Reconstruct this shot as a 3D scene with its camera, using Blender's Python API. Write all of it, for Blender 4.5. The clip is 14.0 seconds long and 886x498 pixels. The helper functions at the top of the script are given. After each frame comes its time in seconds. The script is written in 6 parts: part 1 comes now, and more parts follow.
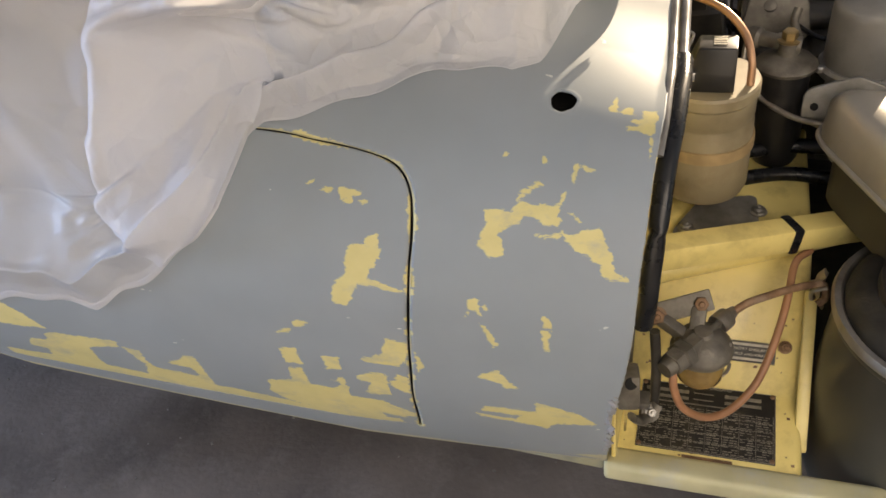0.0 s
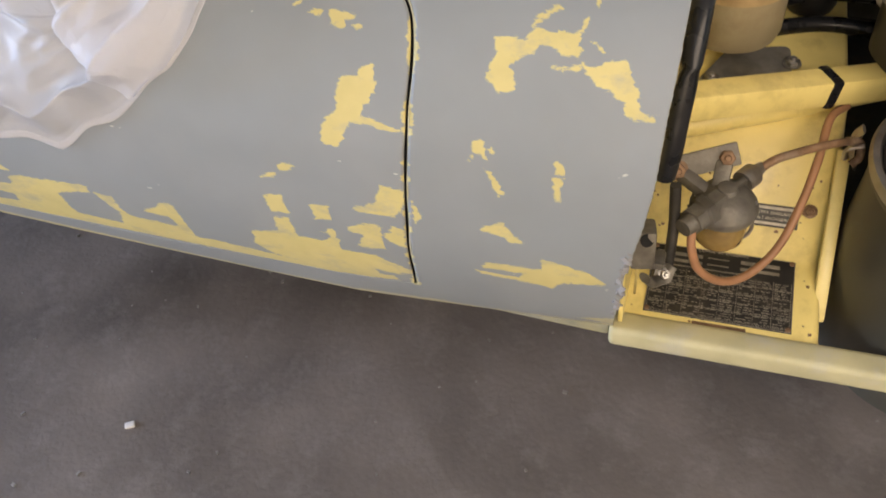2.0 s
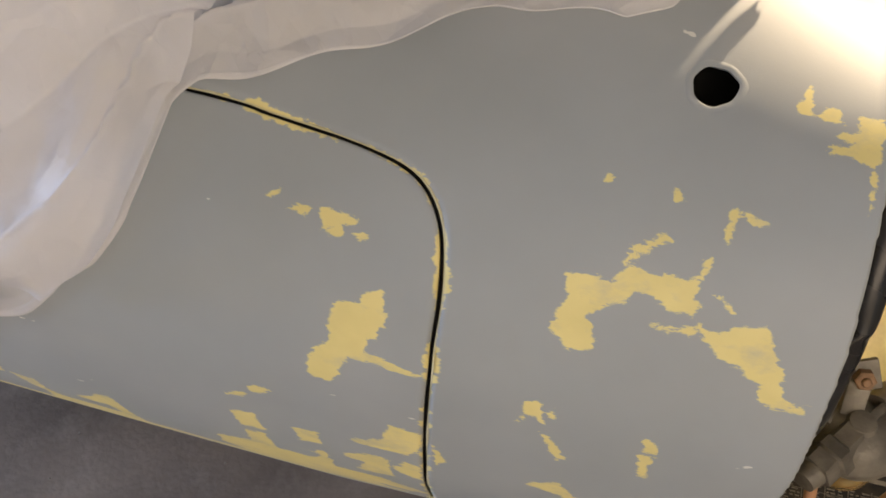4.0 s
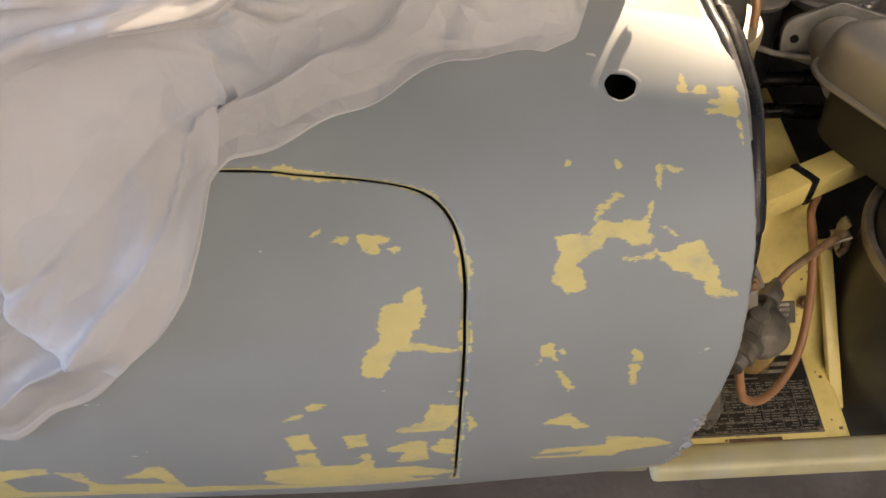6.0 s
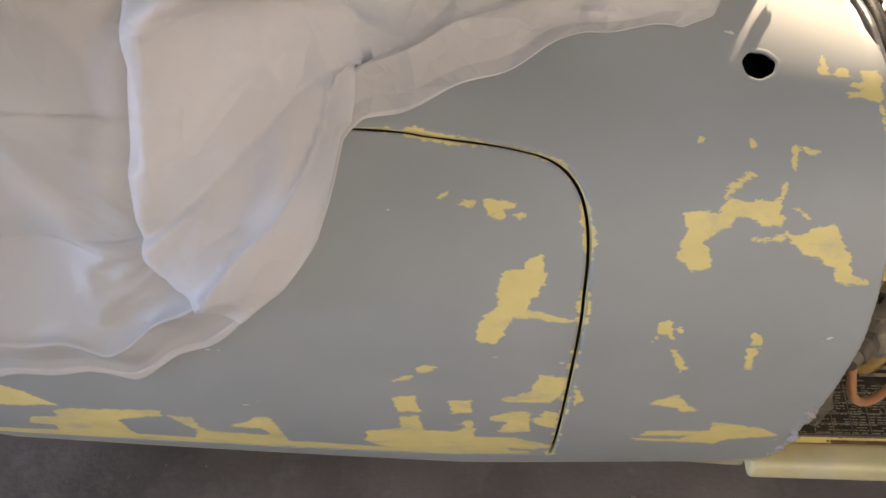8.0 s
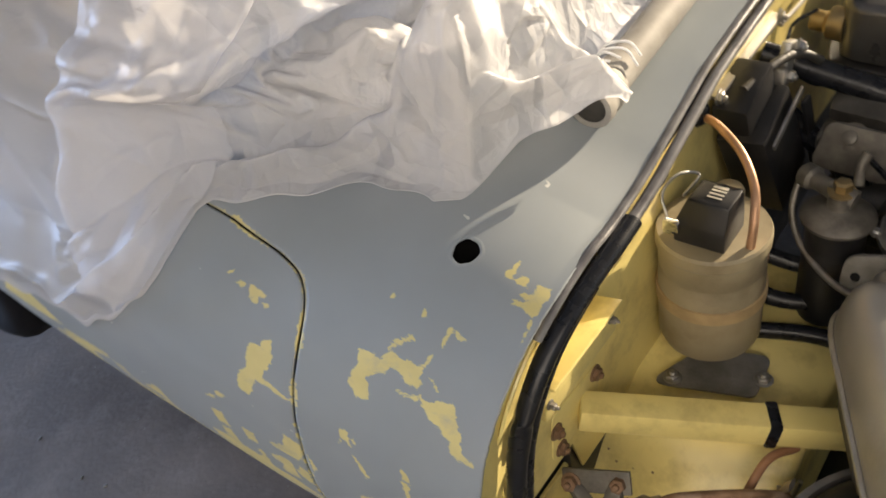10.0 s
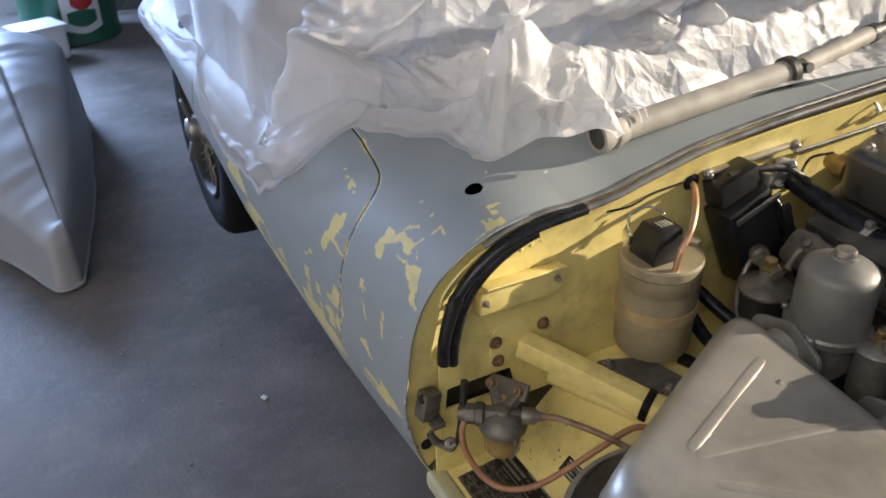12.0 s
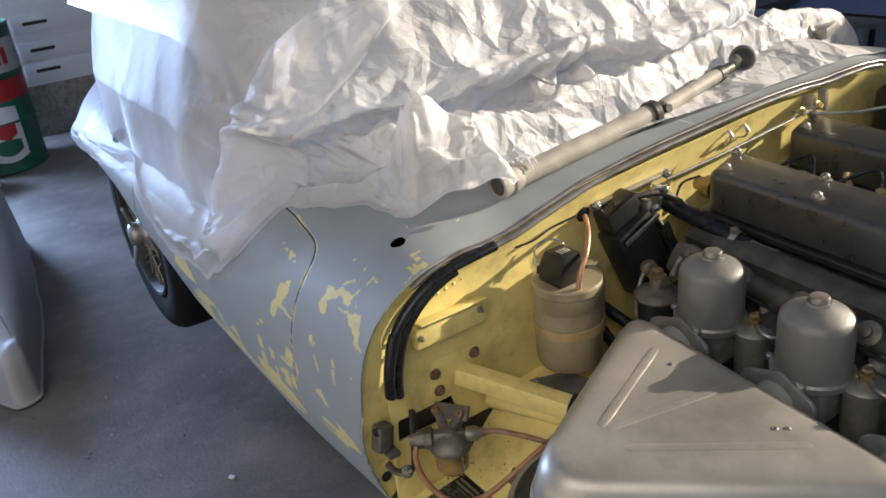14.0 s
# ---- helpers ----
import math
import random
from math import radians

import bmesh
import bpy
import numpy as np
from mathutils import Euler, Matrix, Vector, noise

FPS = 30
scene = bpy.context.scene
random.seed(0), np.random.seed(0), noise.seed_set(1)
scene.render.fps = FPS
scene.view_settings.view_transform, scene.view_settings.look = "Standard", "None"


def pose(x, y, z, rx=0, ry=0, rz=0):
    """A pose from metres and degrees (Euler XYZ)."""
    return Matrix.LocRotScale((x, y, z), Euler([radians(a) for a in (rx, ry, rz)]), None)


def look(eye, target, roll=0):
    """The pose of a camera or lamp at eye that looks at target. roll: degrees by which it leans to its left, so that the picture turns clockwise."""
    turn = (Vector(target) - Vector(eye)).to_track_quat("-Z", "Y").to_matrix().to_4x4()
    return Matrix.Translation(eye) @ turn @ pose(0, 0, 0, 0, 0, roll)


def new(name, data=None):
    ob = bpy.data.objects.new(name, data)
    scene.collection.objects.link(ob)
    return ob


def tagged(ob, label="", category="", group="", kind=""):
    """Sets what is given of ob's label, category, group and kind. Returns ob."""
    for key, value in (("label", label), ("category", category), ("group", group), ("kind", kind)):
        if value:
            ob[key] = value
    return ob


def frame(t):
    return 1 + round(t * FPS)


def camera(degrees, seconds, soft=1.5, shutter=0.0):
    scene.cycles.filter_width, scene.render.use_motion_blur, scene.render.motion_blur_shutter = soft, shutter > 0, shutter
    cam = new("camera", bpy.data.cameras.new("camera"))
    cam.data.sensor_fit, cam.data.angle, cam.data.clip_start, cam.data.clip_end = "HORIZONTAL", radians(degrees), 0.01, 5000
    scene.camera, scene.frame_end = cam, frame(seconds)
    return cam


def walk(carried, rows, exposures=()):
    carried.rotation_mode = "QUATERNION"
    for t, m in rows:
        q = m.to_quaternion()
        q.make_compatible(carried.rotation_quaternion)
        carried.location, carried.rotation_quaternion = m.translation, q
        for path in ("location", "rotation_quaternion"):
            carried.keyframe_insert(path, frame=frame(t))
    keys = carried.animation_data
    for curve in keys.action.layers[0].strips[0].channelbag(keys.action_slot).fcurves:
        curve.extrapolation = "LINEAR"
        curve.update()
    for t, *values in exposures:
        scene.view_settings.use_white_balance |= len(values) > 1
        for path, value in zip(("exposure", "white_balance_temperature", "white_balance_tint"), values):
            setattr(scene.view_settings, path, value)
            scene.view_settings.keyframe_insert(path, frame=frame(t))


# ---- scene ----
cam = camera(56.3, 14.0, soft=1.6, shutter=0.3)
METRES = 2.48
BASE = pose(0.3199, -0.5878, 1.3632, -40.213, 7.471, 16.243)
ROWS = [
    (0.0, 0.0, 0.0, 0.0, 0.0, 0.0, -0.0),
    (0.5, -0.0022, 0.0069, 0.0011, -0.04, -0.68, -0.84),
    (1.0, -0.0068, 0.0115, 0.0029, -0.06, -1.82, -1.79),
    (1.5, -0.0092, 0.0139, 0.0026, 0.03, -3.14, -2.38),
    (2.0, -0.0029, 0.0341, -0.0191, -0.37, -7.94, -1.5),
    (2.5, 0.0103, 0.0736, 0.013, -1.31, -9.52, -0.97),
    (3.0, 0.0215, 0.1322, 0.0362, -0.51, -11.13, -2.45),
    (3.5, 0.0069, 0.1523, 0.0564, 1.35, -12.2, -3.83),
    (6.0, -0.084, 0.0879, 0.05, -14.75, -6.7, 8.95),
    (6.5, -0.0915, 0.0894, 0.0469, -14.1, -6.53, 7.63),
    (7.0, -0.1038, 0.0892, 0.0367, -12.55, -6.86, 6.09),
    (7.5, -0.1056, 0.089, 0.038, -11.45, -6.61, 5.57),
    (8.0, -0.1068, 0.0894, 0.0424, -10.12, -6.3, 5.75),
    (8.5, -0.0657, 0.0889, 0.0514, -9.19, -6.26, 6.72),
    (9.0, 0.0085, 0.0715, 0.0701, -2.99, -6.18, 5.79),
    (11.5, 0.2902, 0.0022, 0.0945, 40.88, -10.08, -33.69),
    (12.0, 0.3293, -0.0543, 0.0547, 36.34, -4.35, -31.44),
    (12.5, 0.3528, -0.1134, 0.0201, 30.36, 2.77, -28.18),
    (13.0, 0.3607, -0.1269, 0.009, 28.23, 4.82, -26.65),
    (13.5, 0.3752, -0.1294, 0.0151, 28.78, 4.78, -25.72),
    (14.0, 0.3873, -0.1058, 0.0397, 31.87, 3.47, -23.92),
]
walk(cam, [(t, BASE @ pose(METRES * x, METRES * y, METRES * z, 90 + pitch, roll, yaw)) for t, x, y, z, yaw, pitch, roll in ROWS],
     exposures=[(0.0, 0.80, 7500, 14), (1.5, 0.85, 7500, 14), (2.2, 1.26, 8300, 16), (2.8, 1.08, 8600, 16), (3.6, 0.80, 8400, 16), (5.8, 0.64, 8000, 16), (8.2, 0.64, 8000, 16), (9.2, 0.76, 7700, 14), (11.3, 0.02, 6500, 12), (12.1, 0.32, 6500, 12), (14.0, 0.36, 6500, 12)])

# ---- light: low sun through the opening in the far side wall, fill lamps added at front, rear and side ----
SUN = Vector((0.33, 1.0, 0.345)).normalized()
world = bpy.data.worlds.new("sky")
scene.world = world
world.use_nodes = True
wn = world.node_tree.nodes
sky = wn.new("ShaderNodeTexSky")
sky.sky_type, sky.sun_disc = "NISHITA", False
sky.sun_elevation = math.asin(SUN.z)
sky.sun_rotation = math.atan2(SUN.x, SUN.y)
world.node_tree.links.new(sky.outputs[0], wn["Background"].inputs[0])
wn["Background"].inputs[1].default_value = 0.07


def lamp(name, kind, energy, m, color=(1, 1, 1), size=(1, 1)):
    d = bpy.data.lights.new(name, kind)
    d.energy, d.color = energy, color
    if kind == "AREA":
        d.shape, d.size, d.size_y = "RECTANGLE", size[0], size[1]
    else:
        d.angle = radians(0.6)
    o = new(name, d)
    o.matrix_world = m
    return o


lamp("sun", "SUN", 6.5, look(SUN * 10, (0, 0, 0)), (1, 0.88, 0.70))
# area lamps added to fill the room: one inside, two in unseen openings
lamp("front_fill", "AREA", 42, look((1.5, -1.9, 2.85), (-0.1, 0.2, 0.7)), (1, 0.93, 0.84), (3.0, 1.4))
lamp("rear_fill", "AREA", 200, look((-5.4, -1.15, 1.35), (-2.4, -0.7, 0.0)), (0.42, 0.61, 1.0), (1.2, 1.3))
lamp("side_fill", "AREA", 10, look((-4.3, -2.95, 1.2), (-3.6, 0, 0.1)), (0.42, 0.62, 1.0), (1.6, 2.1))

# ---- materials ----


def material(name, base, rough=0.5, metal=0.0, scale=30.0, vary=0.12, bump=0.1, fine=400.0, spec=0.5, stain=None, stain_scale=6.0, stain_amount=0.5, rough_vary=0.1, coat=0.0):
    """A principled material with colour variation at two scales, fine relief and optional stains."""
    m = bpy.data.materials.new(name)
    m.use_nodes = True
    nt = m.node_tree
    n, l = nt.nodes, nt.links
    p = n["Principled BSDF"]
    co = n.new("ShaderNodeTexCoord")
    a = n.new("ShaderNodeTexNoise")
    a.inputs["Scale"].default_value, a.inputs["Detail"].default_value = scale, 6
    b = n.new("ShaderNodeTexNoise")
    b.inputs["Scale"].default_value, b.inputs["Detail"].default_value = fine, 3
    for t in (a, b):
        l.new(co.outputs["Object"], t.inputs["Vector"])
    r = n.new("ShaderNodeValToRGB")
    r.color_ramp.elements[0].position, r.color_ramp.elements[1].position = 0.3, 0.72
    r.color_ramp.elements[0].color = (*[c * (1 - vary) for c in base], 1)
    r.color_ramp.elements[1].color = (*[min(1, c * (1 + vary)) for c in base], 1)
    l.new(a.outputs["Fac"], r.inputs["Fac"])
    color = r.outputs["Color"]
    if stain:
        s = n.new("ShaderNodeTexNoise")
        s.inputs["Scale"].default_value, s.inputs["Detail"].default_value, s.inputs["Roughness"].default_value = stain_scale, 8, 0.65
        l.new(co.outputs["Object"], s.inputs["Vector"])
        sr = n.new("ShaderNodeMapRange")
        sr.inputs["From Min"].default_value, sr.inputs["From Max"].default_value = 0.5, 0.72
        sr.inputs["To Max"].default_value = stain_amount
        l.new(s.outputs["Fac"], sr.inputs["Value"])
        mx = n.new("ShaderNodeMix")
        mx.data_type = "RGBA"
        mx.inputs["B"].default_value = (*stain, 1)
        l.new(sr.outputs["Result"], mx.inputs["Factor"])
        l.new(color, mx.inputs["A"])
        color = mx.outputs["Result"]
    l.new(color, p.inputs["Base Color"])
    rr = n.new("ShaderNodeMapRange")
    rr.inputs["To Min"].default_value, rr.inputs["To Max"].default_value = max(0.02, rough - rough_vary), min(1, rough + rough_vary)
    l.new(a.outputs["Fac"], rr.inputs["Value"])
    l.new(rr.outputs["Result"], p.inputs["Roughness"])
    p.inputs["Metallic"].default_value = metal
    p.inputs["Specular IOR Level"].default_value = spec
    p.inputs["Coat Weight"].default_value = coat
    p.inputs["Coat Roughness"].default_value = 0.15
    if bump:
        bp = n.new("ShaderNodeBump")
        bp.inputs["Strength"].default_value, bp.inputs["Distance"].default_value = bump, 0.002
        l.new(b.outputs["Fac"], bp.inputs["Height"])
        l.new(bp.outputs["Normal"], p.inputs["Normal"])
    return m


YELLOW = (0.78, 0.65, 0.25)
PRIMER = (0.246, 0.274, 0.287)


def primer_paint():
    """Grey primer, rubbed through to yellow where the attribute 'rubbed' is above zero, with ragged edges and faint sanding."""
    m = material("grey_primer", PRIMER, 0.52, scale=9, vary=0.05, bump=0.03, fine=900, rough_vary=0.06)
    nt = m.node_tree
    n, l = nt.nodes, nt.links
    p = n["Principled BSDF"]
    at = n.new("ShaderNodeAttribute")
    at.attribute_name = "rubbed"
    co = n.new("ShaderNodeTexCoord")
    e = n.new("ShaderNodeTexNoise")
    e.inputs["Scale"].default_value, e.inputs["Detail"].default_value, e.inputs["Roughness"].default_value = 95, 9, 0.74
    em = n.new("ShaderNodeMapping")
    em.inputs["Scale"].default_value = (0.7, 1.0, 1.9)
    l.new(co.outputs["Object"], em.inputs["Vector"])
    l.new(em.outputs["Vector"], e.inputs["Vector"])
    w = n.new("ShaderNodeMath")
    w.operation = "MULTIPLY_ADD"
    w.inputs[1].default_value, w.inputs[2].default_value = 0.0190, -0.0092
    l.new(e.outputs["Fac"], w.inputs[0])
    s = n.new("ShaderNodeMath")
    s.operation = "ADD"
    l.new(w.outputs[0], s.inputs[0])
    l.new(at.outputs["Fac"], s.inputs[1])
    f = n.new("ShaderNodeMapRange")
    f.inputs["From Min"].default_value, f.inputs["From Max"].default_value = -0.0004, 0.0006
    l.new(s.outputs[0], f.inputs["Value"])
    # scattered specks and scratches of rubbed paint
    sp = n.new("ShaderNodeTexNoise")
    sp.inputs["Scale"].default_value, sp.inputs["Detail"].default_value = 28, 3
    mp = n.new("ShaderNodeMapping")
    mp.inputs["Scale"].default_value = (1.0, 1.0, 3.0)
    l.new(co.outputs["Object"], mp.inputs["Vector"])
    l.new(mp.outputs["Vector"], sp.inputs["Vector"])
    sm = n.new("ShaderNodeMapRange")
    sm.inputs["From Min"].default_value, sm.inputs["From Max"].default_value = 0.735, 0.745
    l.new(sp.outputs["Fac"], sm.inputs["Value"])
    # dusting of filler, lighter streaks
    du = n.new("ShaderNodeTexNoise")
    du.inputs["Scale"].default_value, du.inputs["Detail"].default_value = 5, 6
    l.new(co.outputs["Object"], du.inputs["Vector"])
    dm = n.new("ShaderNodeMapRange")
    dm.inputs["From Min"].default_value, dm.inputs["From Max"].default_value, dm.inputs["To Max"].default_value = 0.48, 0.8, 0.3
    l.new(du.outputs["Fac"], dm.inputs["Value"])
    base = p.inputs["Base Color"].links[0].from_socket
    m1 = n.new("ShaderNodeMix")
    m1.data_type = "RGBA"
    m1.inputs["B"].default_value = (0.36, 0.37, 0.37, 1)
    l.new(dm.outputs["Result"], m1.inputs["Factor"])
    l.new(base, m1.inputs["A"])
    mw = n.new("ShaderNodeMix")
    mw.data_type = "RGBA"
    mw.inputs["B"].default_value = (0.55, 0.55, 0.52, 1)
    l.new(sm.outputs["Result"], mw.inputs["Factor"])
    l.new(m1.outputs["Result"], mw.inputs["A"])
    yn = n.new("ShaderNodeTexNoise")
    yn.inputs["Scale"].default_value, yn.inputs["Detail"].default_value = 40, 5
    l.new(co.outputs["Object"], yn.inputs["Vector"])
    yr = n.new("ShaderNodeValToRGB")
    yr.color_ramp.elements[0].color = (0.52, 0.45, 0.19, 1)
    yr.color_ramp.elements[1].color = (0.66, 0.57, 0.25, 1)
    l.new(yn.outputs["Fac"], yr.inputs["Fac"])
    m2 = n.new("ShaderNodeMix")
    m2.data_type = "RGBA"
    # thin primer left over parts of the patches, in streaks along the panel
    th = n.new("ShaderNodeTexNoise")
    th.inputs["Scale"].default_value, th.inputs["Detail"].default_value, th.inputs["Roughness"].default_value = 16, 8, 0.7
    tm = n.new("ShaderNodeMapping")
    tm.inputs["Scale"].default_value = (0.8, 1.0, 1.5)
    l.new(co.outputs["Object"], tm.inputs["Vector"])
    l.new(tm.outputs["Vector"], th.inputs["Vector"])
    tr = n.new("ShaderNodeMapRange")
    tr.inputs["From Min"].default_value, tr.inputs["From Max"].default_value = 0.52, 0.68
    tr.inputs["To Min"].default_value, tr.inputs["To Max"].default_value = 1.0, 0.5
    l.new(th.outputs["Fac"], tr.inputs["Value"])
    fm = n.new("ShaderNodeMath")
    fm.operation = "MULTIPLY"
    l.new(f.outputs["Result"], fm.inputs[0])
    # along the sill the patches are dusted over with primer
    sep = n.new("ShaderNodeSeparateXYZ")
    l.new(co.outputs["Object"], sep.inputs[0])
    dust = n.new("ShaderNodeMapRange")
    dust.inputs["From Min"].default_value, dust.inputs["From Max"].default_value = 0.46, 0.55
    dust.inputs["To Min"].default_value, dust.inputs["To Max"].default_value = 0.55, 1.0
    l.new(sep.outputs["Z"], dust.inputs["Value"])
    both = n.new("ShaderNodeMath")
    both.operation = "MULTIPLY"
    l.new(tr.outputs["Result"], both.inputs[0])
    l.new(dust.outputs["Result"], both.inputs[1])
    l.new(both.outputs[0], fm.inputs[1])
    l.new(fm.outputs[0], m2.inputs["Factor"])
    l.new(mw.outputs["Result"], m2.inputs["A"])
    l.new(yr.outputs["Color"], m2.inputs["B"])
    l.new(m2.outputs["Result"], p.inputs["Base Color"])
    return m


def film_sheet():
    """Thin milky plastic film: part diffuse, part letting light through, with a weak gloss."""
    m = bpy.data.materials.new("plastic_film")
    m.use_nodes = True
    n, l = m.node_tree.nodes, m.node_tree.links
    out = n["Material Output"]
    p = n["Principled BSDF"]
    p.inputs["Base Color"].default_value = (0.83, 0.83, 0.845, 1)
    p.inputs["Roughness"].default_value = 0.46
    co = n.new("ShaderNodeTexCoord")
    t1 = n.new("ShaderNodeTexNoise")
    t1.inputs["Scale"].default_value, t1.inputs["Detail"].default_value = 4, 3
    l.new(co.outputs["Object"], t1.inputs["Vector"])
    warp = n.new("ShaderNodeVectorMath")
    warp.operation = "MULTIPLY_ADD"
    warp.inputs[1].default_value = (0.12, 0.12, 0.12)
    l.new(t1.outputs["Color"], warp.inputs[0])
    l.new(co.outputs["Object"], warp.inputs[2])
    # flat-sided creases at three sizes; the finest only where the film is crinkled
    crk = n.new("ShaderNodeAttribute")
    crk.attribute_name = "crinkle"
    total = None
    for size, high, turn in ((7, 0.030, 0.4), (18, 0.0105, 1.1), (55, 0.0016, 2.0)):
        mp = n.new("ShaderNodeMapping")
        mp.inputs["Rotation"].default_value = (turn, 0.7 * turn, 1.3 * turn)
        l.new(warp.outputs[0], mp.inputs["Vector"])
        vo = n.new("ShaderNodeTexVoronoi")
        vo.distance = "MANHATTAN"
        vo.inputs["Scale"].default_value = size
        l.new(mp.outputs["Vector"], vo.inputs["Vector"])
        k = n.new("ShaderNodeMath")
        k.operation = "MULTIPLY"
        k.inputs[1].default_value = high
        l.new(vo.outputs["Distance"], k.inputs[0])
        if total is None:
            total = k.outputs[0]
        else:
            ad = n.new("ShaderNodeMath")
            ad.operation = "ADD"
            l.new(total, ad.inputs[0])
            l.new(k.outputs[0], ad.inputs[1])
            total = ad.outputs[0]
    by = n.new("ShaderNodeMath")
    by.operation = "MULTIPLY"
    l.new(total, by.inputs[0])
    l.new(crk.outputs["Fac"], by.inputs[1])
    b = n.new("ShaderNodeBump")
    b.inputs["Strength"].default_value, b.inputs["Distance"].default_value = 1.0, 1.0
    l.new(by.outputs[0], b.inputs["Height"])
    l.new(b.outputs["Normal"], p.inputs["Normal"])
    tr = n.new("ShaderNodeBsdfTranslucent")
    tr.inputs["Color"].default_value = (0.92, 0.90, 0.88, 1)
    l.new(b.outputs["Normal"], tr.inputs["Normal"])
    tp = n.new("ShaderNodeBsdfTransparent")
    tp.inputs["Color"].default_value = (0.93, 0.93, 0.95, 1)
    m1, m2 = n.new("ShaderNodeMixShader"), n.new("ShaderNodeMixShader")
    m1.inputs[0].default_value = 0.34
    l.new(p.outputs[0], m1.inputs[1])
    l.new(tr.outputs[0], m1.inputs[2])
    lay = n.new("ShaderNodeMapRange")
    deep = n.new("ShaderNodeAttribute")
    deep.attribute_name = "layers"
    lay.inputs["To Min"].default_value, lay.inputs["To Max"].default_value = 0.46, 0.09
    l.new(deep.outputs["Fac"], lay.inputs["Value"])
    l.new(lay.outputs["Result"], m2.inputs[0])
    l.new(m1.outputs[0], m2.inputs[1])
    l.new(tp.outputs[0], m2.inputs[2])
    l.new(m2.outputs[0], out.inputs["Surface"])
    return m


def concrete():
    m = material("concrete_floor", (0.158, 0.138, 0.124), 0.55, scale=3.5, vary=0.35, bump=0.6, fine=90, stain=(0.055, 0.05, 0.05), stain_scale=2.2, stain_amount=0.65)
    nt = m.node_tree
    n, l = nt.nodes, nt.links
    p = n["Principled BSDF"]
    base = p.inputs["Base Color"].links[0].from_socket
    co = n.new("ShaderNodeTexCoord")
    v = n.new("ShaderNodeTexNoise")
    v.inputs["Scale"].default_value, v.inputs["Detail"].default_value, v.inputs["Roughness"].default_value = 9, 12, 0.75
    l.new(co.outputs["Object"], v.inputs["Vector"])
    r = n.new("ShaderNodeMapRange")
    r.inputs["From Min"].default_value, r.inputs["From Max"].default_value, r.inputs["To Max"].default_value = 0.50, 0.78, 0.5
    l.new(v.outputs["Fac"], r.inputs["Value"])
    mx = n.new("ShaderNodeMix")
    mx.data_type = "RGBA"
    mx.inputs["B"].default_value = (0.34, 0.315, 0.30, 1)
    l.new(r.outputs["Result"], mx.inputs["Factor"])
    l.new(base, mx.inputs["A"])
    l.new(mx.outputs["Result"], p.inputs["Base Color"])
    return m


M_PRIMER = primer_paint()
M_FILM = film_sheet()
M_GLASS = material("dark_glass", (0.03, 0.032, 0.036), 0.25, scale=3, vary=0.3, bump=0)
M_FLOOR = concrete()
M_YELLOW = material("yellow_paint", YELLOW, 0.35, scale=14, vary=0.08, bump=0.05, fine=300, stain=(0.24, 0.16, 0.06), stain_scale=17, stain_amount=0.45, coat=0.2)
M_PALE = material("flatted_yellow_paint", (0.47, 0.43, 0.25), 0.5, scale=20, vary=0.12, bump=0.06, stain=(0.42, 0.43, 0.40), stain_scale=14, stain_amount=0.7)
M_SILL = material("primed_sill", (0.27, 0.275, 0.22), 0.55, scale=20, vary=0.15, bump=0.08, stain=(0.42, 0.38, 0.2), stain_scale=16, stain_amount=0.7)
M_RUBBER = material("black_rubber", (0.010, 0.011, 0.014), 0.28, scale=40, vary=0.2, bump=0.05, spec=0.35)
M_BLACK = material("black_enamel", (0.014, 0.014, 0.015), 0.38, scale=30, vary=0.3, bump=0.06, stain=(0.07, 0.06, 0.05), stain_scale=12, stain_amount=0.4)
# near-black colour standing in for the shade in gaps and holes
M_DARK = material("gap_shade", (0.006, 0.006, 0.006), 0.9, bump=0)
M_STEEL = material("bare_steel", (0.42, 0.41, 0.39), 0.42, metal=0.9, scale=35, vary=0.2, bump=0.1, stain=(0.20, 0.13, 0.08), stain_scale=18, stain_amount=0.5)
M_CHROME = material("chrome", (0.75, 0.75, 0.76), 0.14, metal=1.0, scale=12, vary=0.06, bump=0)
M_ALLOY = material("grey_silver_paint", (0.42, 0.40, 0.355), 0.38, metal=0.5, scale=9, vary=0.16, bump=0.12, stain=(0.19, 0.17, 0.135), stain_scale=5, stain_amount=0.6)
M_CAST = material("cast_aluminium", (0.27, 0.265, 0.25), 0.5, metal=0.6, scale=40, vary=0.25, bump=0.35, fine=250, stain=(0.10, 0.085, 0.06), stain_scale=12, stain_amount=0.6)
M_COVER = material("polished_alloy_cover", (0.12, 0.116, 0.112), 0.3, metal=0.7, scale=25, vary=0.2, bump=0.08, stain=(0.07, 0.06, 0.05), stain_scale=8, stain_amount=0.5)
M_OILY = material("oily_cast_iron", (0.035, 0.033, 0.03), 0.5, metal=0.2, scale=30, vary=0.5, bump=0.4, fine=120, stain=(0.09, 0.075, 0.05), stain_scale=14, stain_amount=0.6)
M_BOTTLE = material("aged_translucent_plastic", (0.28, 0.235, 0.15), 0.42, scale=14, vary=0.22, bump=0.12, stain=(0.13, 0.09, 0.045), stain_scale=13, stain_amount=0.75)
M_STRAPM = material("rusty_clamp", (0.45, 0.33, 0.18), 0.5, metal=0.3, scale=30, vary=0.25, bump=0.15)
M_COPPER = material("copper_pipe", (0.50, 0.29, 0.17), 0.42, metal=0.6, scale=30, vary=0.2, bump=0.05)
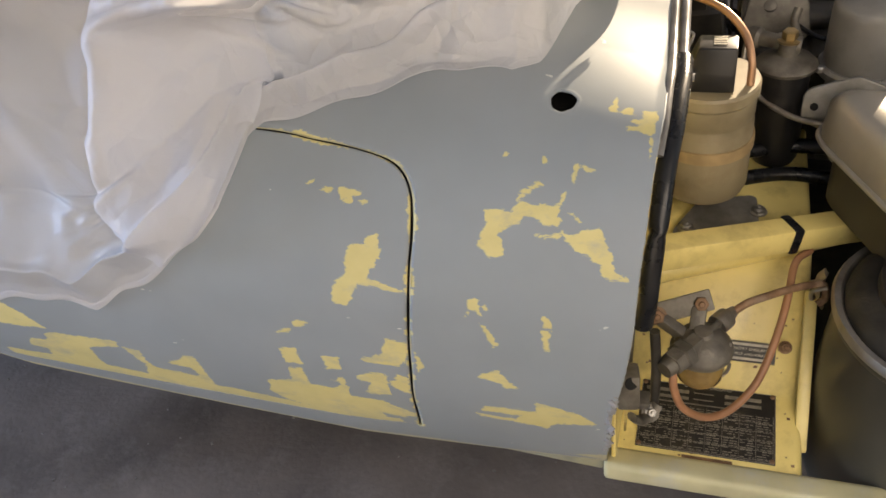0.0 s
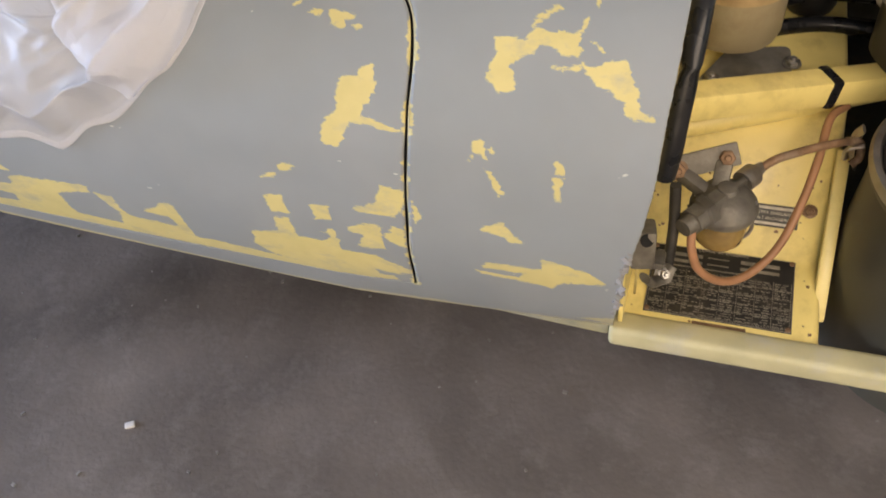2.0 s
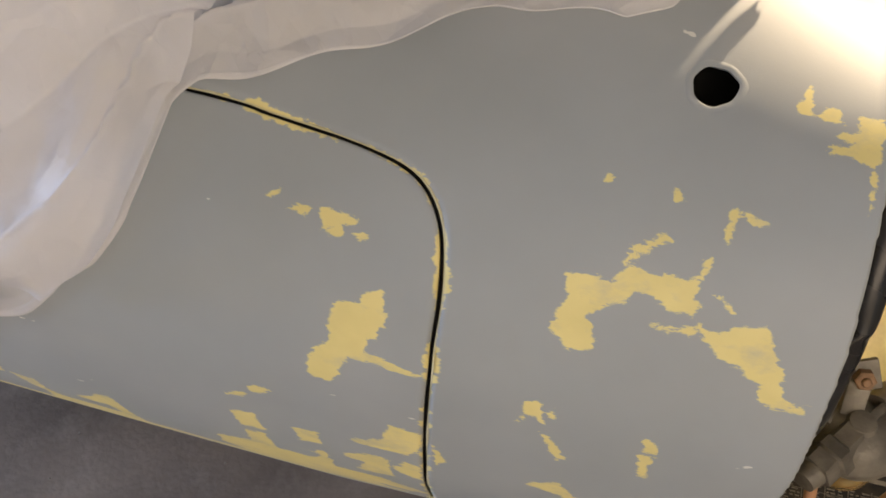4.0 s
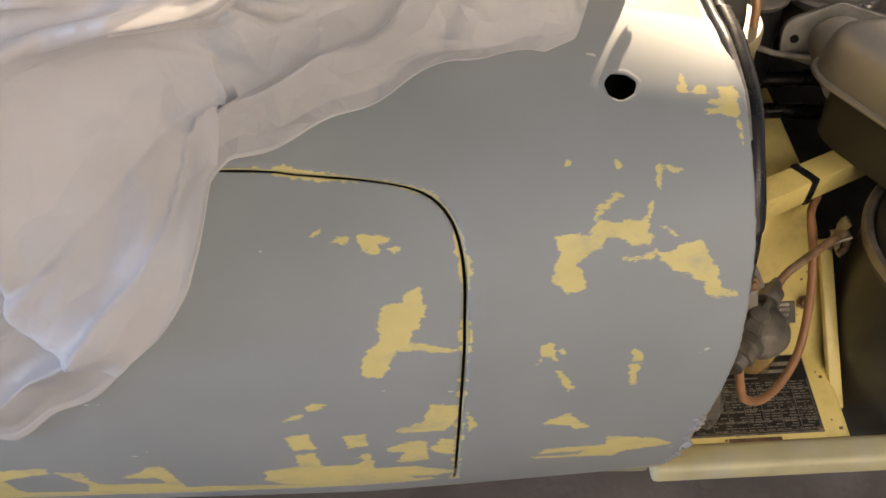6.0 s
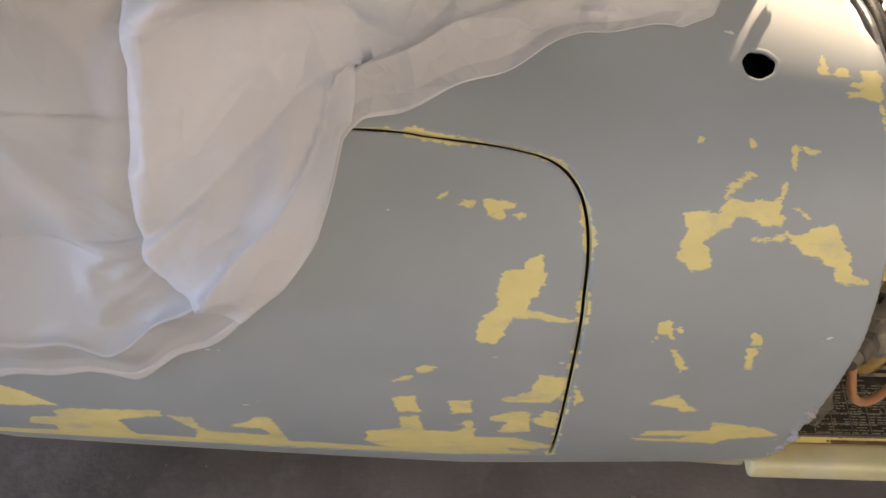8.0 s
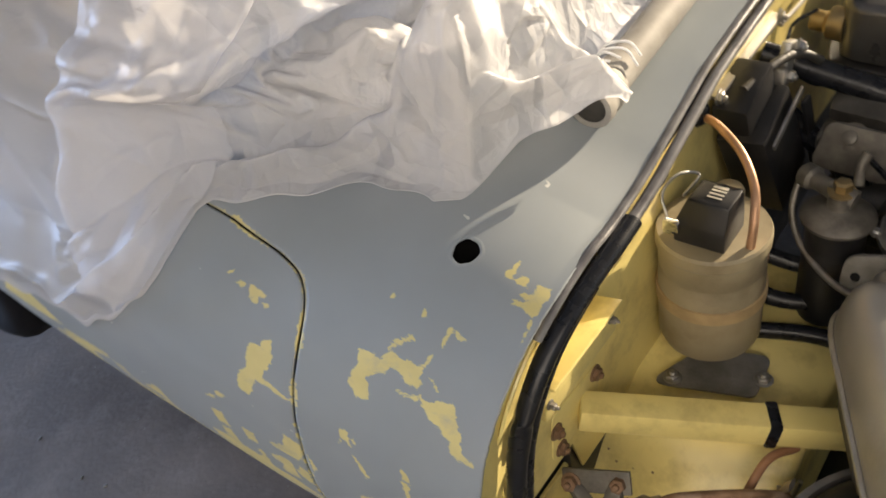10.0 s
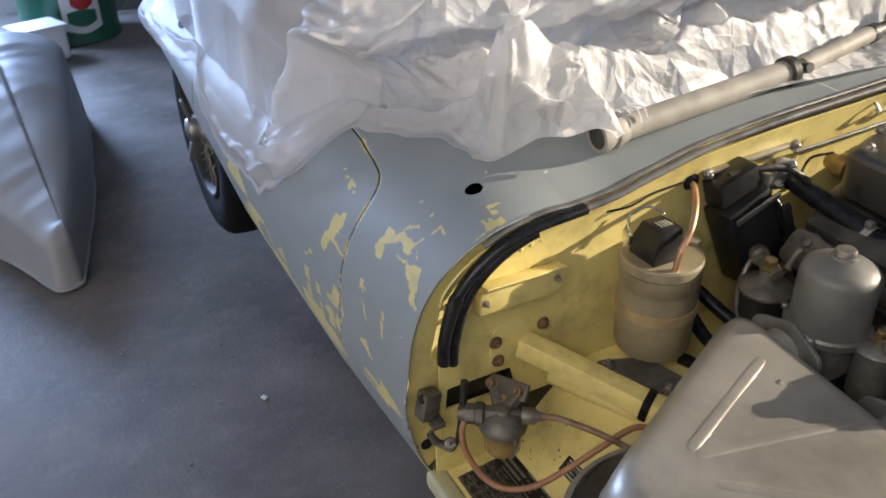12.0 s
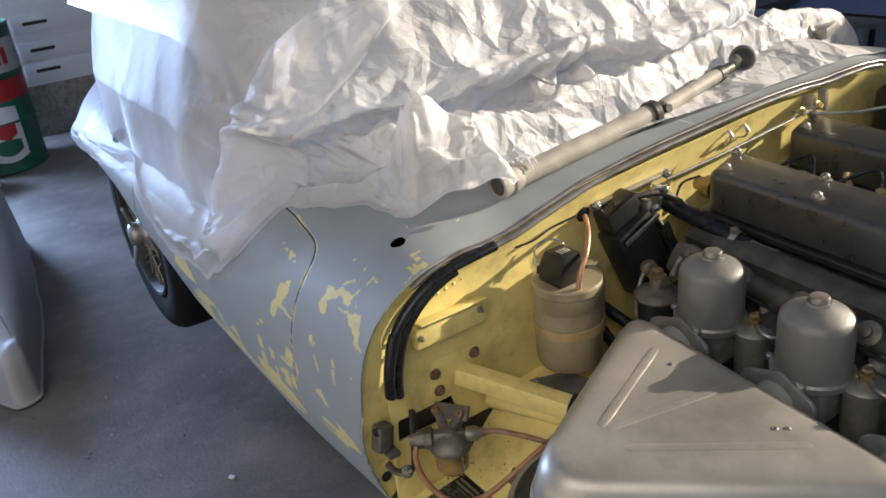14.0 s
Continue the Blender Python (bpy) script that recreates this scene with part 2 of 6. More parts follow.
M_HOSE = material("amber_fuel_hose", (0.34, 0.17, 0.09), 0.45, scale=40, vary=0.2, bump=0.04)
M_OLIVE = material("olive_grey_paint", (0.05, 0.046, 0.034), 0.42, scale=12, vary=0.15, bump=0.06, stain=(0.06, 0.055, 0.04), stain_scale=5, stain_amount=0.5)
M_PLATE = material("engraved_black_plate", (0.022, 0.021, 0.02), 0.4, metal=0.2, scale=40, vary=0.3, bump=0.05, stain=(0.13, 0.10, 0.06), stain_scale=20, stain_amount=0.4)
M_PRINT = material("worn_silver_print", (0.46, 0.43, 0.36), 0.5, metal=0.1, scale=90, vary=0.3, bump=0)
M_AMBER = material("sediment_bowl_glass", (0.26, 0.17, 0.06), 0.12, scale=30, vary=0.4, bump=0, spec=0.8)
M_BRASS = material("dull_brass", (0.42, 0.31, 0.15), 0.38, metal=0.9, scale=40, vary=0.2, bump=0.1, stain=(0.15, 0.11, 0.06), stain_scale=20, stain_amount=0.5)
M_FILLER = material("grey_body_filler", (0.27, 0.265, 0.26), 0.7, scale=50, vary=0.15, bump=0.4, fine=200)
M_TYRE = material("tyre_rubber", (0.006, 0.006, 0.008), 0.75, spec=0.2, scale=20, vary=0.3, bump=0.2)
M_CLOTH = material("white_satin_cover", (0.36, 0.37, 0.39), 0.5, scale=8, vary=0.06, bump=0.15, fine=500)
M_WALL = material("painted_blockwork", (0.52, 0.52, 0.52), 0.8, scale=4, vary=0.1, bump=0.3, fine=60, stain=(0.35, 0.34, 0.33), stain_scale=2, stain_amount=0.5)
M_DWALL = material("dark_boarding", (0.05, 0.05, 0.055), 0.8, scale=4, vary=0.3, bump=0.3, fine=60)
M_WHITE = material("white_enamel", (0.72, 0.73, 0.74), 0.45, scale=6, vary=0.05, bump=0.05)
M_GREEN = material("green_drum_paint", (0.02, 0.13, 0.08), 0.4, scale=12, vary=0.2, bump=0.1, stain=(0.08, 0.1, 0.08), stain_scale=6, stain_amount=0.4)
M_RED = material("red_drum_paint", (0.42, 0.03, 0.03), 0.4, scale=12, vary=0.2, bump=0.1)
M_BLUE = material("blue_tarpaulin", (0.05, 0.07, 0.14), 0.5, scale=6, vary=0.3, bump=0.2)
M_GRAVEL = material("driveway", (0.24, 0.23, 0.21), 0.9, scale=2, vary=0.3, bump=0.5)
M_CAST_L = material("sand_blasted_alloy", (0.20, 0.196, 0.187), 0.48, metal=0.3, scale=20, vary=0.15, bump=0.25, fine=500, stain=(0.08, 0.07, 0.055), stain_scale=11, stain_amount=0.6, spec=0.35)
M_BLOCK = material("grimy_engine_casting", (0.075, 0.07, 0.062), 0.5, metal=0.3, scale=30, vary=0.4, bump=0.4, fine=150, stain=(0.03, 0.026, 0.02), stain_scale=14, stain_amount=0.7)
M_RUST = material("rusty_steel", (0.22, 0.13, 0.075), 0.6, metal=0.3, scale=60, vary=0.4, bump=0.4, stain=(0.36, 0.31, 0.25), stain_scale=30, stain_amount=0.6)
M_GRIME = material("grimy_cast_metal", (0.15, 0.138, 0.118), 0.5, metal=0.45, scale=45, vary=0.35, bump=0.35, fine=200, stain=(0.05, 0.042, 0.03), stain_scale=22, stain_amount=0.7)
M_DULL = material("dull_plated_steel", (0.30, 0.28, 0.25), 0.45, metal=0.7, scale=45, vary=0.3, bump=0.15, stain=(0.14, 0.09, 0.05), stain_scale=25, stain_amount=0.6)

import itertools

# ---- mesh helpers ----


class Form:
    """Vertices and faces that can be added together under transforms, then made into one mesh."""

    def __init__(self):
        self.v, self.f = [], []

    def add(self, other, m=None):
        k = len(self.v)
        self.v += [(m @ Vector(p)) if m else Vector(p) for p in other.v]
        self.f += [tuple(i + k for i in f) for f in other.f]
        return self

    def mesh(self, name, smooth=40):
        d = bpy.data.meshes.new(name)
        d.from_pydata([tuple(p) for p in self.v], [], self.f)
        d.validate()
        bm = bmesh.new()
        bm.from_mesh(d)
        bmesh.ops.recalc_face_normals(bm, faces=bm.faces)
        for e in bm.edges:
            e.smooth = len(e.link_faces) == 2 and e.calc_face_angle(0) < radians(smooth)
        for f in bm.faces:
            f.smooth = True
        bm.to_mesh(d)
        bm.free()
        return d


def part(name, form, mat, parent=None, label="", smooth=40):
    ob = new(name, form.mesh(name, smooth) if isinstance(form, Form) else form)
    ob.data.materials.append(mat)
    if parent:
        ob.parent = parent
    if label:
        tagged(ob, label)
    return ob


def thing(name, label, category, at=(0, 0, 0), group="", kind=""):
    ob = new(name)
    ob.empty_display_size = 0.05
    ob.location = at
    return tagged(ob, label, category, group, kind)


def box(sx, sy, sz, bevel=0.003, seg=2):
    bm = bmesh.new()
    bmesh.ops.create_cube(bm, size=1)
    bmesh.ops.scale(bm, vec=(sx, sy, sz), verts=bm.verts)
    if bevel:
        bmesh.ops.bevel(bm, geom=bm.edges[:], offset=min(bevel, 0.45 * min(sx, sy, sz)), segments=seg, profile=0.6, affect="EDGES")
    return from_bm(bm)


def from_bm(bm):
    f = Form()
    bm.verts.index_update()
    f.v = [v.co.copy() for v in bm.verts]
    f.f = [tuple(v.index for v in p.verts) for p in bm.faces]
    bm.free()
    return f


def lathe(profile, n=32, close=True):
    """Turned about z from (radius, height) pairs."""
    f = Form()
    for r, z in profile:
        for i in range(n):
            a = 2 * math.pi * i / n
            f.v.append(Vector((r * math.cos(a), r * math.sin(a), z)))
    for j in range(len(profile) - 1):
        for i in range(n):
            k = (i + 1) % n
            f.f.append((j * n + i, j * n + k, (j + 1) * n + k, (j + 1) * n + i))
    if close:
        f.f.append(tuple(range(n - 1, -1, -1)))
        f.f.append(tuple((len(profile) - 1) * n + i for i in range(n)))
    return f


def glide(pts, n=8):
    """A smooth line through the points."""
    p = [Vector(q) for q in pts]
    p = [2 * p[0] - p[1]] + p + [2 * p[-1] - p[-2]]
    out = []
    for i in range(1, len(p) - 2):
        a, b, c, d = p[i - 1:i + 3]
        for j in range(n):
            t = j / n
            out.append(0.5 * (2 * b + (c - a) * t + (2 * a - 5 * b + 4 * c - d) * t * t + (3 * b - a - 3 * c + d) * t ** 3))
    out.append(p[-2])
    return out


def sweep(pts, radius, n=12, smooth=8, flat=1.0, up=(0, 0, 1)):
    """A round or flattened tube along a line; radius may be one number or one per point."""
    line = glide(pts, smooth) if smooth else [Vector(p) for p in pts]
    f = Form()
    m = len(line)
    for i, p in enumerate(line):
        t = (line[min(i + 1, m - 1)] - line[max(i - 1, 0)]).normalized()
        s = t.cross(Vector(up))
        if s.length < 1e-3:
            s = t.cross(Vector((1, 0, 0)))
        s.normalize()
        w = s.cross(t)
        r = radius
        for k in range(n):
            a = 2 * math.pi * k / n
            f.v.append(p + s * (r * math.cos(a)) + w * (r * flat * math.sin(a)))
    for i in range(m - 1):
        for k in range(n):
            j = (k + 1) % n
            f.f.append((i * n + k, i * n + j, (i + 1) * n + j, (i + 1) * n + k))
    f.f.append(tuple(range(n - 1, -1, -1)))
    f.f.append(tuple((m - 1) * n + k for k in range(n)))
    return f


def beam(a, b, sx, sy, bevel=0.004, up=(0, 0, 1)):
    """A square tube from a to b."""
    a, b = Vector(a), Vector(b)
    t = (b - a).normalized()
    s = t.cross(Vector(up)).normalized()
    w = s.cross(t)
    r = Matrix((s, w, t)).transposed().to_4x4()
    f = box(sx, sy, (b - a).length, bevel)
    return Form().add(f, Matrix.Translation((a + b) / 2) @ r)


def aim(at, way, roll=0):
    """The pose whose z points along way."""
    return Matrix.Translation(at) @ Vector(way).to_track_quat("Z", "Y").to_matrix().to_4x4() @ pose(0, 0, 0, 0, 0, roll)


def hexbolt(r=0.007, h=0.006, washer=True, stud=0.004):
    f = Form()
    if washer:
        f.add(lathe([(r * 1.45, 0), (r * 1.45, 0.0012), (r * 1.3, 0.0016)], 16))
    f.add(lathe([(r * 1.1, 0.0016), (r * 1.1, h), (r * 0.9, h + 0.0012)], 6))
    if stud:
        f.add(lathe([(r * 0.5, h), (r * 0.5, h + stud), (r * 0.35, h + stud + 0.001)], 10))
    return f


def outline_plate(pts, thick, bevel=0.0):
    """A plate of the outline pts (u, v), from height 0 to thick."""
    bm = bmesh.new()
    vs = [bm.verts.new((u, v, 0)) for u, v in pts]
    face = bm.faces.new(vs)
    r = bmesh.ops.extrude_face_region(bm, geom=[face])
    top = [g for g in r["geom"] if isinstance(g, bmesh.types.BMVert)]
    bmesh.ops.translate(bm, vec=(0, 0, thick), verts=top)
    if bevel:
        es = [e for e in bm.edges if all(v in top for v in e.verts)]
        bmesh.ops.bevel(bm, geom=es, offset=bevel, segments=3, profile=0.5, affect="EDGES")
    return from_bm(bm)


def rounded(pts, r, n=6):
    """The outline pts with its corners rounded; r: one radius, or one for each corner."""
    out = []
    k = len(pts)
    for i in range(k):
        p, a, b = (Vector(pts[j % k]) for j in (i, i - 1, i + 1))
        rr = r[i] if isinstance(r, (list, tuple)) else r
        u, v = (a - p).normalized(), (b - p).normalized()
        half = u.angle(v) / 2
        d = min(rr / math.tan(half), 0.49 * (a - p).length, 0.49 * (b - p).length)
        q0, q1 = p + u * d, p + v * d
        for j in range(n + 1):
            t = j / n
            out.append(tuple(q0 * (1 - t) ** 2 + p * (2 * t * (1 - t)) + q1 * t * t))
    return out


def smooth01(t):
    t = np.clip(t, 0, 1)
    return t * t * (3 - 2 * t)


# ---- the car's flank: a section (y, z) carried along x ----
SECTION = [(0.056, 0.433), (0.041, 0.452), (0.025, 0.493), (0.012, 0.54), (0.003, 0.586), (0.0, 0.638), (0.002, 0.69), (0.007, 0.742), (0.024, 0.795),
           (0.052, 0.838), (0.10, 0.876), (0.166, 0.910), (0.26, 0.934), (0.38, 0.944), (0.60, 0.962), (0.82, 0.970)]
LINE = np.array([(p.x, p.y) for p in glide([(y, z, 0) for y, z in SECTION], 24)])
ARC = np.concatenate(([0], np.cumsum(np.hypot(*np.diff(LINE, axis=0).T))))
ROUND = float(ARC[-1])


def flank(x, q):
    """The body's skin at length x and at q metres up and over its section."""
    x, q = np.asarray(x, float), np.asarray(q, float)
    y, z = np.interp(q, ARC, LINE[:, 0]), np.interp(q, ARC, LINE[:, 1])
    zb = np.interp(x, [-1.9, -1.5, -1.17, -1.0, -0.63, -0.1, 0.3], [0.76, 0.735, 0.675, 0.595, 0.50, 0.449, 0.449])
    z = np.where(z < 0.8, zb + (z - 0.448) * (0.8 - zb) / 0.352, z)
    z = z - 0.045 * np.clip((x - 0.12) / 0.145, 0, 1) ** 1.3 * smooth01((y - 0.08) / 0.28) * np.interp(y, [0.26, 0.38, 0.51, 0.7, 0.82], [1, 0.62, 0.35, 0.2, 0.15])
    y = y + np.clip((0.5 - y) / 0.4, 0, 1) * (0.04 * (x - 0.1) + 0.02 * (x - 0.1) ** 2)
    return np.stack([x + 0 * y, y, z], -1)


def lean_up(y):
    """The far side of the scuttle stands a little higher."""
    y = np.asarray(y, float)
    return 0.112 * np.maximum(0, y - 0.82) + 0.015 * np.exp(-((y - 1.32) / 0.09) ** 2) - 0.012 * np.exp(-((y - 1.47) / 0.06) ** 2)


def skin_normal(x, q):
    a, b = flank(x + 0.002, q) - flank(x - 0.002, q), flank(x, np.asarray(q) + 0.002) - flank(x, np.asarray(q) - 0.002)
    n = np.cross(a, b)
    n = n / np.linalg.norm(n, axis=-1, keepdims=True)
    return n


# the door's shut line and the panel's front edge, as (x, q)
SHUT = [(-0.55, 0.545), (-0.30, 0.528), (-0.144, 0.513), (-0.109, 0.507), (-0.076, 0.501), (-0.048, 0.496), (-0.024, 0.490), (-0.007, 0.484), (0.006, 0.476), (0.016, 0.465),
        (0.023, 0.452), (0.027, 0.437), (0.029, 0.418), (0.029, 0.396), (0.0265, 0.365), (0.0245, 0.338), (0.018, 0.28), (0.010, 0.206), (0.005, 0.158), (0.000, 0.103), (-0.003, 0.085)]
FRONT_X = ([0.230, 0.231, 0.240, 0.241, 0.252, 0.257, 0.263, 0.266, 0.269, 0.272, 0.275, 0.275, 0.268, 0.262, 0.258], [0, 0.04, 0.122, 0.165, 0.222, 0.25, 0.30, 0.368, 0.41, 0.495, 0.55, 0.64, 0.78, 0.9, 1.2])


def front_x(q):
    return np.interp(q, FRONT_X[1], FRONT_X[0])


# where the primer is rubbed through to yellow: outlines in (x, q)
RUBBED = []


def rub(*pts):
    RUBBED.append(np.array(pts))


rub((0.110, 0.420), (0.105, 0.432), (0.117, 0.436), (0.134, 0.433), (0.141, 0.443), (0.177, 0.440), (0.183, 0.443), (0.183, 0.430), (0.188, 0.427), (0.183, 0.420), (0.170, 0.421), (0.155, 0.429), (0.149, 0.429), (0.141, 0.420), (0.131, 0.418), (0.122, 0.408), (0.129, 0.396), (0.128, 0.387), (0.113, 0.384), (0.102, 0.396), (0.102, 0.404))
rub((0.138, 0.444), (0.140, 0.453), (0.158, 0.464), (0.164, 0.461), (0.150, 0.453))
rub((0.183, 0.453), (0.188, 0.456), (0.188, 0.450), (0.183, 0.444))
rub((0.188, 0.414), (0.192, 0.411), (0.213, 0.417), (0.225, 0.420), (0.230, 0.407), (0.237, 0.396), (0.240, 0.383), (0.245, 0.373), (0.257, 0.373), (0.255, 0.367), (0.231, 0.370), (0.228, 0.381), (0.213, 0.392), (0.195, 0.402))
rub((0.159, 0.411), (0.168, 0.411), (0.186, 0.411), (0.183, 0.408), (0.165, 0.407))
rub((0.192, 0.436), (0.204, 0.427), (0.206, 0.424))
rub((0.195, 0.484), (0.197, 0.481), (0.194, 0.464), (0.191, 0.465), (0.191, 0.471))
rub((0.200, 0.484), (0.206, 0.481), (0.215, 0.479), (0.213, 0.476), (0.206, 0.477))
rub((0.119, 0.498), (0.122, 0.496), (0.123, 0.493), (0.119, 0.492))
rub((0.159, 0.492), (0.162, 0.492), (0.165, 0.489), (0.161, 0.486))
rub((0.089, 0.321), (0.090, 0.333), (0.098, 0.338), (0.102, 0.332), (0.102, 0.324), (0.104, 0.315), (0.098, 0.320))
rub((0.084, 0.312), (0.089, 0.321), (0.092, 0.315))
rub((0.101, 0.304), (0.108, 0.300), (0.116, 0.282), (0.120, 0.273), (0.113, 0.270), (0.108, 0.288))
rub((0.105, 0.329), (0.111, 0.330), (0.110, 0.321))
rub((0.171, 0.320), (0.180, 0.314), (0.179, 0.304), (0.171, 0.306))
rub((0.170, 0.300), (0.180, 0.300), (0.174, 0.288), (0.177, 0.272), (0.170, 0.272))
rub((0.092, 0.219), (0.099, 0.228), (0.117, 0.233), (0.128, 0.216), (0.138, 0.208), (0.125, 0.203), (0.116, 0.213))
rub((0.086, 0.153), (0.095, 0.164), (0.155, 0.164), (0.156, 0.183), (0.177, 0.177), (0.206, 0.167), (0.225, 0.147), (0.204, 0.143), (0.179, 0.141), (0.164, 0.124), (0.131, 0.132), (0.087, 0.138), (0.081, 0.145), (0.129, 0.141), (0.137, 0.150))
rub((0.252, 0.556), (0.268, 0.558), (0.269, 0.545), (0.266, 0.525), (0.268, 0.496), (0.265, 0.493), (0.263, 0.522), (0.250, 0.526), (0.238, 0.528), (0.240, 0.533), (0.254, 0.536), (0.243, 0.541), (0.256, 0.544))
rub((0.225, 0.572), (0.228, 0.552), (0.219, 0.553))
rub((-0.042, 0.389), (-0.027, 0.390), (-0.021, 0.399), (-0.009, 0.401), (-0.009, 0.387), (-0.006, 0.386), (-0.007, 0.375), (-0.012, 0.372), (-0.013, 0.363), (-0.019, 0.363), (-0.021, 0.351), (0.018, 0.336), (-0.019, 0.341), (-0.034, 0.341), (-0.042, 0.333), (-0.043, 0.323), (-0.052, 0.314), (-0.067, 0.315), (-0.066, 0.332), (-0.060, 0.344), (-0.048, 0.355), (-0.046, 0.373))
rub((-0.057, 0.449), (-0.049, 0.449), (-0.030, 0.446), (-0.040, 0.441), (-0.039, 0.435), (-0.049, 0.432), (-0.051, 0.435), (-0.048, 0.438), (-0.055, 0.436))
rub((-0.082, 0.446), (-0.076, 0.449), (-0.064, 0.449), (-0.067, 0.444))
rub((-0.034, 0.436), (-0.028, 0.438), (-0.022, 0.435), (-0.031, 0.433))
rub((-0.096, 0.453), (-0.088, 0.458), (-0.093, 0.453))
rub((-0.154, 0.231), (-0.133, 0.236), (-0.130, 0.207), (-0.151, 0.206))
rub((-0.151, 0.195), (-0.132, 0.200), (-0.132, 0.165), (-0.094, 0.167), (-0.085, 0.178), (-0.099, 0.183), (-0.079, 0.192), (-0.079, 0.151), (-0.037, 0.148), (-0.021, 0.135), (0.005, 0.117), (-0.022, 0.106), (-0.046, 0.113), (-0.049, 0.090), (-0.177, 0.106), (-0.198, 0.129), (-0.189, 0.159), (-0.154, 0.170))
rub((-0.099, 0.227), (-0.079, 0.230), (-0.079, 0.208), (-0.099, 0.204))
rub((-0.051, 0.231), (-0.022, 0.241), (-0.012, 0.266), (0.014, 0.264), (0.011, 0.244), (-0.001, 0.224), (-0.042, 0.225))
rub((-0.060, 0.198), (-0.039, 0.207), (-0.021, 0.206), (-0.025, 0.177), (-0.021, 0.164), (-0.057, 0.164), (-0.045, 0.186), (-0.061, 0.191))
rub((-0.018, 0.191), (-0.006, 0.208), (0.006, 0.204), (0.003, 0.173), (-0.018, 0.181))
rub((0.021, 0.249), (0.026, 0.241), (0.029, 0.230), (0.021, 0.216), (0.020, 0.236))
rub((-0.127, 0.273), (-0.121, 0.284), (-0.100, 0.282), (-0.114, 0.275))
rub((-0.150, 0.260), (-0.141, 0.266), (-0.129, 0.269), (-0.133, 0.263))
rub((-0.516, 0.184), (-0.495, 0.192), (-0.430, 0.194), (-0.397, 0.195), (-0.399, 0.183), (-0.451, 0.168), (-0.453, 0.132), (-0.450, 0.106), (-0.543, 0.095), (-0.531, 0.140), (-0.559, 0.141), (-0.549, 0.164), (-0.513, 0.171))
rub((-0.393, 0.183), (-0.369, 0.181), (-0.369, 0.156), (-0.364, 0.141), (-0.306, 0.135), (-0.294, 0.137), (-0.301, 0.156), (-0.334, 0.161), (-0.327, 0.168), (-0.312, 0.171), (-0.304, 0.186), (-0.286, 0.188), (-0.282, 0.148), (-0.285, 0.101), (-0.340, 0.101), (-0.390, 0.102), (-0.375, 0.145), (-0.381, 0.156))

rub((-0.62, 0.26), (-0.56, 0.248), (-0.53, 0.225), (-0.505, 0.20), (-0.545, 0.195), (-0.66, 0.20))
rub((-0.62, 0.088), (-0.62, 0.112), (-0.47, 0.118), (-0.36, 0.108), (-0.26, 0.114), (-0.17, 0.104), (-0.03, 0.100), (-0.02, 0.088), (-0.2, 0.086), (-0.45, 0.085))
rub((0.24, 0.560), (0.228, 0.550), (0.246, 0.548))
# yellow along the bottom strip of the sill
rub((-1.05, 0.0), (0.232, 0.0), (0.232, 0.030), (0.10, 0.026), (0.0, 0.034), (-0.2, 0.03), (-0.6, 0.045), (-1.05, 0.05))
rub((0.18, 0.040), (0.235, 0.034), (0.233, 0.055))


def signed(poly, p):
    """Distance of the points p inside (plus) or outside (minus) the outline."""
    d = np.full(len(p), 1e9)
    inside = np.zeros(len(p), bool)
    for a, b in zip(poly, np.roll(poly, -1, 0)):
        e = b - a
        w = p - a
        t = np.clip((w @ e) / max(e @ e, 1e-12), 0, 1)
        d = np.minimum(d, np.hypot(*(w - t[:, None] * e).T))
        c = (a[1] > p[:, 1]) != (b[1] > p[:, 1])
        with np.errstate(divide="ignore", invalid="ignore"):
            cross = e[0] * (p[:, 1] - a[1]) / e[1] + a[0]
        inside ^= c & (p[:, 0] < cross)
    return np.where(inside, d, -d)


SHUT_LINE = np.array([(p.x, p.y) for p in glide([(x, q, 0) for x, q in SHUT], 6)])


def rubbed(uq):
    best = np.full(len(uq), -0.05)
    for poly in RUBBED:
        lo, hi = poly.min(0) - 0.03, poly.max(0) + 0.03
        k = np.where(((uq > lo) & (uq < hi)).all(1))[0]
        if len(k):
            best[k] = np.maximum(best[k], signed(poly, uq[k]))
    near = np.min(np.hypot(uq[:, None, 0] - SHUT_LINE[None, ::2, 0], uq[:, None, 1] - SHUT_LINE[None, ::2, 1]), axis=1)
    band = 0.0036 + 0.0022 * np.sin(uq[:, 1] * 90 + uq[:, 0] * 60)
    return np.maximum(best, band - near)


def skin(name, uq, faces, parent, label="", keep_hole=False):
    """A panel of the flank from its points (x, q), 1.2 mm thick, with the rubbed-through paint on it."""
    pos = flank(uq[:, 0], uq[:, 1])
    d = bpy.data.meshes.new(name)
    d.from_pydata([tuple(p) for p in pos], [], faces)
    at = d.attributes.new("rubbed", "FLOAT", "POINT")
    at.data.foreach_set("value", rubbed(uq).astype(np.float32))
    d.polygons.foreach_set("use_smooth", [True] * len(d.polygons))
    d.update()
    ob = part(name, d, M_PRIMER, parent, label)
    s = ob.modifiers.new("thick", "SOLIDIFY")
    s.thickness, s.offset = 0.0025, -1
    return ob


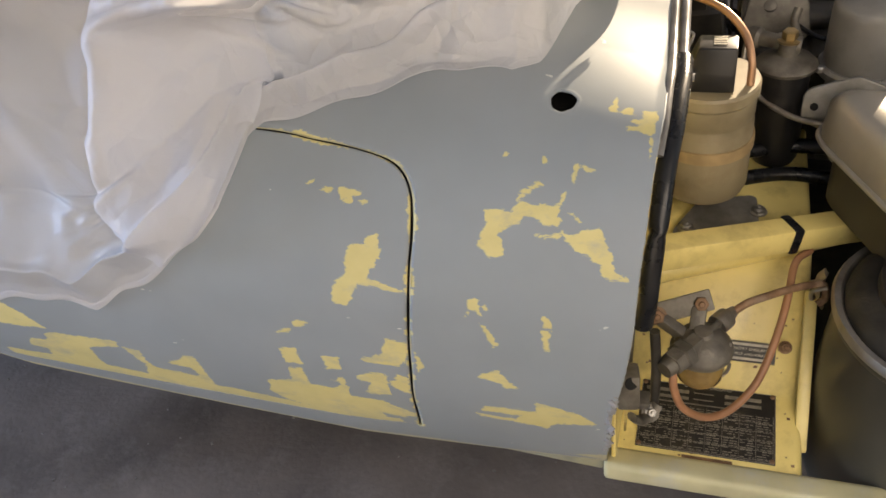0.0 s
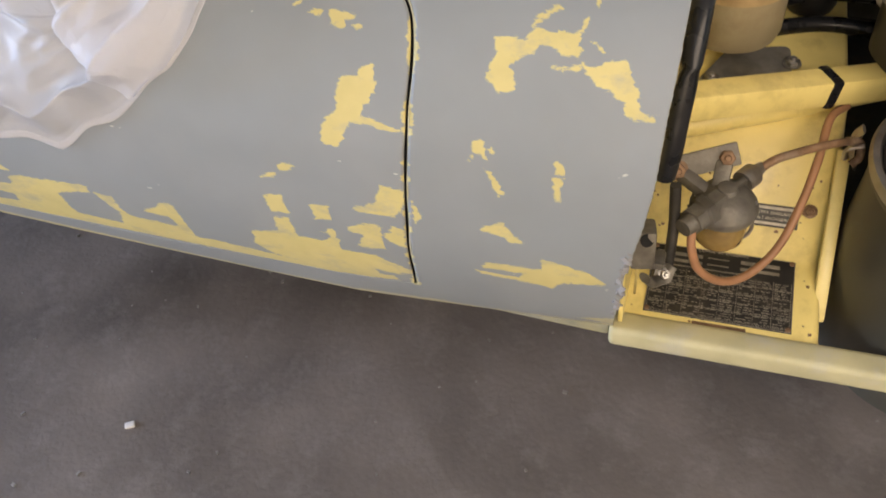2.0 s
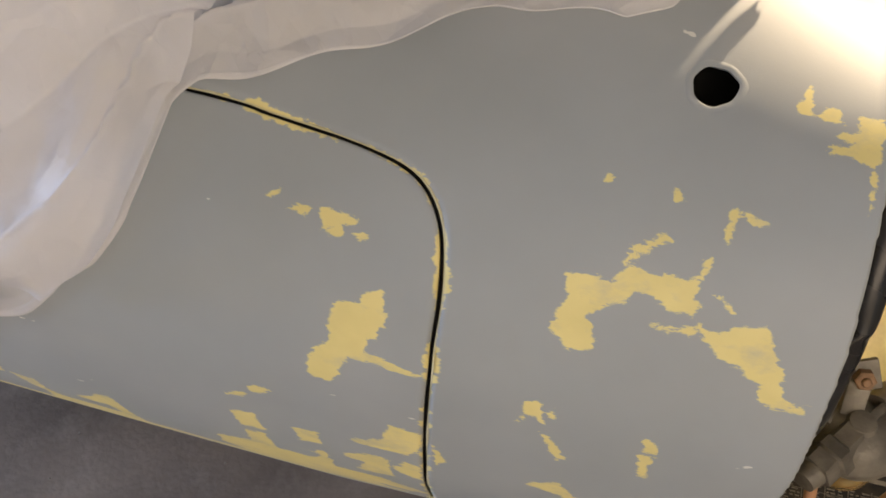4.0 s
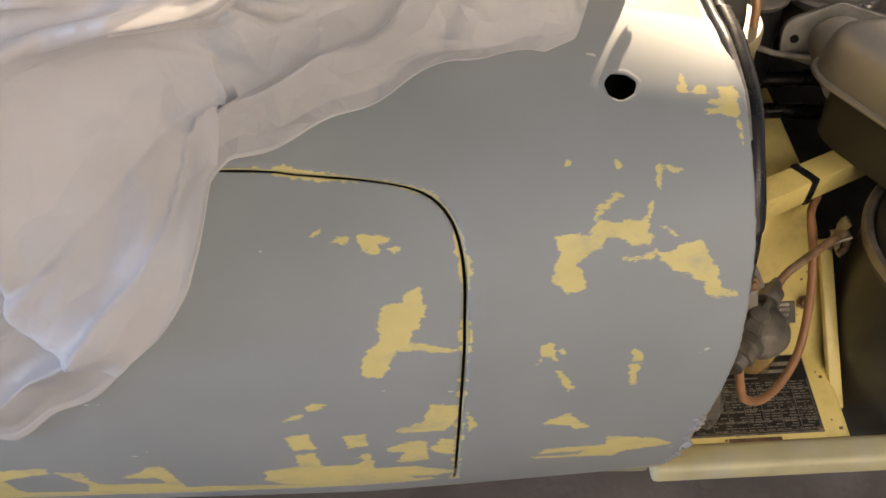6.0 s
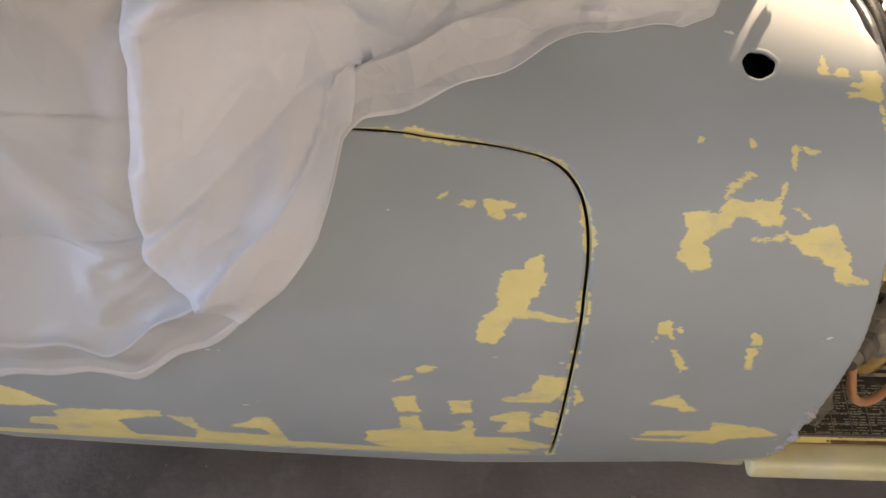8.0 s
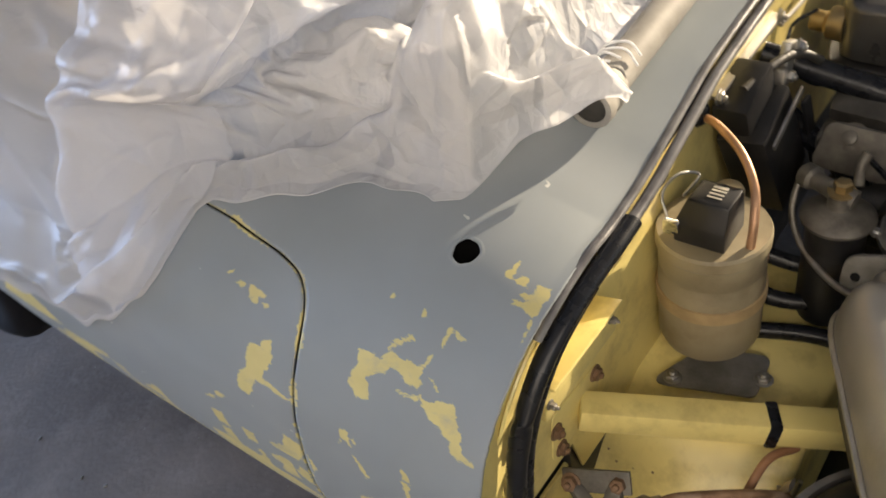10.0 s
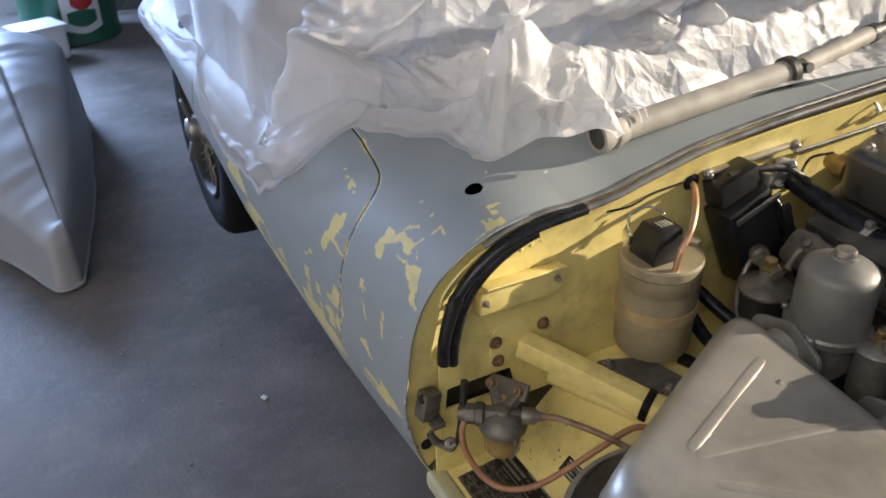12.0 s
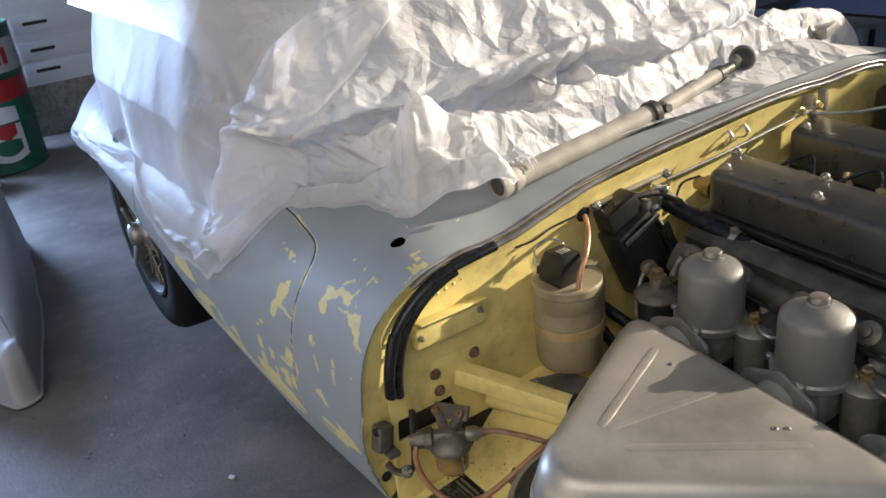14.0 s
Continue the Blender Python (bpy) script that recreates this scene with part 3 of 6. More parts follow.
def fan(centre, ring, rounds, inner=None):
    """Points and faces of a grid that runs from centre (or an inner ring) out to ring."""
    n = len(ring)
    pts, faces = [], []
    for k, t in enumerate(rounds):
        pts.append((inner if inner is not None else np.tile(centre, (n, 1))) * (1 - t) + ring * t)
    pts = np.concatenate(pts)
    for k in range(len(rounds) - 1):
        for i in range(n):
            j = (i + 1) % n
            faces.append((k * n + i, k * n + j, (k + 1) * n + j, (k + 1) * n + i))
    return pts, faces


def along(line, n):
    line = np.asarray(line)
    s = np.concatenate(([0], np.cumsum(np.hypot(*np.diff(line, axis=0).T))))
    t = np.linspace(0, s[-1], n)
    return np.stack([np.interp(t, s, line[:, 0]), np.interp(t, s, line[:, 1])], -1)

# ---- the garage ----


def slab(name, x0, x1, y0, y1, z0, z1, mat, label, category):
    f = Form().add(box(x1 - x0, y1 - y0, z1 - z0, 0), Matrix.Translation(((x0 + x1) / 2, (y0 + y1) / 2, (z0 + z1) / 2)))
    ob = part(name, f, mat)
    return tagged(ob, label, category, kind="structure")


slab("floor", -5.6, 2.7, -3.15, 4.15, -0.12, 0, M_FLOOR, "worn grey concrete garage floor with stains", "floor")
slab("ground", -60, 60, -60, 60, -0.3, -0.125, M_GRAVEL, "plain driveway ground outside the garage", "ground")
# the window is unseen, added to let the rear fill lamp in
wall_rear = Form()
for y0, y1, z0, z1 in ((-3.0, -1.8, 0, 3.1), (-0.5, 4.0, 0, 3.1), (-1.8, -0.5, 2.05, 3.1), (-1.8, -0.5, 0, 0.65)):
    wall_rear.add(box(0.15, y1 - y0, z1 - z0, 0), Matrix.Translation((-5.525, (y0 + y1) / 2, (z0 + z1) / 2)))
tagged(part("wall_rear", wall_rear, M_WALL), "pale painted rear wall of the garage with an added window opening", "wall", kind="structure")
# unseen upper wall, cut so the sun misses the floor and the car's tail
wall_far = Form()
for x0, x1, z0, z1 in ((-5.6, 2.7, 0, 1.84), (-5.6, 0.4, 1.84, 3.1), (0.4, 2.7, 3.0, 3.1)):
    wall_far.add(box(x1 - x0, 0.15, z1 - z0, 0), Matrix.Translation(((x0 + x1) / 2, 4.075, (z0 + z1) / 2)))
tagged(part("wall_far_side", wall_far, M_DWALL), "dark boarded side wall, its added upper opening shaping the sun", "wall", kind="structure")
# an unseen doorway, made for the side fill lamp
wall_near = Form()
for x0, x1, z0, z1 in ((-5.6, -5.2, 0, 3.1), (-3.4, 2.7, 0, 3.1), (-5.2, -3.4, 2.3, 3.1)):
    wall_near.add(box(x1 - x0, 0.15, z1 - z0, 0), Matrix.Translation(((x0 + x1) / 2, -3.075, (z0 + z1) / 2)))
tagged(part("wall_near_side", wall_near, M_WALL), "pale painted side wall with an added open doorway", "wall", kind="structure")
slab("ceiling", -5.6, 2.7, -3.15, 4.15, 3.1, 3.2, M_WALL, "plain pale garage ceiling", "ceiling")

# ---- the car ----
car = thing("car", "vintage sports car in grey primer, bonnet removed, yellow engine bay", "car")

shut = along(SHUT_LINE, 460)
rear_x, low_q = -0.95, 0.085
back = np.concatenate((along([(SHUT[-1][0], low_q), (-0.5, low_q), (rear_x + 0.06, low_q)], 90)[1:], along([(rear_x + 0.06, low_q), (rear_x, low_q + 0.06), (rear_x, 0.50), (-0.9, 0.555), (-0.55, 0.545)], 70)[1:-1]))
outline = np.concatenate((shut, back))
heart = np.array((-0.38, 0.29))
gap = 0.0022
out_way = outline - heart
dist = np.hypot(*out_way.T)[:, None]
pts, faces = fan(heart, heart + out_way * (dist - gap) / dist, np.linspace(0.02, 1, 130))
n_ring = len(outline)
faces.append(tuple(range(n_ring)))
skin("door", pts, faces, car, "grey primed door rubbed through to yellow")

# the skin round the door, out to the front edge, the sill and over the scuttle to the middle
ends = []
for w in out_way / dist:
    best = 9.0
    if w[0] < 0:
        best = min(best, (-1.62 - heart[0]) / w[0])
    if w[1] < 0:
        best = min(best, (0 - heart[1]) / w[1])
    if w[1] > 0:
        best = min(best, (ROUND - heart[1]) / w[1])
    if w[0] > 0:
        t = np.linspace(0.2, 3.0, 3000)
        past = heart[0] + t * w[0] >= front_x(heart[1] + t * w[1])
        if past.any():
            best = min(best, float(t[np.argmax(past)]))
    ends.append(heart + w * best)
rounds = np.concatenate((np.linspace(0, 0.08, 6)[:-1], np.linspace(0.08, 1, 130)))
pts, faces = fan(heart, np.array(ends), rounds, heart + out_way * (dist + gap) / dist)
HOLE, HOLE_R = np.array((0.171, 0.5615)), np.array((0.0145, 0.0150))
mid = np.array([pts[list(f)].mean(0) for f in faces])
gone = (((mid - HOLE) / HOLE_R) ** 2).sum(1) < 1
cut = {i for f, g in zip(faces, gone) if g for i in f}
kept = [f for f, g in zip(faces, gone) if not g]
rim = cut & {i for f in kept for i in f}
for i in rim:
    w = (pts[i] - HOLE) / HOLE_R
    a = math.atan2(w[1], w[0])
    wob = 1 + 0.05 * math.sin(3 * a + 1) + 0.03 * math.sin(7 * a)
    pts[i] = HOLE + w / np.hypot(*w) * HOLE_R * wob
used = sorted({i for f in kept for i in f})
index = {k: i for i, k in enumerate(used)}
skin("scuttle_panel", pts[used], [tuple(index[i] for i in f) for f in kept], car, "grey primed scuttle and wing with yellow rubbed patches and a round hole")

# the hole's turned edge, and yellow paint left along the shut line
ring_n = 48
turns = np.linspace(0, 2 * math.pi, ring_n, endpoint=False)
wob = 1 + 0.03 * np.sin(3 * turns + 1) + 0.02 * np.sin(7 * turns)
rim_uq = np.concatenate([HOLE + np.stack([np.cos(turns), np.sin(turns)], -1) * HOLE_R * (k * wob)[:, None] for k in (0.93, 1.0, 1.2, 1.36)])
rim_f = [(k * ring_n + i, (k + 1) * ring_n + i, (k + 1) * ring_n + (i + 1) % ring_n, k * ring_n + (i + 1) % ring_n) for k in range(3) for i in range(ring_n)]
edge_ob = skin("hole_edge", rim_uq, rim_f, car)
for i, v in enumerate(edge_ob.data.vertices):
    lift = (-0.0001, 0.0003, 0.0002, -0.0003)[i // ring_n]
    v.co += Vector(skin_normal(*rim_uq[i])) * lift
edge_ob.modifiers.clear()
bead_pts = []
for x, q in shut[::4]:
    if x > -0.34:
        k = int(np.argmin(np.hypot(*(shut - np.array((x, q))).T)))
        t = shut[min(k + 1, len(shut) - 1)] - shut[max(k - 1, 0)]
        side = np.array((-t[1], t[0])) / np.hypot(*t)
        if ((heart - np.array((x, q))) * side).sum() > 0:
            side = -side
        a = flank(x + 0.0017 * side[0], q + 0.0017 * side[1]) - skin_normal(x, q) * (0.0016 + 0.0012 * math.sin(90 * x + 60 * q))
        bead_pts.append(tuple(a))
part("shut_edge", sweep(bead_pts, 0.0010, 6, 0), M_PALE, car, "thin line of yellow paint along the door gap")

# the other half of the scuttle, beyond the middle
gx, gq = np.meshgrid(np.linspace(-0.4, 1, 30), np.linspace(0.3, ROUND, 50), indexing="ij")
uq = np.stack([np.where(gx > 0, gx * front_x(gq), gx), gq], -1).reshape(-1, 2)
faces = [(i * 50 + j, i * 50 + j + 1, (i + 1) * 50 + j + 1, (i + 1) * 50 + j) for i in range(29) for j in range(49)]
far = skin("scuttle_panel_far", uq, faces, car)
for v in far.data.vertices:
    v.co.y = 1.64 - v.co.y
    v.co.z += float(lean_up(v.co.y))
    if v.co.y < 0.8205:
        v.co.y -= 0.006
        v.co.z -= 0.0005
far.data.attributes["rubbed"].data.foreach_set("value", [-0.05] * len(far.data.vertices))
far.data.flip_normals()
far.modifiers.clear()
far.name = "scuttle_panel"

# near-black strip behind the door gap and box behind the hole, for the shade inside
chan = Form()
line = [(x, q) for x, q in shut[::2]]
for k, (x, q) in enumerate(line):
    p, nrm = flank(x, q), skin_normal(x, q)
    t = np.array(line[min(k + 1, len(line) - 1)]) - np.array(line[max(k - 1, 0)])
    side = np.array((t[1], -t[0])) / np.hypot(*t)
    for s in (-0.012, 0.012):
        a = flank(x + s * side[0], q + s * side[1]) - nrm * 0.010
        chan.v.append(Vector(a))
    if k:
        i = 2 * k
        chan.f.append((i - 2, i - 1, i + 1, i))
part("shut_gap_shade", chan, M_DARK, car)
part("hole_shade", Form().add(box(0.2, 0.16, 0.06, 0.005), Matrix.Translation((0.15, 0.19, 0.835)) @ pose(0, 0, 0, 22)), M_DARK, car)

# front flange, yellow, turned in behind the panel's edge
fl = Form()
qs = np.concatenate((np.linspace(0.02, 0.42, 40), np.linspace(0.43, ROUND, 60)))
for q in qs:
    x = float(front_x(q))
    p, nrm = flank(x, q), skin_normal(x, q)
    wide = float(np.interp(q, [0, 0.1, 0.3, 0.42, 0.5, 0.7, 2], [0.05, 0.060, 0.066, 0.052, 0.040, 0.032, 0.03]))
    for d, dx in ((0.0015, -0.001), (0.004, -0.006), (wide, -0.010), (wide, -0.03)):
        a = p - nrm * d
        fl.v.append(Vector((x + dx, a[1], a[2])))
for k in range(len(qs) - 1):
    for j in range(3):
        i = 4 * k + j
        fl.f.append((i, i + 1, i + 5, i + 4))
k0 = len(fl.v)
fl.v += [Vector((p.x, 1.64 - p.y, p.z + float(lean_up(1.64 - p.y)))) for p in fl.v]
fl.f += [tuple(i + k0 for i in reversed(f)) for f in fl.f]
part("front_flange", fl, M_YELLOW, car)

# rubber weather seal round the scuttle's edge: a thick glossy tube, with a dusty flat strip beside it over the top
sl, strip = [], []
for q in np.concatenate((np.linspace(0.272, 0.62, 34), np.linspace(0.64, ROUND, 30))):
    x = float(front_x(q))
    p, nrm = flank(x, q), skin_normal(x, q)
    inset = float(np.interp(q, [0.27, 0.36, 0.42, 0.48, 0.56, 0.66, 2], [0.052, 0.046, 0.037, 0.028, 0.018, 0.007, 0.005]))
    a = p - nrm * inset
    sl.append((x + float(np.interp(q, [0.27, 0.5, 0.66], [0.009, 0.009, 0.0125])), a[1], a[2]))
    if q > 0.50:
        b = p - nrm * float(np.interp(q, [0.50, 0.62], [0.012, 0.0006]))
        strip.append((x + 0.0005, b[1], b[2]))


def over(line):
    """The line carried over the middle of the car to the far side."""
    return line + [(x, 1.64 - y, z + float(lean_up(1.64 - y))) for x, y, z in reversed(line[:-1])]


M_DUSTY = material("dusty_grey_rubber", (0.115, 0.112, 0.115), 0.32, scale=30, vary=0.4, bump=0.1, stain=(0.25, 0.245, 0.235), stain_scale=9, stain_amount=0.7)
part("weather_seal", sweep(sl[:37], 0.0108, 14, 2, 0.8, (0, 0.5, 1)), M_RUBBER, car, "glossy black rubber weather seal")
part("seal_top", sweep(over(sl[34:]), 0.0066, 12, 2, 0.8), M_DUSTY, car, "dusty black rubber seal along the scuttle")
part("seal_strip", sweep(over(strip), 0.0052, 10, 2, 0.7), M_DUSTY, car, "dusty black rubber seal along the scuttle")
lip = [(x - 0.001, y + 0.0165, z - 0.007) for x, y, z in sl[:30]]
part("seal_lip", sweep(lip, 0.0085, 10, 2), M_RUBBER, car)

# the yellow bulkhead
bk = Form()
ys = np.concatenate((np.linspace(0.062, 0.16, 24), np.linspace(0.17, 0.82, 40)))
tops, lows = [], []
qq = np.linspace(0.25, ROUND, 400)
edge = flank(0.258, qq) - skin_normal(0.258, qq) * 0.024
for y in ys:
    z = float(np.interp(y, edge[:, 1], edge[:, 2]))
    tops.append(z)
    lows.append(float(np.interp(y, [0.062, 0.075, 0.19, 0.2], [0.50, 0.625, 0.625, 0.56])))
cols = [(y, lo, hi) for y, lo, hi in zip(ys, lows, tops)]
cols += [(1.64 - y, lo, hi + float(lean_up(1.64 - y))) for y, lo, hi in reversed(cols[:-1])]
R = 8
for y, lo, hi in cols:
    for j in range(R + 1):
        t = j / R
        z = lo + (hi - lo) * t
        x = 0.250 + 0.014 * smooth01((t - 0.86) / 0.14)
        bk.v.append(Vector((x, y, z)))
for i in range(len(cols) - 1):
    for j in range(R):
        a = i * (R + 1) + j
        bk.f.append((a, a + 1, a + R + 2, a + R + 1))
b = part("bulkhead", bk, M_YELLOW, car, "yellow painted bulkhead panel with bolts and brackets")
s = b.modifiers.new("thick", "SOLIDIFY")
s.thickness, s.offset = 0.003, -1
part("toe_panel", Form().add(box(0.006, 0.15, 0.135, 0.002), Matrix.Translation((0.2375, 0.135, 0.505))), M_YELLOW, car)
# black box in place of the shade behind the bulkhead's lower opening
part("recess_shade", Form().add(box(0.06, 0.14, 0.2, 0.004), Matrix.Translation((0.20, 0.14, 0.55))), M_BLACK, car)

# footwell box, sloped, carrying the plates; sill rail below it
prof = [(0.070, 0.425), (0.072, 0.436), (0.080, 0.4405), (0.180, 0.4515), (0.192, 0.456), (0.262, 0.530), (0.300, 0.566), (0.345, 0.592), (0.62, 0.597), (0.62, 0.40), (0.07, 0.40)]
fb = Form()
for x, d in ((0.236, 0), (0.457, 0), (0.463, -0.003), (0.466, -0.010)):
    for y, z in prof:
        fb.v.append(Vector((x, y + (0 if d == 0 else -d * 0.5), z + d)))
n = len(prof)
for k in range(3):
    for i in range(n):
        j = (i + 1) % n
        fb.f.append((k * n + i, k * n + j, (k + 1) * n + j, (k + 1) * n + i))
fb.f.append(tuple(range(n)))
fb.f.append(tuple(3 * n + i for i in reversed(range(n))))
part("footwell_box", fb, M_YELLOW, car)
part("box_corner_weld", Form().add(box(0.016, 0.21, 0.012, 0.004), Matrix.Translation((0.4655, 0.205, 0.492)) @ pose(0, 0, 0, 42)), M_YELLOW, car)
part("side_rail", Form().add(box(1.2, 0.034, 0.032, 0.008, 3), Matrix.Translation((0.826, 0.062, 0.4285))), M_PALE, car, "pale flatted yellow side rail")
part("sill_edge", beam((0.2258, 0.0745, 0.4240), (-0.30, 0.090, 0.4400), 0.028, 0.026, 0.006), M_SILL, car)

# ---- the rear wheel, hanging with the car on its stands ----
WHEEL = (-1.235, 0.105, 0.535)


def wire_wheel(parent):
    w = thing("rear_wheel", "", "")
    for k in ("label", "category"):
        if k in w:
            del w[k]
    w.parent = parent
    w.matrix_basis = aim(WHEEL, (0, -1, 0))
    ty = [(0.203, -0.068), (0.225, -0.080), (0.265, -0.084), (0.297, -0.078), (0.317, -0.064), (0.3265, -0.046), (0.329, -0.02), (0.3295, 0), (0.329, 0.02), (0.3265, 0.046), (0.317, 0.064), (0.297, 0.078), (0.265, 0.084), (0.225, 0.080), (0.203, 0.068)]
    part("tyre", lathe(ty, 72, False), M_TYRE, w)
    part("rim", lathe([(0.203, 0.066), (0.209, 0.078), (0.204, 0.083), (0.196, 0.080), (0.191, 0.066), (0.185, 0.03), (0.180, 0.0), (0.18, -0.05), (0.2, -0.066)], 60, False), M_OILY, w)
    # dark disc added for the shade inside the wheel's dish
    part("dish_shade", lathe([(0.165, -0.02), (0.165, 0.0), (0.14, 0.005), (0.05, 0.01)], 40), M_OILY, w)
    hub = part("hub", lathe([(0.055, -0.05), (0.055, 0.06), (0.045, 0.075), (0.035, 0.08)], 28), M_STEEL, w)
    sp = Form()
    for k in range(54):
        a = 2 * math.pi * k / 54
        b = a + (0.35 if k % 2 else -0.35)
        z0 = 0.065 if k % 4 < 2 else -0.03
        sp.add(sweep([(0.052 * math.cos(a), 0.052 * math.sin(a), z0), (0.186 * math.cos(b), 0.186 * math.sin(b), 0.060 if k % 3 else 0.0)], 0.0022, 6, 0))
    tagged(part("spokes", sp, M_DULL, w), kind="stuff")
    spin = Form().add(lathe([(0.034, 0.075), (0.036, 0.098), (0.034, 0.104), (0.026, 0.110), (0.012, 0.113), (0.004, 0.1135)], 28))
    for a in (80, 260):
        spin.add(box(0.085, 0.022, 0.010, 0.004), pose(0, 0, 0, 0, 0, a) @ pose(0.058, 0, 0.103, 0, -14, 0))
    part("spinner", spin, M_STEEL, hub, "chrome knock-off spinner")
    return w


wire_wheel(car)
# inner wing, dark, behind the wheel; underside of the body
part("underbody", Form().add(box(2.0, 1.34, 0.05, 0.01), Matrix.Translation((-0.9, 0.82, 0.50))), M_BLACK, car)
part("wheel_housing", Form().add(box(0.7, 0.3, 0.30, 0.05), Matrix.Translation((-1.4, 0.42, 0.66))), M_BLACK, car)

# ---- the milky plastic dust sheet over the cabin ----
HEM = ([-2.8, -1.7, -1.45, -1.40, -1.2, -1.0, -0.85, -0.73, -0.548, -0.49, -0.44, -0.398, -0.344, -0.27, -0.228, -0.20, -0.186, -0.178, -0.162, -0.118, -0.058, -0.008, 0.03, 0.07, 0.11, 0.138, 0.156, 0.175, 0.205, 0.23],
       [0.10, 0.13, 0.19, 0.21, 0.31, 0.384, 0.285, 0.240, 0.255, 0.262, 0.265, 0.266, 0.306, 0.345, 0.378, 0.413, 0.45, 0.497, 0.515, 0.537, 0.563, 0.583, 0.594, 0.595, 0.592, 0.616, 0.66, 0.70, 0.745, 0.785])
Y_TOP = 1.75
TONGUE = (0.105, 0.275)


def cover_height(x, y):
    """Height of what the sheet hangs from: the scuttle, and the taut slope up to the windscreen and roof behind it."""
    yy = np.minimum(y, 1.64 - y)
    k = int(np.argmin(LINE[:, 0]))
    q = np.interp(yy, LINE[k:, 0], ARC[k:])
    base = flank(np.minimum(x, 0.25), q)[..., 2] + lean_up(y)
    front = np.clip((0.05 - 0.25 * ((y - 0.82) / 0.8) ** 2 - x) / 0.50, 0, 1)
    front = front * (1 - 0.25 * front ** 2) / 0.75
    rear = smooth01((x + 3.3) / 1.0)
    side = np.clip((yy + 0.02) / 0.33, 0, 1)
    side = side * (1.25 - 0.25 * side ** 3)
    roof = 0.86 + 0.64 * side
    rise = np.minimum(smooth01(front), rear)
    return base + np.maximum(roof - base, 0) * rise


def fold(d, width):
    """A soft-backed, sharp-crested ridge at signed distance d from its line."""
    return np.where(d > 0, np.exp(-d / width), np.exp(d / (width * 0.35)))


def crease(x, q, a, b, width, high):
    """A ridge along the line from a to b in the sheet's own (x, q)."""
    ax, aq = a
    bx, bq = b
    L = math.hypot(bx - ax, bq - aq)
    ux, uq_ = (bx - ax) / L, (bq - aq) / L
    s = (x - ax) * ux + (q - aq) * uq_
    d = -(x - ax) * uq_ + (q - aq) * ux
    ends = smooth01(s / (0.3 * L)) * smooth01((L - s) / (0.4 * L))
    return high * ends * fold(d, width)


def zigzag(t):
    """A straight-sided wave from 0 to 1: sharp creases with flat sides."""
    return np.abs((t % 1.0) * 2 - 1)


WAYS = np.random.RandomState(5).normal(size=(16, 3))
WAYS /= np.linalg.norm(WAYS, axis=1)[:, None]
PHASE = np.random.RandomState(6).uniform(0, 1, 16)


def ripple(p, k, scale):
    """A slow swell between -1 and 1 that differs from place to place."""
    a, b, c = WAYS[k % 16], WAYS[(k + 5) % 16], WAYS[(k + 9) % 16]
    return (np.sin(p @ a * scale + 7 * PHASE[k % 16]) + np.sin(p @ b * scale * 1.7 + 3 * PHASE[(k + 3) % 16]) + np.sin(p @ c * scale * 2.9 + 5)) / 3


def swell(t):
    return 0.5 - 0.5 * np.cos(2 * np.pi * t + 0.9 * np.sin(2 * np.pi * t))


def facets(p, size, k):
    """Flat-sided dents with sharp creases between them, as in crumpled film: the least city-block distance to scattered points."""
    a, b = WAYS[k % 16], WAYS[(k + 4) % 16]
    b = b - a * (a @ b)
    b = b / np.linalg.norm(b)
    turn = np.stack([a, b, np.cross(a, b)])
    g = p @ turn.T / size + 10.3 * k + 40
    cell = np.floor(g).astype(np.int64)
    best = np.full(len(p), 9.0)
    for off in itertools.product((-1, 0, 1), repeat=3):
        c = cell + np.array(off)
        d = 0
        for e in range(3):
            h = (c[:, 0] * 73856093 ^ c[:, 1] * 19349663 ^ c[:, 2] * 83492791 ^ (e * 7919 + k * 104729)) & 0xFFFFFF
            h = (h * 1103515245 + 12345) & 0x7FFFFFFF
            d = d + np.abs(g[:, e] - c[:, e] - (h >> 8) % 4096 / 4096)
        best = np.minimum(best, d)
    return best * size


def front_edge(y):
    """How far forward the sheet lies on the scuttle, at each y."""
    return np.interp(y, [0.0, 0.28, 0.33, 0.37, 0.395, 0.43, 0.55, 0.65, 0.8, 1.0, 1.3, 1.75], [0.236, 0.236, 0.238, 0.242, 0.212, 0.17, 0.168, 0.208, 0.218, 0.236, 0.242, 0.235])


def shaft_x(y):
    return np.interp(y, [0.385, 0.77, 1.02, 1.13], [0.196, 0.184, 0.144, 0.121])


def resample(grid, rows, cols):
    """The grid at another number of rows and columns."""
    r, c = np.linspace(0, grid.shape[0] - 1, rows), np.linspace(0, grid.shape[1] - 1, cols)
    r0, c0 = np.minimum(r.astype(int), grid.shape[0] - 2), np.minimum(c.astype(int), grid.shape[1] - 2)
    fr, fc = (r - r0)[:, None], (c - c0)[None]
    if grid.ndim == 3:
        fr, fc = fr[..., None], fc[..., None]
    a = grid[r0][:, c0] * (1 - fc) + grid[r0][:, c0 + 1] * fc
    b = grid[r0 + 1][:, c0] * (1 - fc) + grid[r0 + 1][:, c0 + 1] * fc
    return a * (1 - fr) + b * fr


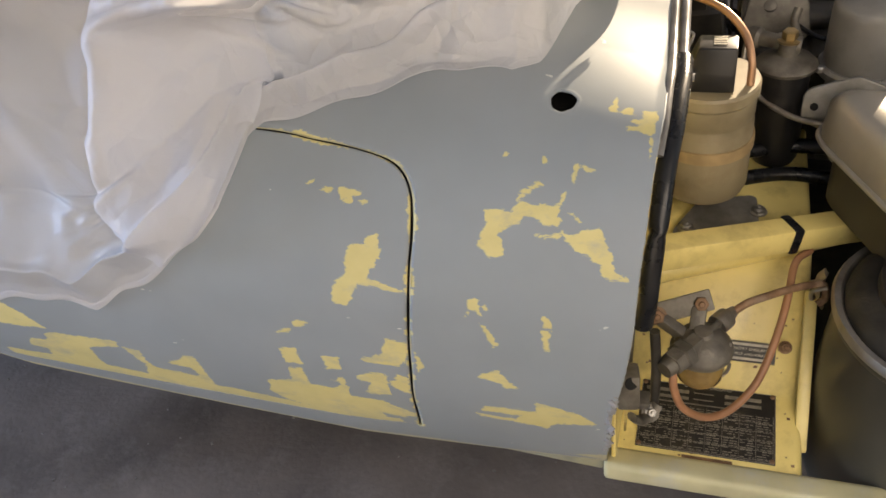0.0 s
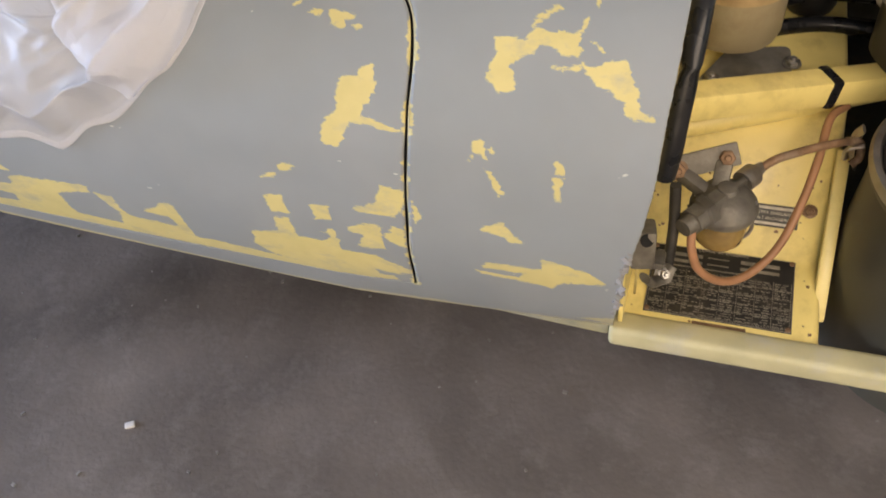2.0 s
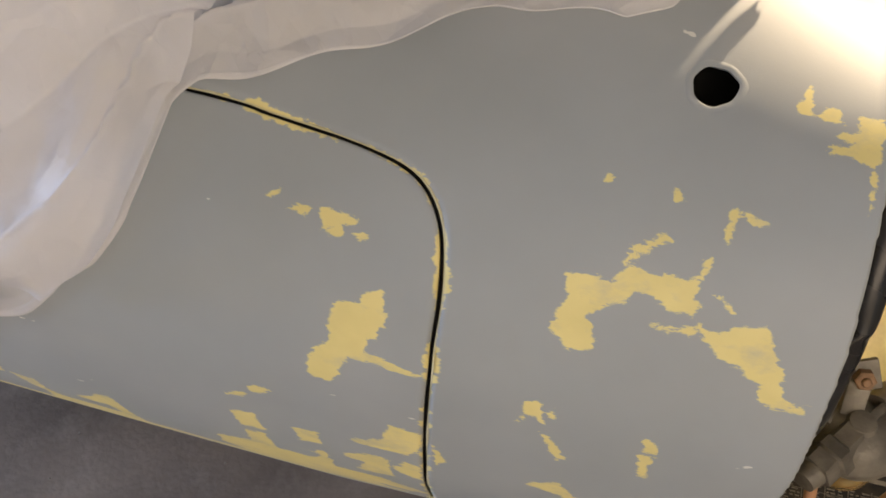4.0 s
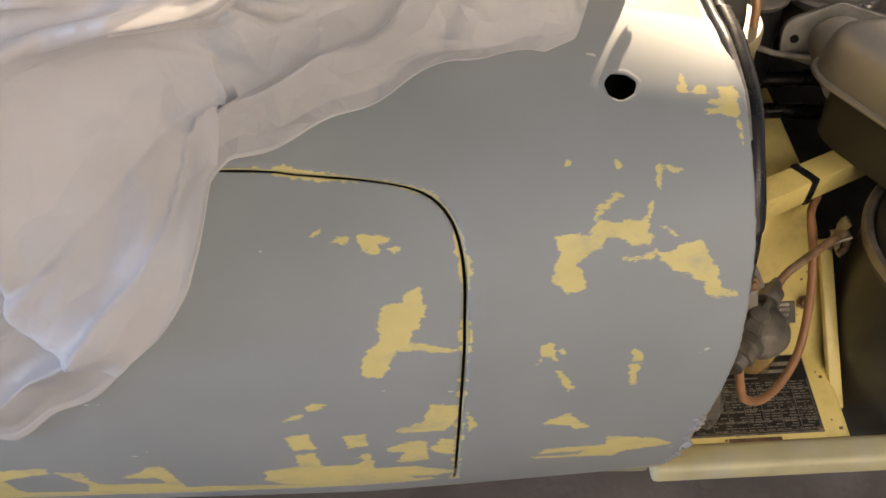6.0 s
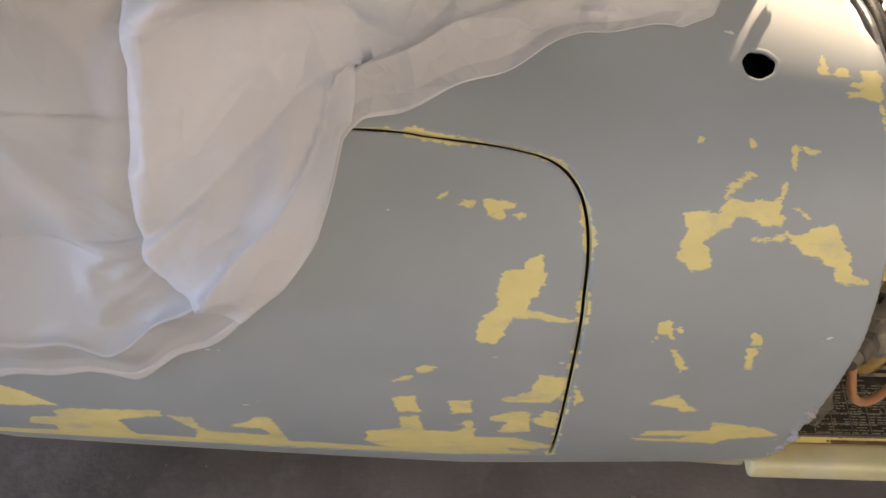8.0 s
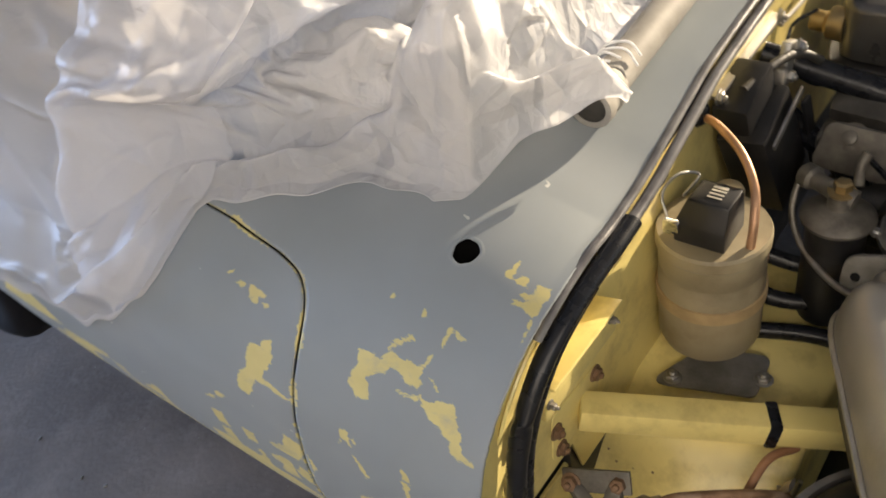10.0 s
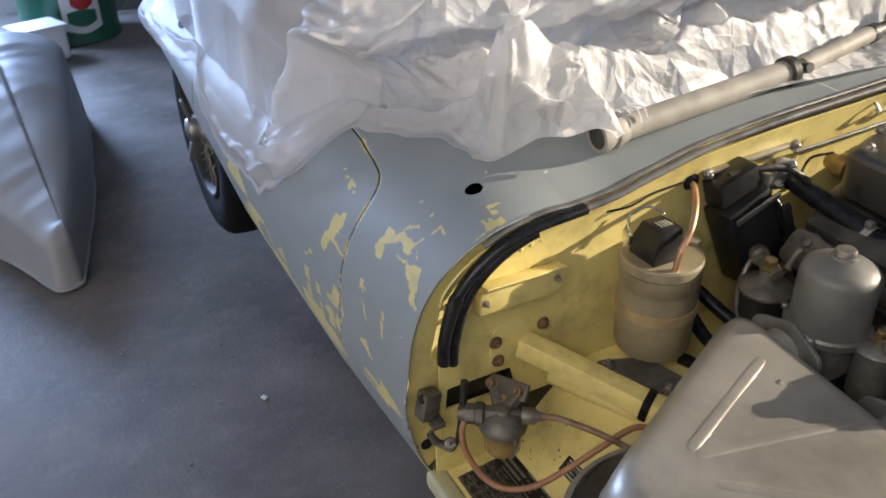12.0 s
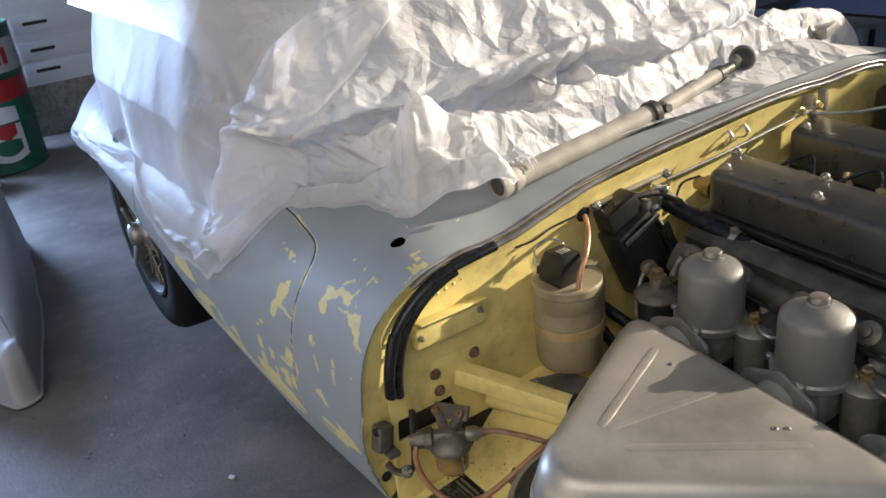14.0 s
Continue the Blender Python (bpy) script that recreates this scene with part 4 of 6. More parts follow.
def settle(base, out, seed, slack_x, slack_s, hold, stiffness, tallest):
    """Let the film fall into its folds: it keeps its own lengths, rests on what lies under it, and hangs by its weight. Coarse grid first."""
    rows, cols = base.shape[:2]
    shift = seed - base
    for part_of, turns, weight, smoothing, give in ((0.25, 300, 0.0004, 0.0, 1.0), (0.5, 150, 0.0002, 0.6, 0.5), (1.0, 90, 0.0001, 0.85, 0.3)):
        n, m = max(8, round(rows * part_of)), max(8, round(cols * part_of))
        B, N, sx, ss, keep, bend, most = (resample(g, n, m) for g in (base, out, slack_x, slack_s, hold, stiffness, tallest))
        calm = np.clip((bend - 0.91) / 0.04, 0, 1)
        bend = bend + (1 - bend) * smoothing * calm
        ease = 1 - (1 - give) * calm
        N = N / (np.linalg.norm(N, axis=-1, keepdims=True) + 1e-9)
        start = resample(seed - base, n, m)
        P = B + resample(shift, n, m)
        aim_at = B + start
        pairs = []
        for di, dj, stiff in ((1, 0, 1.0), (0, 1, 1.0), (1, 1, 0.4), (1, -1, 0.4), (2, 0, 0.35), (0, 2, 0.35)):
            a = (slice(0, n - di), slice(max(0, -dj), m - max(0, dj)))
            b = (slice(di, n), slice(max(0, dj), m - max(0, -dj)))
            way = B[b] - B[a]
            k = np.sqrt((di * sx[a] ** 2 + abs(dj) * ss[a] ** 2) / (di + abs(dj)))
            pairs.append((a, b, np.linalg.norm(way, axis=-1) * k, stiff, ease[a], bend[a] if max(di, abs(dj)) == 2 else None))
        for turn in range(turns):
            P[..., 2] -= weight * (1 - 0.7 * turn / turns)
            fix = np.zeros_like(P)
            for a, b, rest, stiff, soft, bending in pairs:
                d = P[b] - P[a]
                L = np.sqrt((d * d).sum(-1)) + 1e-9
                e = L - rest
                e = np.where(e < 0, soft * e, e)
                if bending is not None:
                    e = np.minimum(L - bending * rest, 0)
                c = d * (stiff * 0.5 * e / L)[..., None]
                fix[a] += c
                fix[b] -= c
            P += 0.42 * fix
            P += keep[..., None] * (aim_at - P)
            high = ((P - B) * N).sum(-1)
            P -= 0.012 * calm[..., None] * (P - B - N * high[..., None])
            P += N * (np.maximum(0.004 - high, 0) - 0.5 * np.maximum(high - most, 0))[..., None]
        shift = P - B
    return base + shift


def dust_sheet():
    nx, nv = 430, 360
    us = np.linspace(0, 1, nx)
    xs = -2.72 + (0.236 + 2.72) * (1 - (1 - us) ** 1.8)
    verts = np.zeros((nx, nv, 3))
    crink, layers = np.zeros((nx, nv)), np.zeros((nx, nv))
    slack_x, slack_s, hold, stiff, tall = (np.ones((nx, nv)) for _ in range(5))
    spire, pleat = np.zeros((nx, nv)), np.zeros((nx, nv))
    arcs, under, outs = np.zeros((nx, nv)), np.zeros((nx, nv, 3)), np.zeros((nx, nv, 3))
    m = 110
    for i, x in enumerate(xs):
        h = float(np.interp(x, *HEM)) + 0.007 * math.sin(23 * x) + 0.004 * math.sin(71 * x + 1)
        q_top = 0.60 - 0.16 * float(smooth01((-0.12 - x) / 0.25)) * float(smooth01((x + 1.6) / 0.3))
        q = np.linspace(h, max(q_top, h + 0.02), m)
        low = flank(np.full(m, x), q)
        y0 = low[-1, 1]
        y = y0 + (Y_TOP - y0) * np.linspace(0, 1, nv - m + 1)[1:] ** 1.25
        xf = x + smooth01((x + 0.15) / 0.35) * (front_edge(y) - 0.236)
        z = cover_height(xf, y)
        line = np.concatenate((low, np.stack([xf, y, z], -1)))
        s = np.concatenate(([0], np.cumsum(np.linalg.norm(np.diff(line, axis=0), axis=1)))) + h
        dz, dy = np.gradient(line[:, 2]), np.gradient(line[:, 1])
        nrm = np.stack([0 * dz, -dz, dy], -1)
        nrm /= np.linalg.norm(nrm, axis=1)[:, None] + 1e-9
        # the film bridges hollows and its folds stand off evenly
        even = np.linspace(s[0], s[-1], 900)
        step = even[1] - even[0]
        half = int(0.16 / step)
        bell = np.exp(-0.5 * (np.arange(-half, half + 1) * step / 0.065) ** 2)
        bell /= bell.sum()
        soft = []
        for grid in (line, nrm):
            cols_ = [np.convolve(np.pad(np.interp(even, s, grid[:, e]), half, mode="reflect", reflect_type="odd"), bell, "valid") for e in range(3)]
            soft.append(np.stack([np.interp(s, even, c) for c in cols_], -1))
        bridge = ((soft[0] - line) * nrm).sum(1)
        bridge = 0.5 * (bridge + np.sqrt(bridge ** 2 + 1e-4)) * smooth01((s - h) / 0.12)
        nrm = soft[1] / (np.linalg.norm(soft[1], axis=1)[:, None] + 1e-9)
        nrm[:, 0] = 0.9 * smooth01((x + 0.62) / 0.4) * smooth01((line[:, 2] - 0.96) / 0.15)
        nrm /= np.linalg.norm(nrm, axis=1)[:, None] + 1e-9
        X = np.full(nv, x)
        arcs[i], under[i], outs[i] = s, line, nrm
        up = smooth01((s - h) / 0.10)
        screen = smooth01((X + 0.60) / 0.35) * smooth01((s - 0.60) / 0.12)
        d = 0.006 + bridge
        high = 0.2 + 0.8 * smooth01((s - 0.25) / 0.9)
        # long folds that fall from the roof to the hem, straight-sided, wandering a little
        sw = 0.10 * ripple(line, 2, 4.0)
        d += up * high * (1 - 0.6 * screen) * (0.085 * swell(X * 2.2 + 1.6 * sw + 0.45 * s + 0.1) * smooth01(0.5 + ripple(line, 4, 3.0)) + 0.05 * swell(X * 4.3 - 0.7 * s + 3 * sw) * smooth01(0.3 + 1.2 * ripple(line, 7, 5.0)))
        # falling folds of the front, over the windscreen
        d += screen * up * (0.11 * zigzag(line[:, 1] * 2.4 + 0.6 * X + 1.5 * sw + 0.2) ** 1.6 * smooth01(0.6 + 0.8 * ripple(line, 9, 4.0)))
        for a, b, w, hgt in CREASES:
            d += crease(X, s, a, b, w, hgt)
        # crumples: gathered above the scuttle, fine elsewhere
        gather = screen * smooth01((1.13 - line[:, 2]) / 0.12) * smooth01((1.05 - line[:, 1]) / 0.25)
        d += gather * (0.70 * facets(line, 0.22, 1) + 0.34 * facets(line, 0.10, 2)) + screen * (1 - gather) * (0.18 * facets(line, 0.36, 3) + 0.06 * facets(line, 0.12, 4)) + screen * smooth01((line[:, 0] + 0.3) / 0.2) * 0.05 * facets(line, 0.036, 5)
        d += up * (1 - screen) * (0.05 * facets(line, 0.34, 6) + 0.008 * facets(line, 0.09, 7))
        d *= 0.25 + 0.75 * smooth01((s - h) / 0.06)
        d *= 1 - 0.93 * smooth01((line[:, 0] - shaft_x(line[:, 1]) + 0.075) / 0.045) * smooth01((line[:, 1] - 0.37) / 0.05)
        # the crumpled tongue that stands up into the sun beside the shaft
        peak = np.exp(-((line[:, 0] - TONGUE[0]) / 0.040) ** 2 - ((line[:, 1] - TONGUE[1]) / 0.050) ** 2) * smooth01((s - h) / 0.06)
        spire[i] = (0.034 + 1.4 * facets(line, 0.045, 12) + 0.9 * facets(line, 0.022, 13)) * peak + 0.022 * np.exp(-((line[:, 0] - 0.212) / 0.03) ** 2 - ((line[:, 1] - 0.355) / 0.035) ** 2)
        verts[i] = line + nrm * d[:, None]
        # at the tail the film hangs free below the body, and the tail narrows
        tail = np.zeros((nv, 3))
        tail[:, 2] = -0.03 * smooth01((-1.40 - x) / 0.3) * (1 - smooth01((s - h) / 0.25))
        tail[:, 1] = 0.42 * smooth01((-1.75 - x) / 1.0) * np.clip(1 - line[:, 1] / 0.82, -1, 1)
        verts[i] += tail
        under[i] += tail
        layers[i] = screen * smooth01((line[:, 0] + 0.42) / 0.25)
        crink[i] = 0.10 + 0.32 * smooth01((x + 0.55) / 0.3) + 0.35 * smooth01((x + 0.3) / 0.2) * (1 - layers[i]) + 0.45 * layers[i]
        # spare film, taken up in folds: along the car on the hanging sides, both ways where it is gathered
        flat = smooth01((line[:, 0] - shaft_x(line[:, 1]) + 0.075) / 0.045) * smooth01((line[:, 1] - 0.37) / 0.05)
        # sharp pleats that fall down the front and break up above the shaft
        fall = line * np.array((1.0, 1.0, 0.45))
        pleat[i] = layers[i] * (1 - flat) * smooth01((s - h) / 0.14) * (0.20 * facets(fall, 0.17, 21) + (0.10 + 0.32 * gather) * facets(fall, 0.085, 22) + (0.06 + 0.22 * gather) * facets(line, 0.036, 23))
        loose = smooth01((s - h) / 0.16)
        patchy = np.clip(1 + 1.3 * ripple(line, 11, 5.0), 0.1, 2)
        slack_x[i] = 1 + loose * (1 - flat) * patchy * (0.022 + 0.026 * smooth01((x + 0.75) / 0.3) * (1 - screen) + 0.05 * screen + 0.12 * gather)
        slack_s[i] = 1 + loose * (1 - flat) * patchy * (0.03 * (1 - screen) + 0.07 * screen * smooth01((1.15 - line[:, 1]) / 0.3) + 0.02 * screen + 0.09 * gather)
        stiff[i] = 0.95 - 0.045 * screen
        tall[i] = 0.14 - 0.095 * screen * smooth01((x + 0.03) / 0.09)
        hold[i] = np.maximum(np.maximum(1 - smooth01((s - h - 0.008) / 0.05), 0.6 * flat), 0.05 * peak)
    hold[:, -1] = hold[0] = 1
    hold[-14:] = np.maximum(hold[-14:], np.linspace(0, 1, 14)[:, None])
    verts = settle(under, outs, verts, slack_x, slack_s, hold, stiff, tall)
    # the film that hangs free falls in broad, soft folds
    calm = smooth01((-0.34 - xs) / 0.22)[:, None, None] * smooth01((arcs - arcs[:, :1] - 0.02) / 0.05)[..., None]
    shift = verts - under
    for _ in range(16):
        wide = shift.copy()
        wide[1:-1, 1:-1] = (shift[2:, 1:-1] + shift[:-2, 1:-1] + shift[1:-1, 2:] + shift[1:-1, :-2]) / 4
        shift = shift + calm * (wide - shift)
    verts = under + shift
    verts = verts + pleat[..., None] * outs + spire[..., None] * np.array((0.25, -0.1, 1.0))
    f = [(i * nv + j, i * nv + j + 1, (i + 1) * nv + j + 1, (i + 1) * nv + j) for i in range(nx - 1) for j in range(nv - 1)]

    def lies(x, s):
        """Place and normal under the sheet at length x and s up its own surface."""
        k = min(max(int(np.searchsorted(xs, x)) - 1, 0), nx - 2)
        w = (x - xs[k]) / (xs[k + 1] - xs[k])
        got = []
        for grid in (verts, outs):
            a, b = (np.array([np.interp(s, arcs[c], grid[c, :, e]) for e in range(3)]) for c in (k, k + 1))
            got.append(a * (1 - w) + b * w)
        return got

    # the corner that is folded back over the sheet: a second layer with its own creases
    allv = [tuple(p) for p in verts.reshape(-1, 3)]
    nu, nw = 80, 150
    start = len(allv)
    P, N, T, SS = [], [], [], []
    for c in range(nw):
        s = 0.350 + (1.02 - 0.350) * c / (nw - 1)
        xl, xr = float(np.interp(s, *FLAP_L)), float(np.interp(s, *FLAP_R))
        for e in range(nu):
            t = e / (nu - 1)
            p, n = lies(xl + (xr - xl) * t, s)
            P.append(p), N.append(n), T.append(t), SS.append(s)
    P, N, T, SS = (np.array(a) for a in (P, N, T, SS))
    puff = np.sin(np.pi * T) ** 0.5 * smooth01((SS - 0.34) / 0.06)
    broad = smooth01((SS - 0.36) / 0.12)
    lift = 0.010 + 0.016 * puff * (0.4 + 0.6 * smooth01((1.0 - SS) / 0.3))
    lift = lift + puff * broad * (0.014 * zigzag(T * 1.3 + 1.1 * SS + 0.25) ** 1.4 + 0.004 * zigzag(T * 2.7 - 1.9 * SS + 0.3 * ripple(P, 3, 7.0)))
    lift = lift + 0.06 * smooth01((SS - 0.78) / 0.2) * (0.4 + 0.6 * T)
    lift = lift + puff * (0.10 * facets(P, 0.13, 10) + 0.05 * facets(P, 0.05, 11))
    allv += [tuple(p) for p in P + N * lift[:, None]]
    f += [(start + a * nu + b, start + a * nu + b + 1, start + (a + 1) * nu + b + 1, start + (a + 1) * nu + b) for a in range(nw - 1) for b in range(nu - 1)]
    # the doubled hem along the lower edge
    hs, hk = len(allv), 8
    for i in range(nx):
        for k in range(hk):
            allv.append(tuple(verts[i, k] + outs[i, k] * (0.0012 if 0 < k < hk - 1 else 0.0006)))
    f += [(hs + i * hk + k, hs + i * hk + k + 1, hs + (i + 1) * hk + k + 1, hs + (i + 1) * hk + k) for i in range(nx - 1) for k in range(hk - 1)]
    d = bpy.data.meshes.new("dust_sheet")
    d.from_pydata(allv, [], f)
    d.polygons.foreach_set("use_smooth", [True] * len(d.polygons))
    crisp = np.concatenate((crink.reshape(-1), np.full(nu * nw, 0.55), np.repeat(crink[:, 0], hk)))
    d.attributes.new("crinkle", "FLOAT", "POINT").data.foreach_set("value", crisp.astype(np.float32))
    deep = np.concatenate((layers.reshape(-1), np.zeros(nu * nw), np.repeat(layers[:, 0], hk)))
    d.attributes.new("layers", "FLOAT", "POINT").data.foreach_set("value", deep.astype(np.float32))
    return tagged(part("dust_sheet", d, M_FILM), "crumpled milky white plastic dust sheet draped over the cabin", "dust sheet")


FLAP_L = ([0.35, 0.37, 0.39, 0.42, 0.46, 0.53, 0.59, 0.65, 0.85, 1.02], [-0.275, -0.297, -0.325, -0.345, -0.345, -0.332, -0.322, -0.330, -0.30, -0.215])
FLAP_R = ([0.35, 0.36, 0.417, 0.50, 0.60, 0.75, 0.90, 1.02], [-0.265, -0.243, -0.192, -0.170, -0.166, -0.185, -0.185, -0.19])
# main folds of the sheet, from a to b in (x, q), with their width and height
CREASES = [((-0.62, 0.80), (-0.36, 0.46), 0.06, 0.018), ((-0.60, 0.34), (-0.30, 0.33), 0.012, 0.003), ((-0.12, 0.95), (-0.15, 0.60), 0.03, 0.03),
           ((-0.05, 0.80), (0.06, 0.63), 0.02, 0.03), ((0.02, 0.85), (0.10, 0.62), 0.02, 0.035), ((-0.80, 0.9), (-0.70, 0.35), 0.05, 0.035),
           ((-0.02, 0.62), (0.10, 0.61), 0.012, 0.012), ((-0.95, 0.9), (-0.88, 0.4), 0.04, 0.035)]
dust_sheet()

# the cabin's roof and dark glass, dimly seen under the film
# the whole shell is near-black to darken the film and stop the sun
gx, gy = np.meshgrid(np.linspace(-2.10, -0.30, 60), np.linspace(0.16, 1.48, 60), indexing="ij")
gz = np.maximum(cover_height(gx, gy) - 0.13 - 0.08 * smooth01((gx + 0.9) / 0.5), 0.78)
cabin = Form()
cabin.v = [Vector(p) for p in np.stack([gx, gy, gz], -1).reshape(-1, 3)]
cabin.f = [(i * 60 + j, (i + 1) * 60 + j, (i + 1) * 60 + j + 1, i * 60 + j + 1) for i in range(59) for j in range(59)]
part("cabin", cabin, M_GLASS, car, "dark cabin roof and glass under the dust sheet", 180)

# ---- engine bay: bulkhead fittings ----


def bolts(parent, places, way=(1, 0, 0), r=0.007, mat=None, name="bolt", h=0.006):
    d = hexbolt(r, h).mesh(name)
    for i, p in enumerate(places):
        o = new(name, d)
        o.parent = parent
        o.matrix_basis = aim(p, way, 17 * i)
        if not d.materials:
            d.materials.append(mat or M_STEEL)


rail = part("mounting_rail", Form().add(box(0.026, 0.145, 0.040, 0.005), Matrix.Translation((0.262, 0.192, 0.776))).add(box(0.034, 0.135, 0.004, 0.0015), Matrix.Translation((0.268, 0.194, 0.801)) @ pose(0, 0, 0, 0, -14)), M_YELLOW, car)
bolts(rail, [(0.275, 0.128, 0.778), (0.275, 0.250, 0.784)], r=0.004, mat=M_DULL)
dimple = lathe([(0.0048, 0), (0.0042, 0.002), (0.002, 0.0032), (0.0003, 0.0034)], 10).mesh("rivet")
dimple.materials.append(M_YELLOW)
for i in range(8):
    o = new("rivet", dimple)
    o.parent = car
    o.matrix_basis = aim((0.2515, 0.132 + i * 0.017, 0.822 + 0.0035 * i), (1, 0, 0))
# bolt holes are near-black discs laid on, their shade put into the colour
eye = lathe([(0.0042, 0), (0.0042, 0.0012)], 14).mesh("bolt_hole")
eye.materials.append(M_DARK)
for y, z in ((0.186, 0.744), (0.265, 0.835), (0.31, 0.855), (0.345, 0.862), (0.42, 0.878)):
    o = new("bolt_hole", eye)
    o.parent = car
    o.matrix_basis = aim((0.2505, y, z), (1, 0, 0))
# a near-black disc for the shade in the drain hole
part("drain_hole", Form().add(lathe([(0.010, 0), (0.010, 0.0016)], 20), aim((0.2305, 0.047, 0.507), (1, 0, 0))), M_DARK, car)
crust = Form()
random.seed(21)
for i in range(26):
    t = i / 25
    q = 0.205 - 0.125 * t
    c = Vector(flank(float(front_x(q)) - 0.001, q)) + Vector((random.uniform(-0.003, 0.002), random.uniform(-0.001, 0.002), random.uniform(-0.002, 0.002)))
    crust.add(box(random.uniform(0.003, 0.007), 0.0022, random.uniform(0.006, 0.014), 0.0009, 2), Matrix.Translation(c) @ pose(0, 0, 0, random.uniform(-20, 20), random.uniform(-40, 40), random.uniform(-25, 25)))
tagged(part("filler_edge", crust, M_FILLER, car, "rough grey filler along the panel's edge"), kind="stuff")

plate_pts = rounded([(-0.055, -0.036), (0.045, -0.030), (0.055, 0.030), (-0.045, 0.040)], 0.014)
tube_plate = part("tube_plate", Form().add(outline_plate(plate_pts, 0.004, 0.001), Matrix.Translation((0.2505, 0.200, 0.672)) @ Matrix(((0, 0, 1), (1, 0, 0), (0, 1, 0))).to_4x4()), M_YELLOW, car)
bolts(tube_plate, [(0.2545, 0.158, 0.684), (0.2545, 0.163, 0.648), (0.2545, 0.243, 0.692)], r=0.0075, mat=M_RUST)
A, S = Vector((0.254, 0.205, 0.667)), Vector((0.430, 0.314, 0.629))
T = (S - A).normalized()
tube = part("frame_tube", beam(A, A + T * 0.62, 0.034, 0.034, 0.004), M_YELLOW, car, "yellow square frame tube")
part("strap", beam(S - T * 0.007, S + T * 0.007, 0.038, 0.038, 0.004), M_RUBBER, tube, "black rubber strap")
part("lower_tube", sweep([(0.26, 0.262, 0.585), (0.40, 0.325, 0.588), (0.62, 0.43, 0.592)], 0.015, 14, 2), M_YELLOW, car)
gus = part("gusset", Form().add(outline_plate(rounded([(0, 0), (0.125, 0.02), (0.13, 0.085), (0.05, 0.075)], 0.012), 0.003), Matrix.Translation((0.275, 0.325, 0.5975)) @ pose(0, 0, 0, 4, 0, 8)), M_CAST, car)
bolts(gus, [(0.30, 0.345, 0.602), (0.395, 0.39, 0.604)], (0, 0, 1), 0.008, M_STEEL)

# plates on the box
lean = math.degrees(math.atan2(0.011, 0.1))
big = part("data_plate", Form().add(box(0.172, 0.104, 0.0015, 0.0004, 1), Matrix.Translation((0.348, 0.137, 0.4482)) @ pose(0, 0, 0, lean)), M_PLATE, car, "large engraved black data plate")
rows = Form()
random.seed(4)
base = Matrix.Translation((0.348, 0.137, 0.4492)) @ pose(0, 0, 0, lean)
cols = np.linspace(-0.083, 0.083, 9)
for r in range(19):
    v = -0.0465 + r * 0.0034
    for c0, c1 in zip(cols[:-1], cols[1:]):
        u = c0 + 0.0015
        while u < c1 - 0.004:
            w = min(random.uniform(0.002, 0.008), c1 - 0.0015 - u)
            if random.random() < 0.8:
                rows.add(box(w, 0.0013, 0.0003, 0), base @ Matrix.Translation((u + w / 2, v, 0)))
            u += w + random.uniform(0.0008, 0.003)
for u in cols:
    rows.add(box(0.0006, 0.066, 0.0004, 0), base @ Matrix.Translation((u, -0.0155, 0)))
for r in range(0, 20, 4):
    rows.add(box(0.166, 0.0005, 0.0004, 0), base @ Matrix.Translation((0, -0.0485 + r * 0.0034, 0)))
for u, v, w, h in ((0, 0.0512, 0.17, 0.0008), (0, -0.0510, 0.17, 0.0014), (-0.0852, 0, 0.0008, 0.10), (0.0852, 0, 0.0008, 0.10), (-0.052, 0.0395, 0.056, 0.0052), (-0.052, 0.0295, 0.056, 0.0045),
                   (0.045, 0.0395, 0.046, 0.0052), (0.045, 0.0295, 0.046, 0.0045), (-0.005, 0.0395, 0.026, 0.0016), (-0.005, 0.0295, 0.026, 0.0016), (-0.02, 0.0215, 0.090, 0.0018)):
    rows.add(box(w, h, 0.0004, 0), base @ Matrix.Translation((u, v, 0)))
M_TABLE = material("faint_silver_print", (0.21, 0.195, 0.165), 0.5, metal=0.1, scale=90, vary=0.4, bump=0)
tagged(part("print", rows, M_TABLE, big), kind="stuff")
pin = lathe([(0.0034, 0), (0.0032, 0.0012), (0.0015, 0.0018)], 12).mesh("rivet")
pin.materials.append(M_RUST)
for u in (-0.082, 0.082):
    for v in (-0.048, 0.048):
        o = new("rivet", pin)
        o.parent = big
        o.matrix_basis = base @ Matrix.Translation((u, v, 0))
part("tape", Form().add(box(0.062, 0.009, 0.001, 0.0003, 1), Matrix.Translation((0.352, 0.0775, 0.4415)) @ pose(0, 0, 0, 6)), M_RUST, car)
slope = math.degrees(math.atan2(0.074, 0.070))
sm = Matrix.Translation((0.393, 0.2255, 0.4935)) @ pose(0, 0, 0, slope)
small = part("anchor_plate", Form().add(box(0.072, 0.028, 0.0014, 0.0004, 1), sm), M_PLATE, car, "small black anchorage plate")


def words(text, size, m, mat, parent, name="lettering"):
    c = bpy.data.curves.new(name, "FONT")
    c.body, c.size, c.extrude, c.align_x, c.align_y = text, size, 0.0002, "CENTER", "CENTER"
    o = new(name, c)
    o.data.materials.append(mat)
    o.parent = parent
    o.matrix_basis = m
    return o


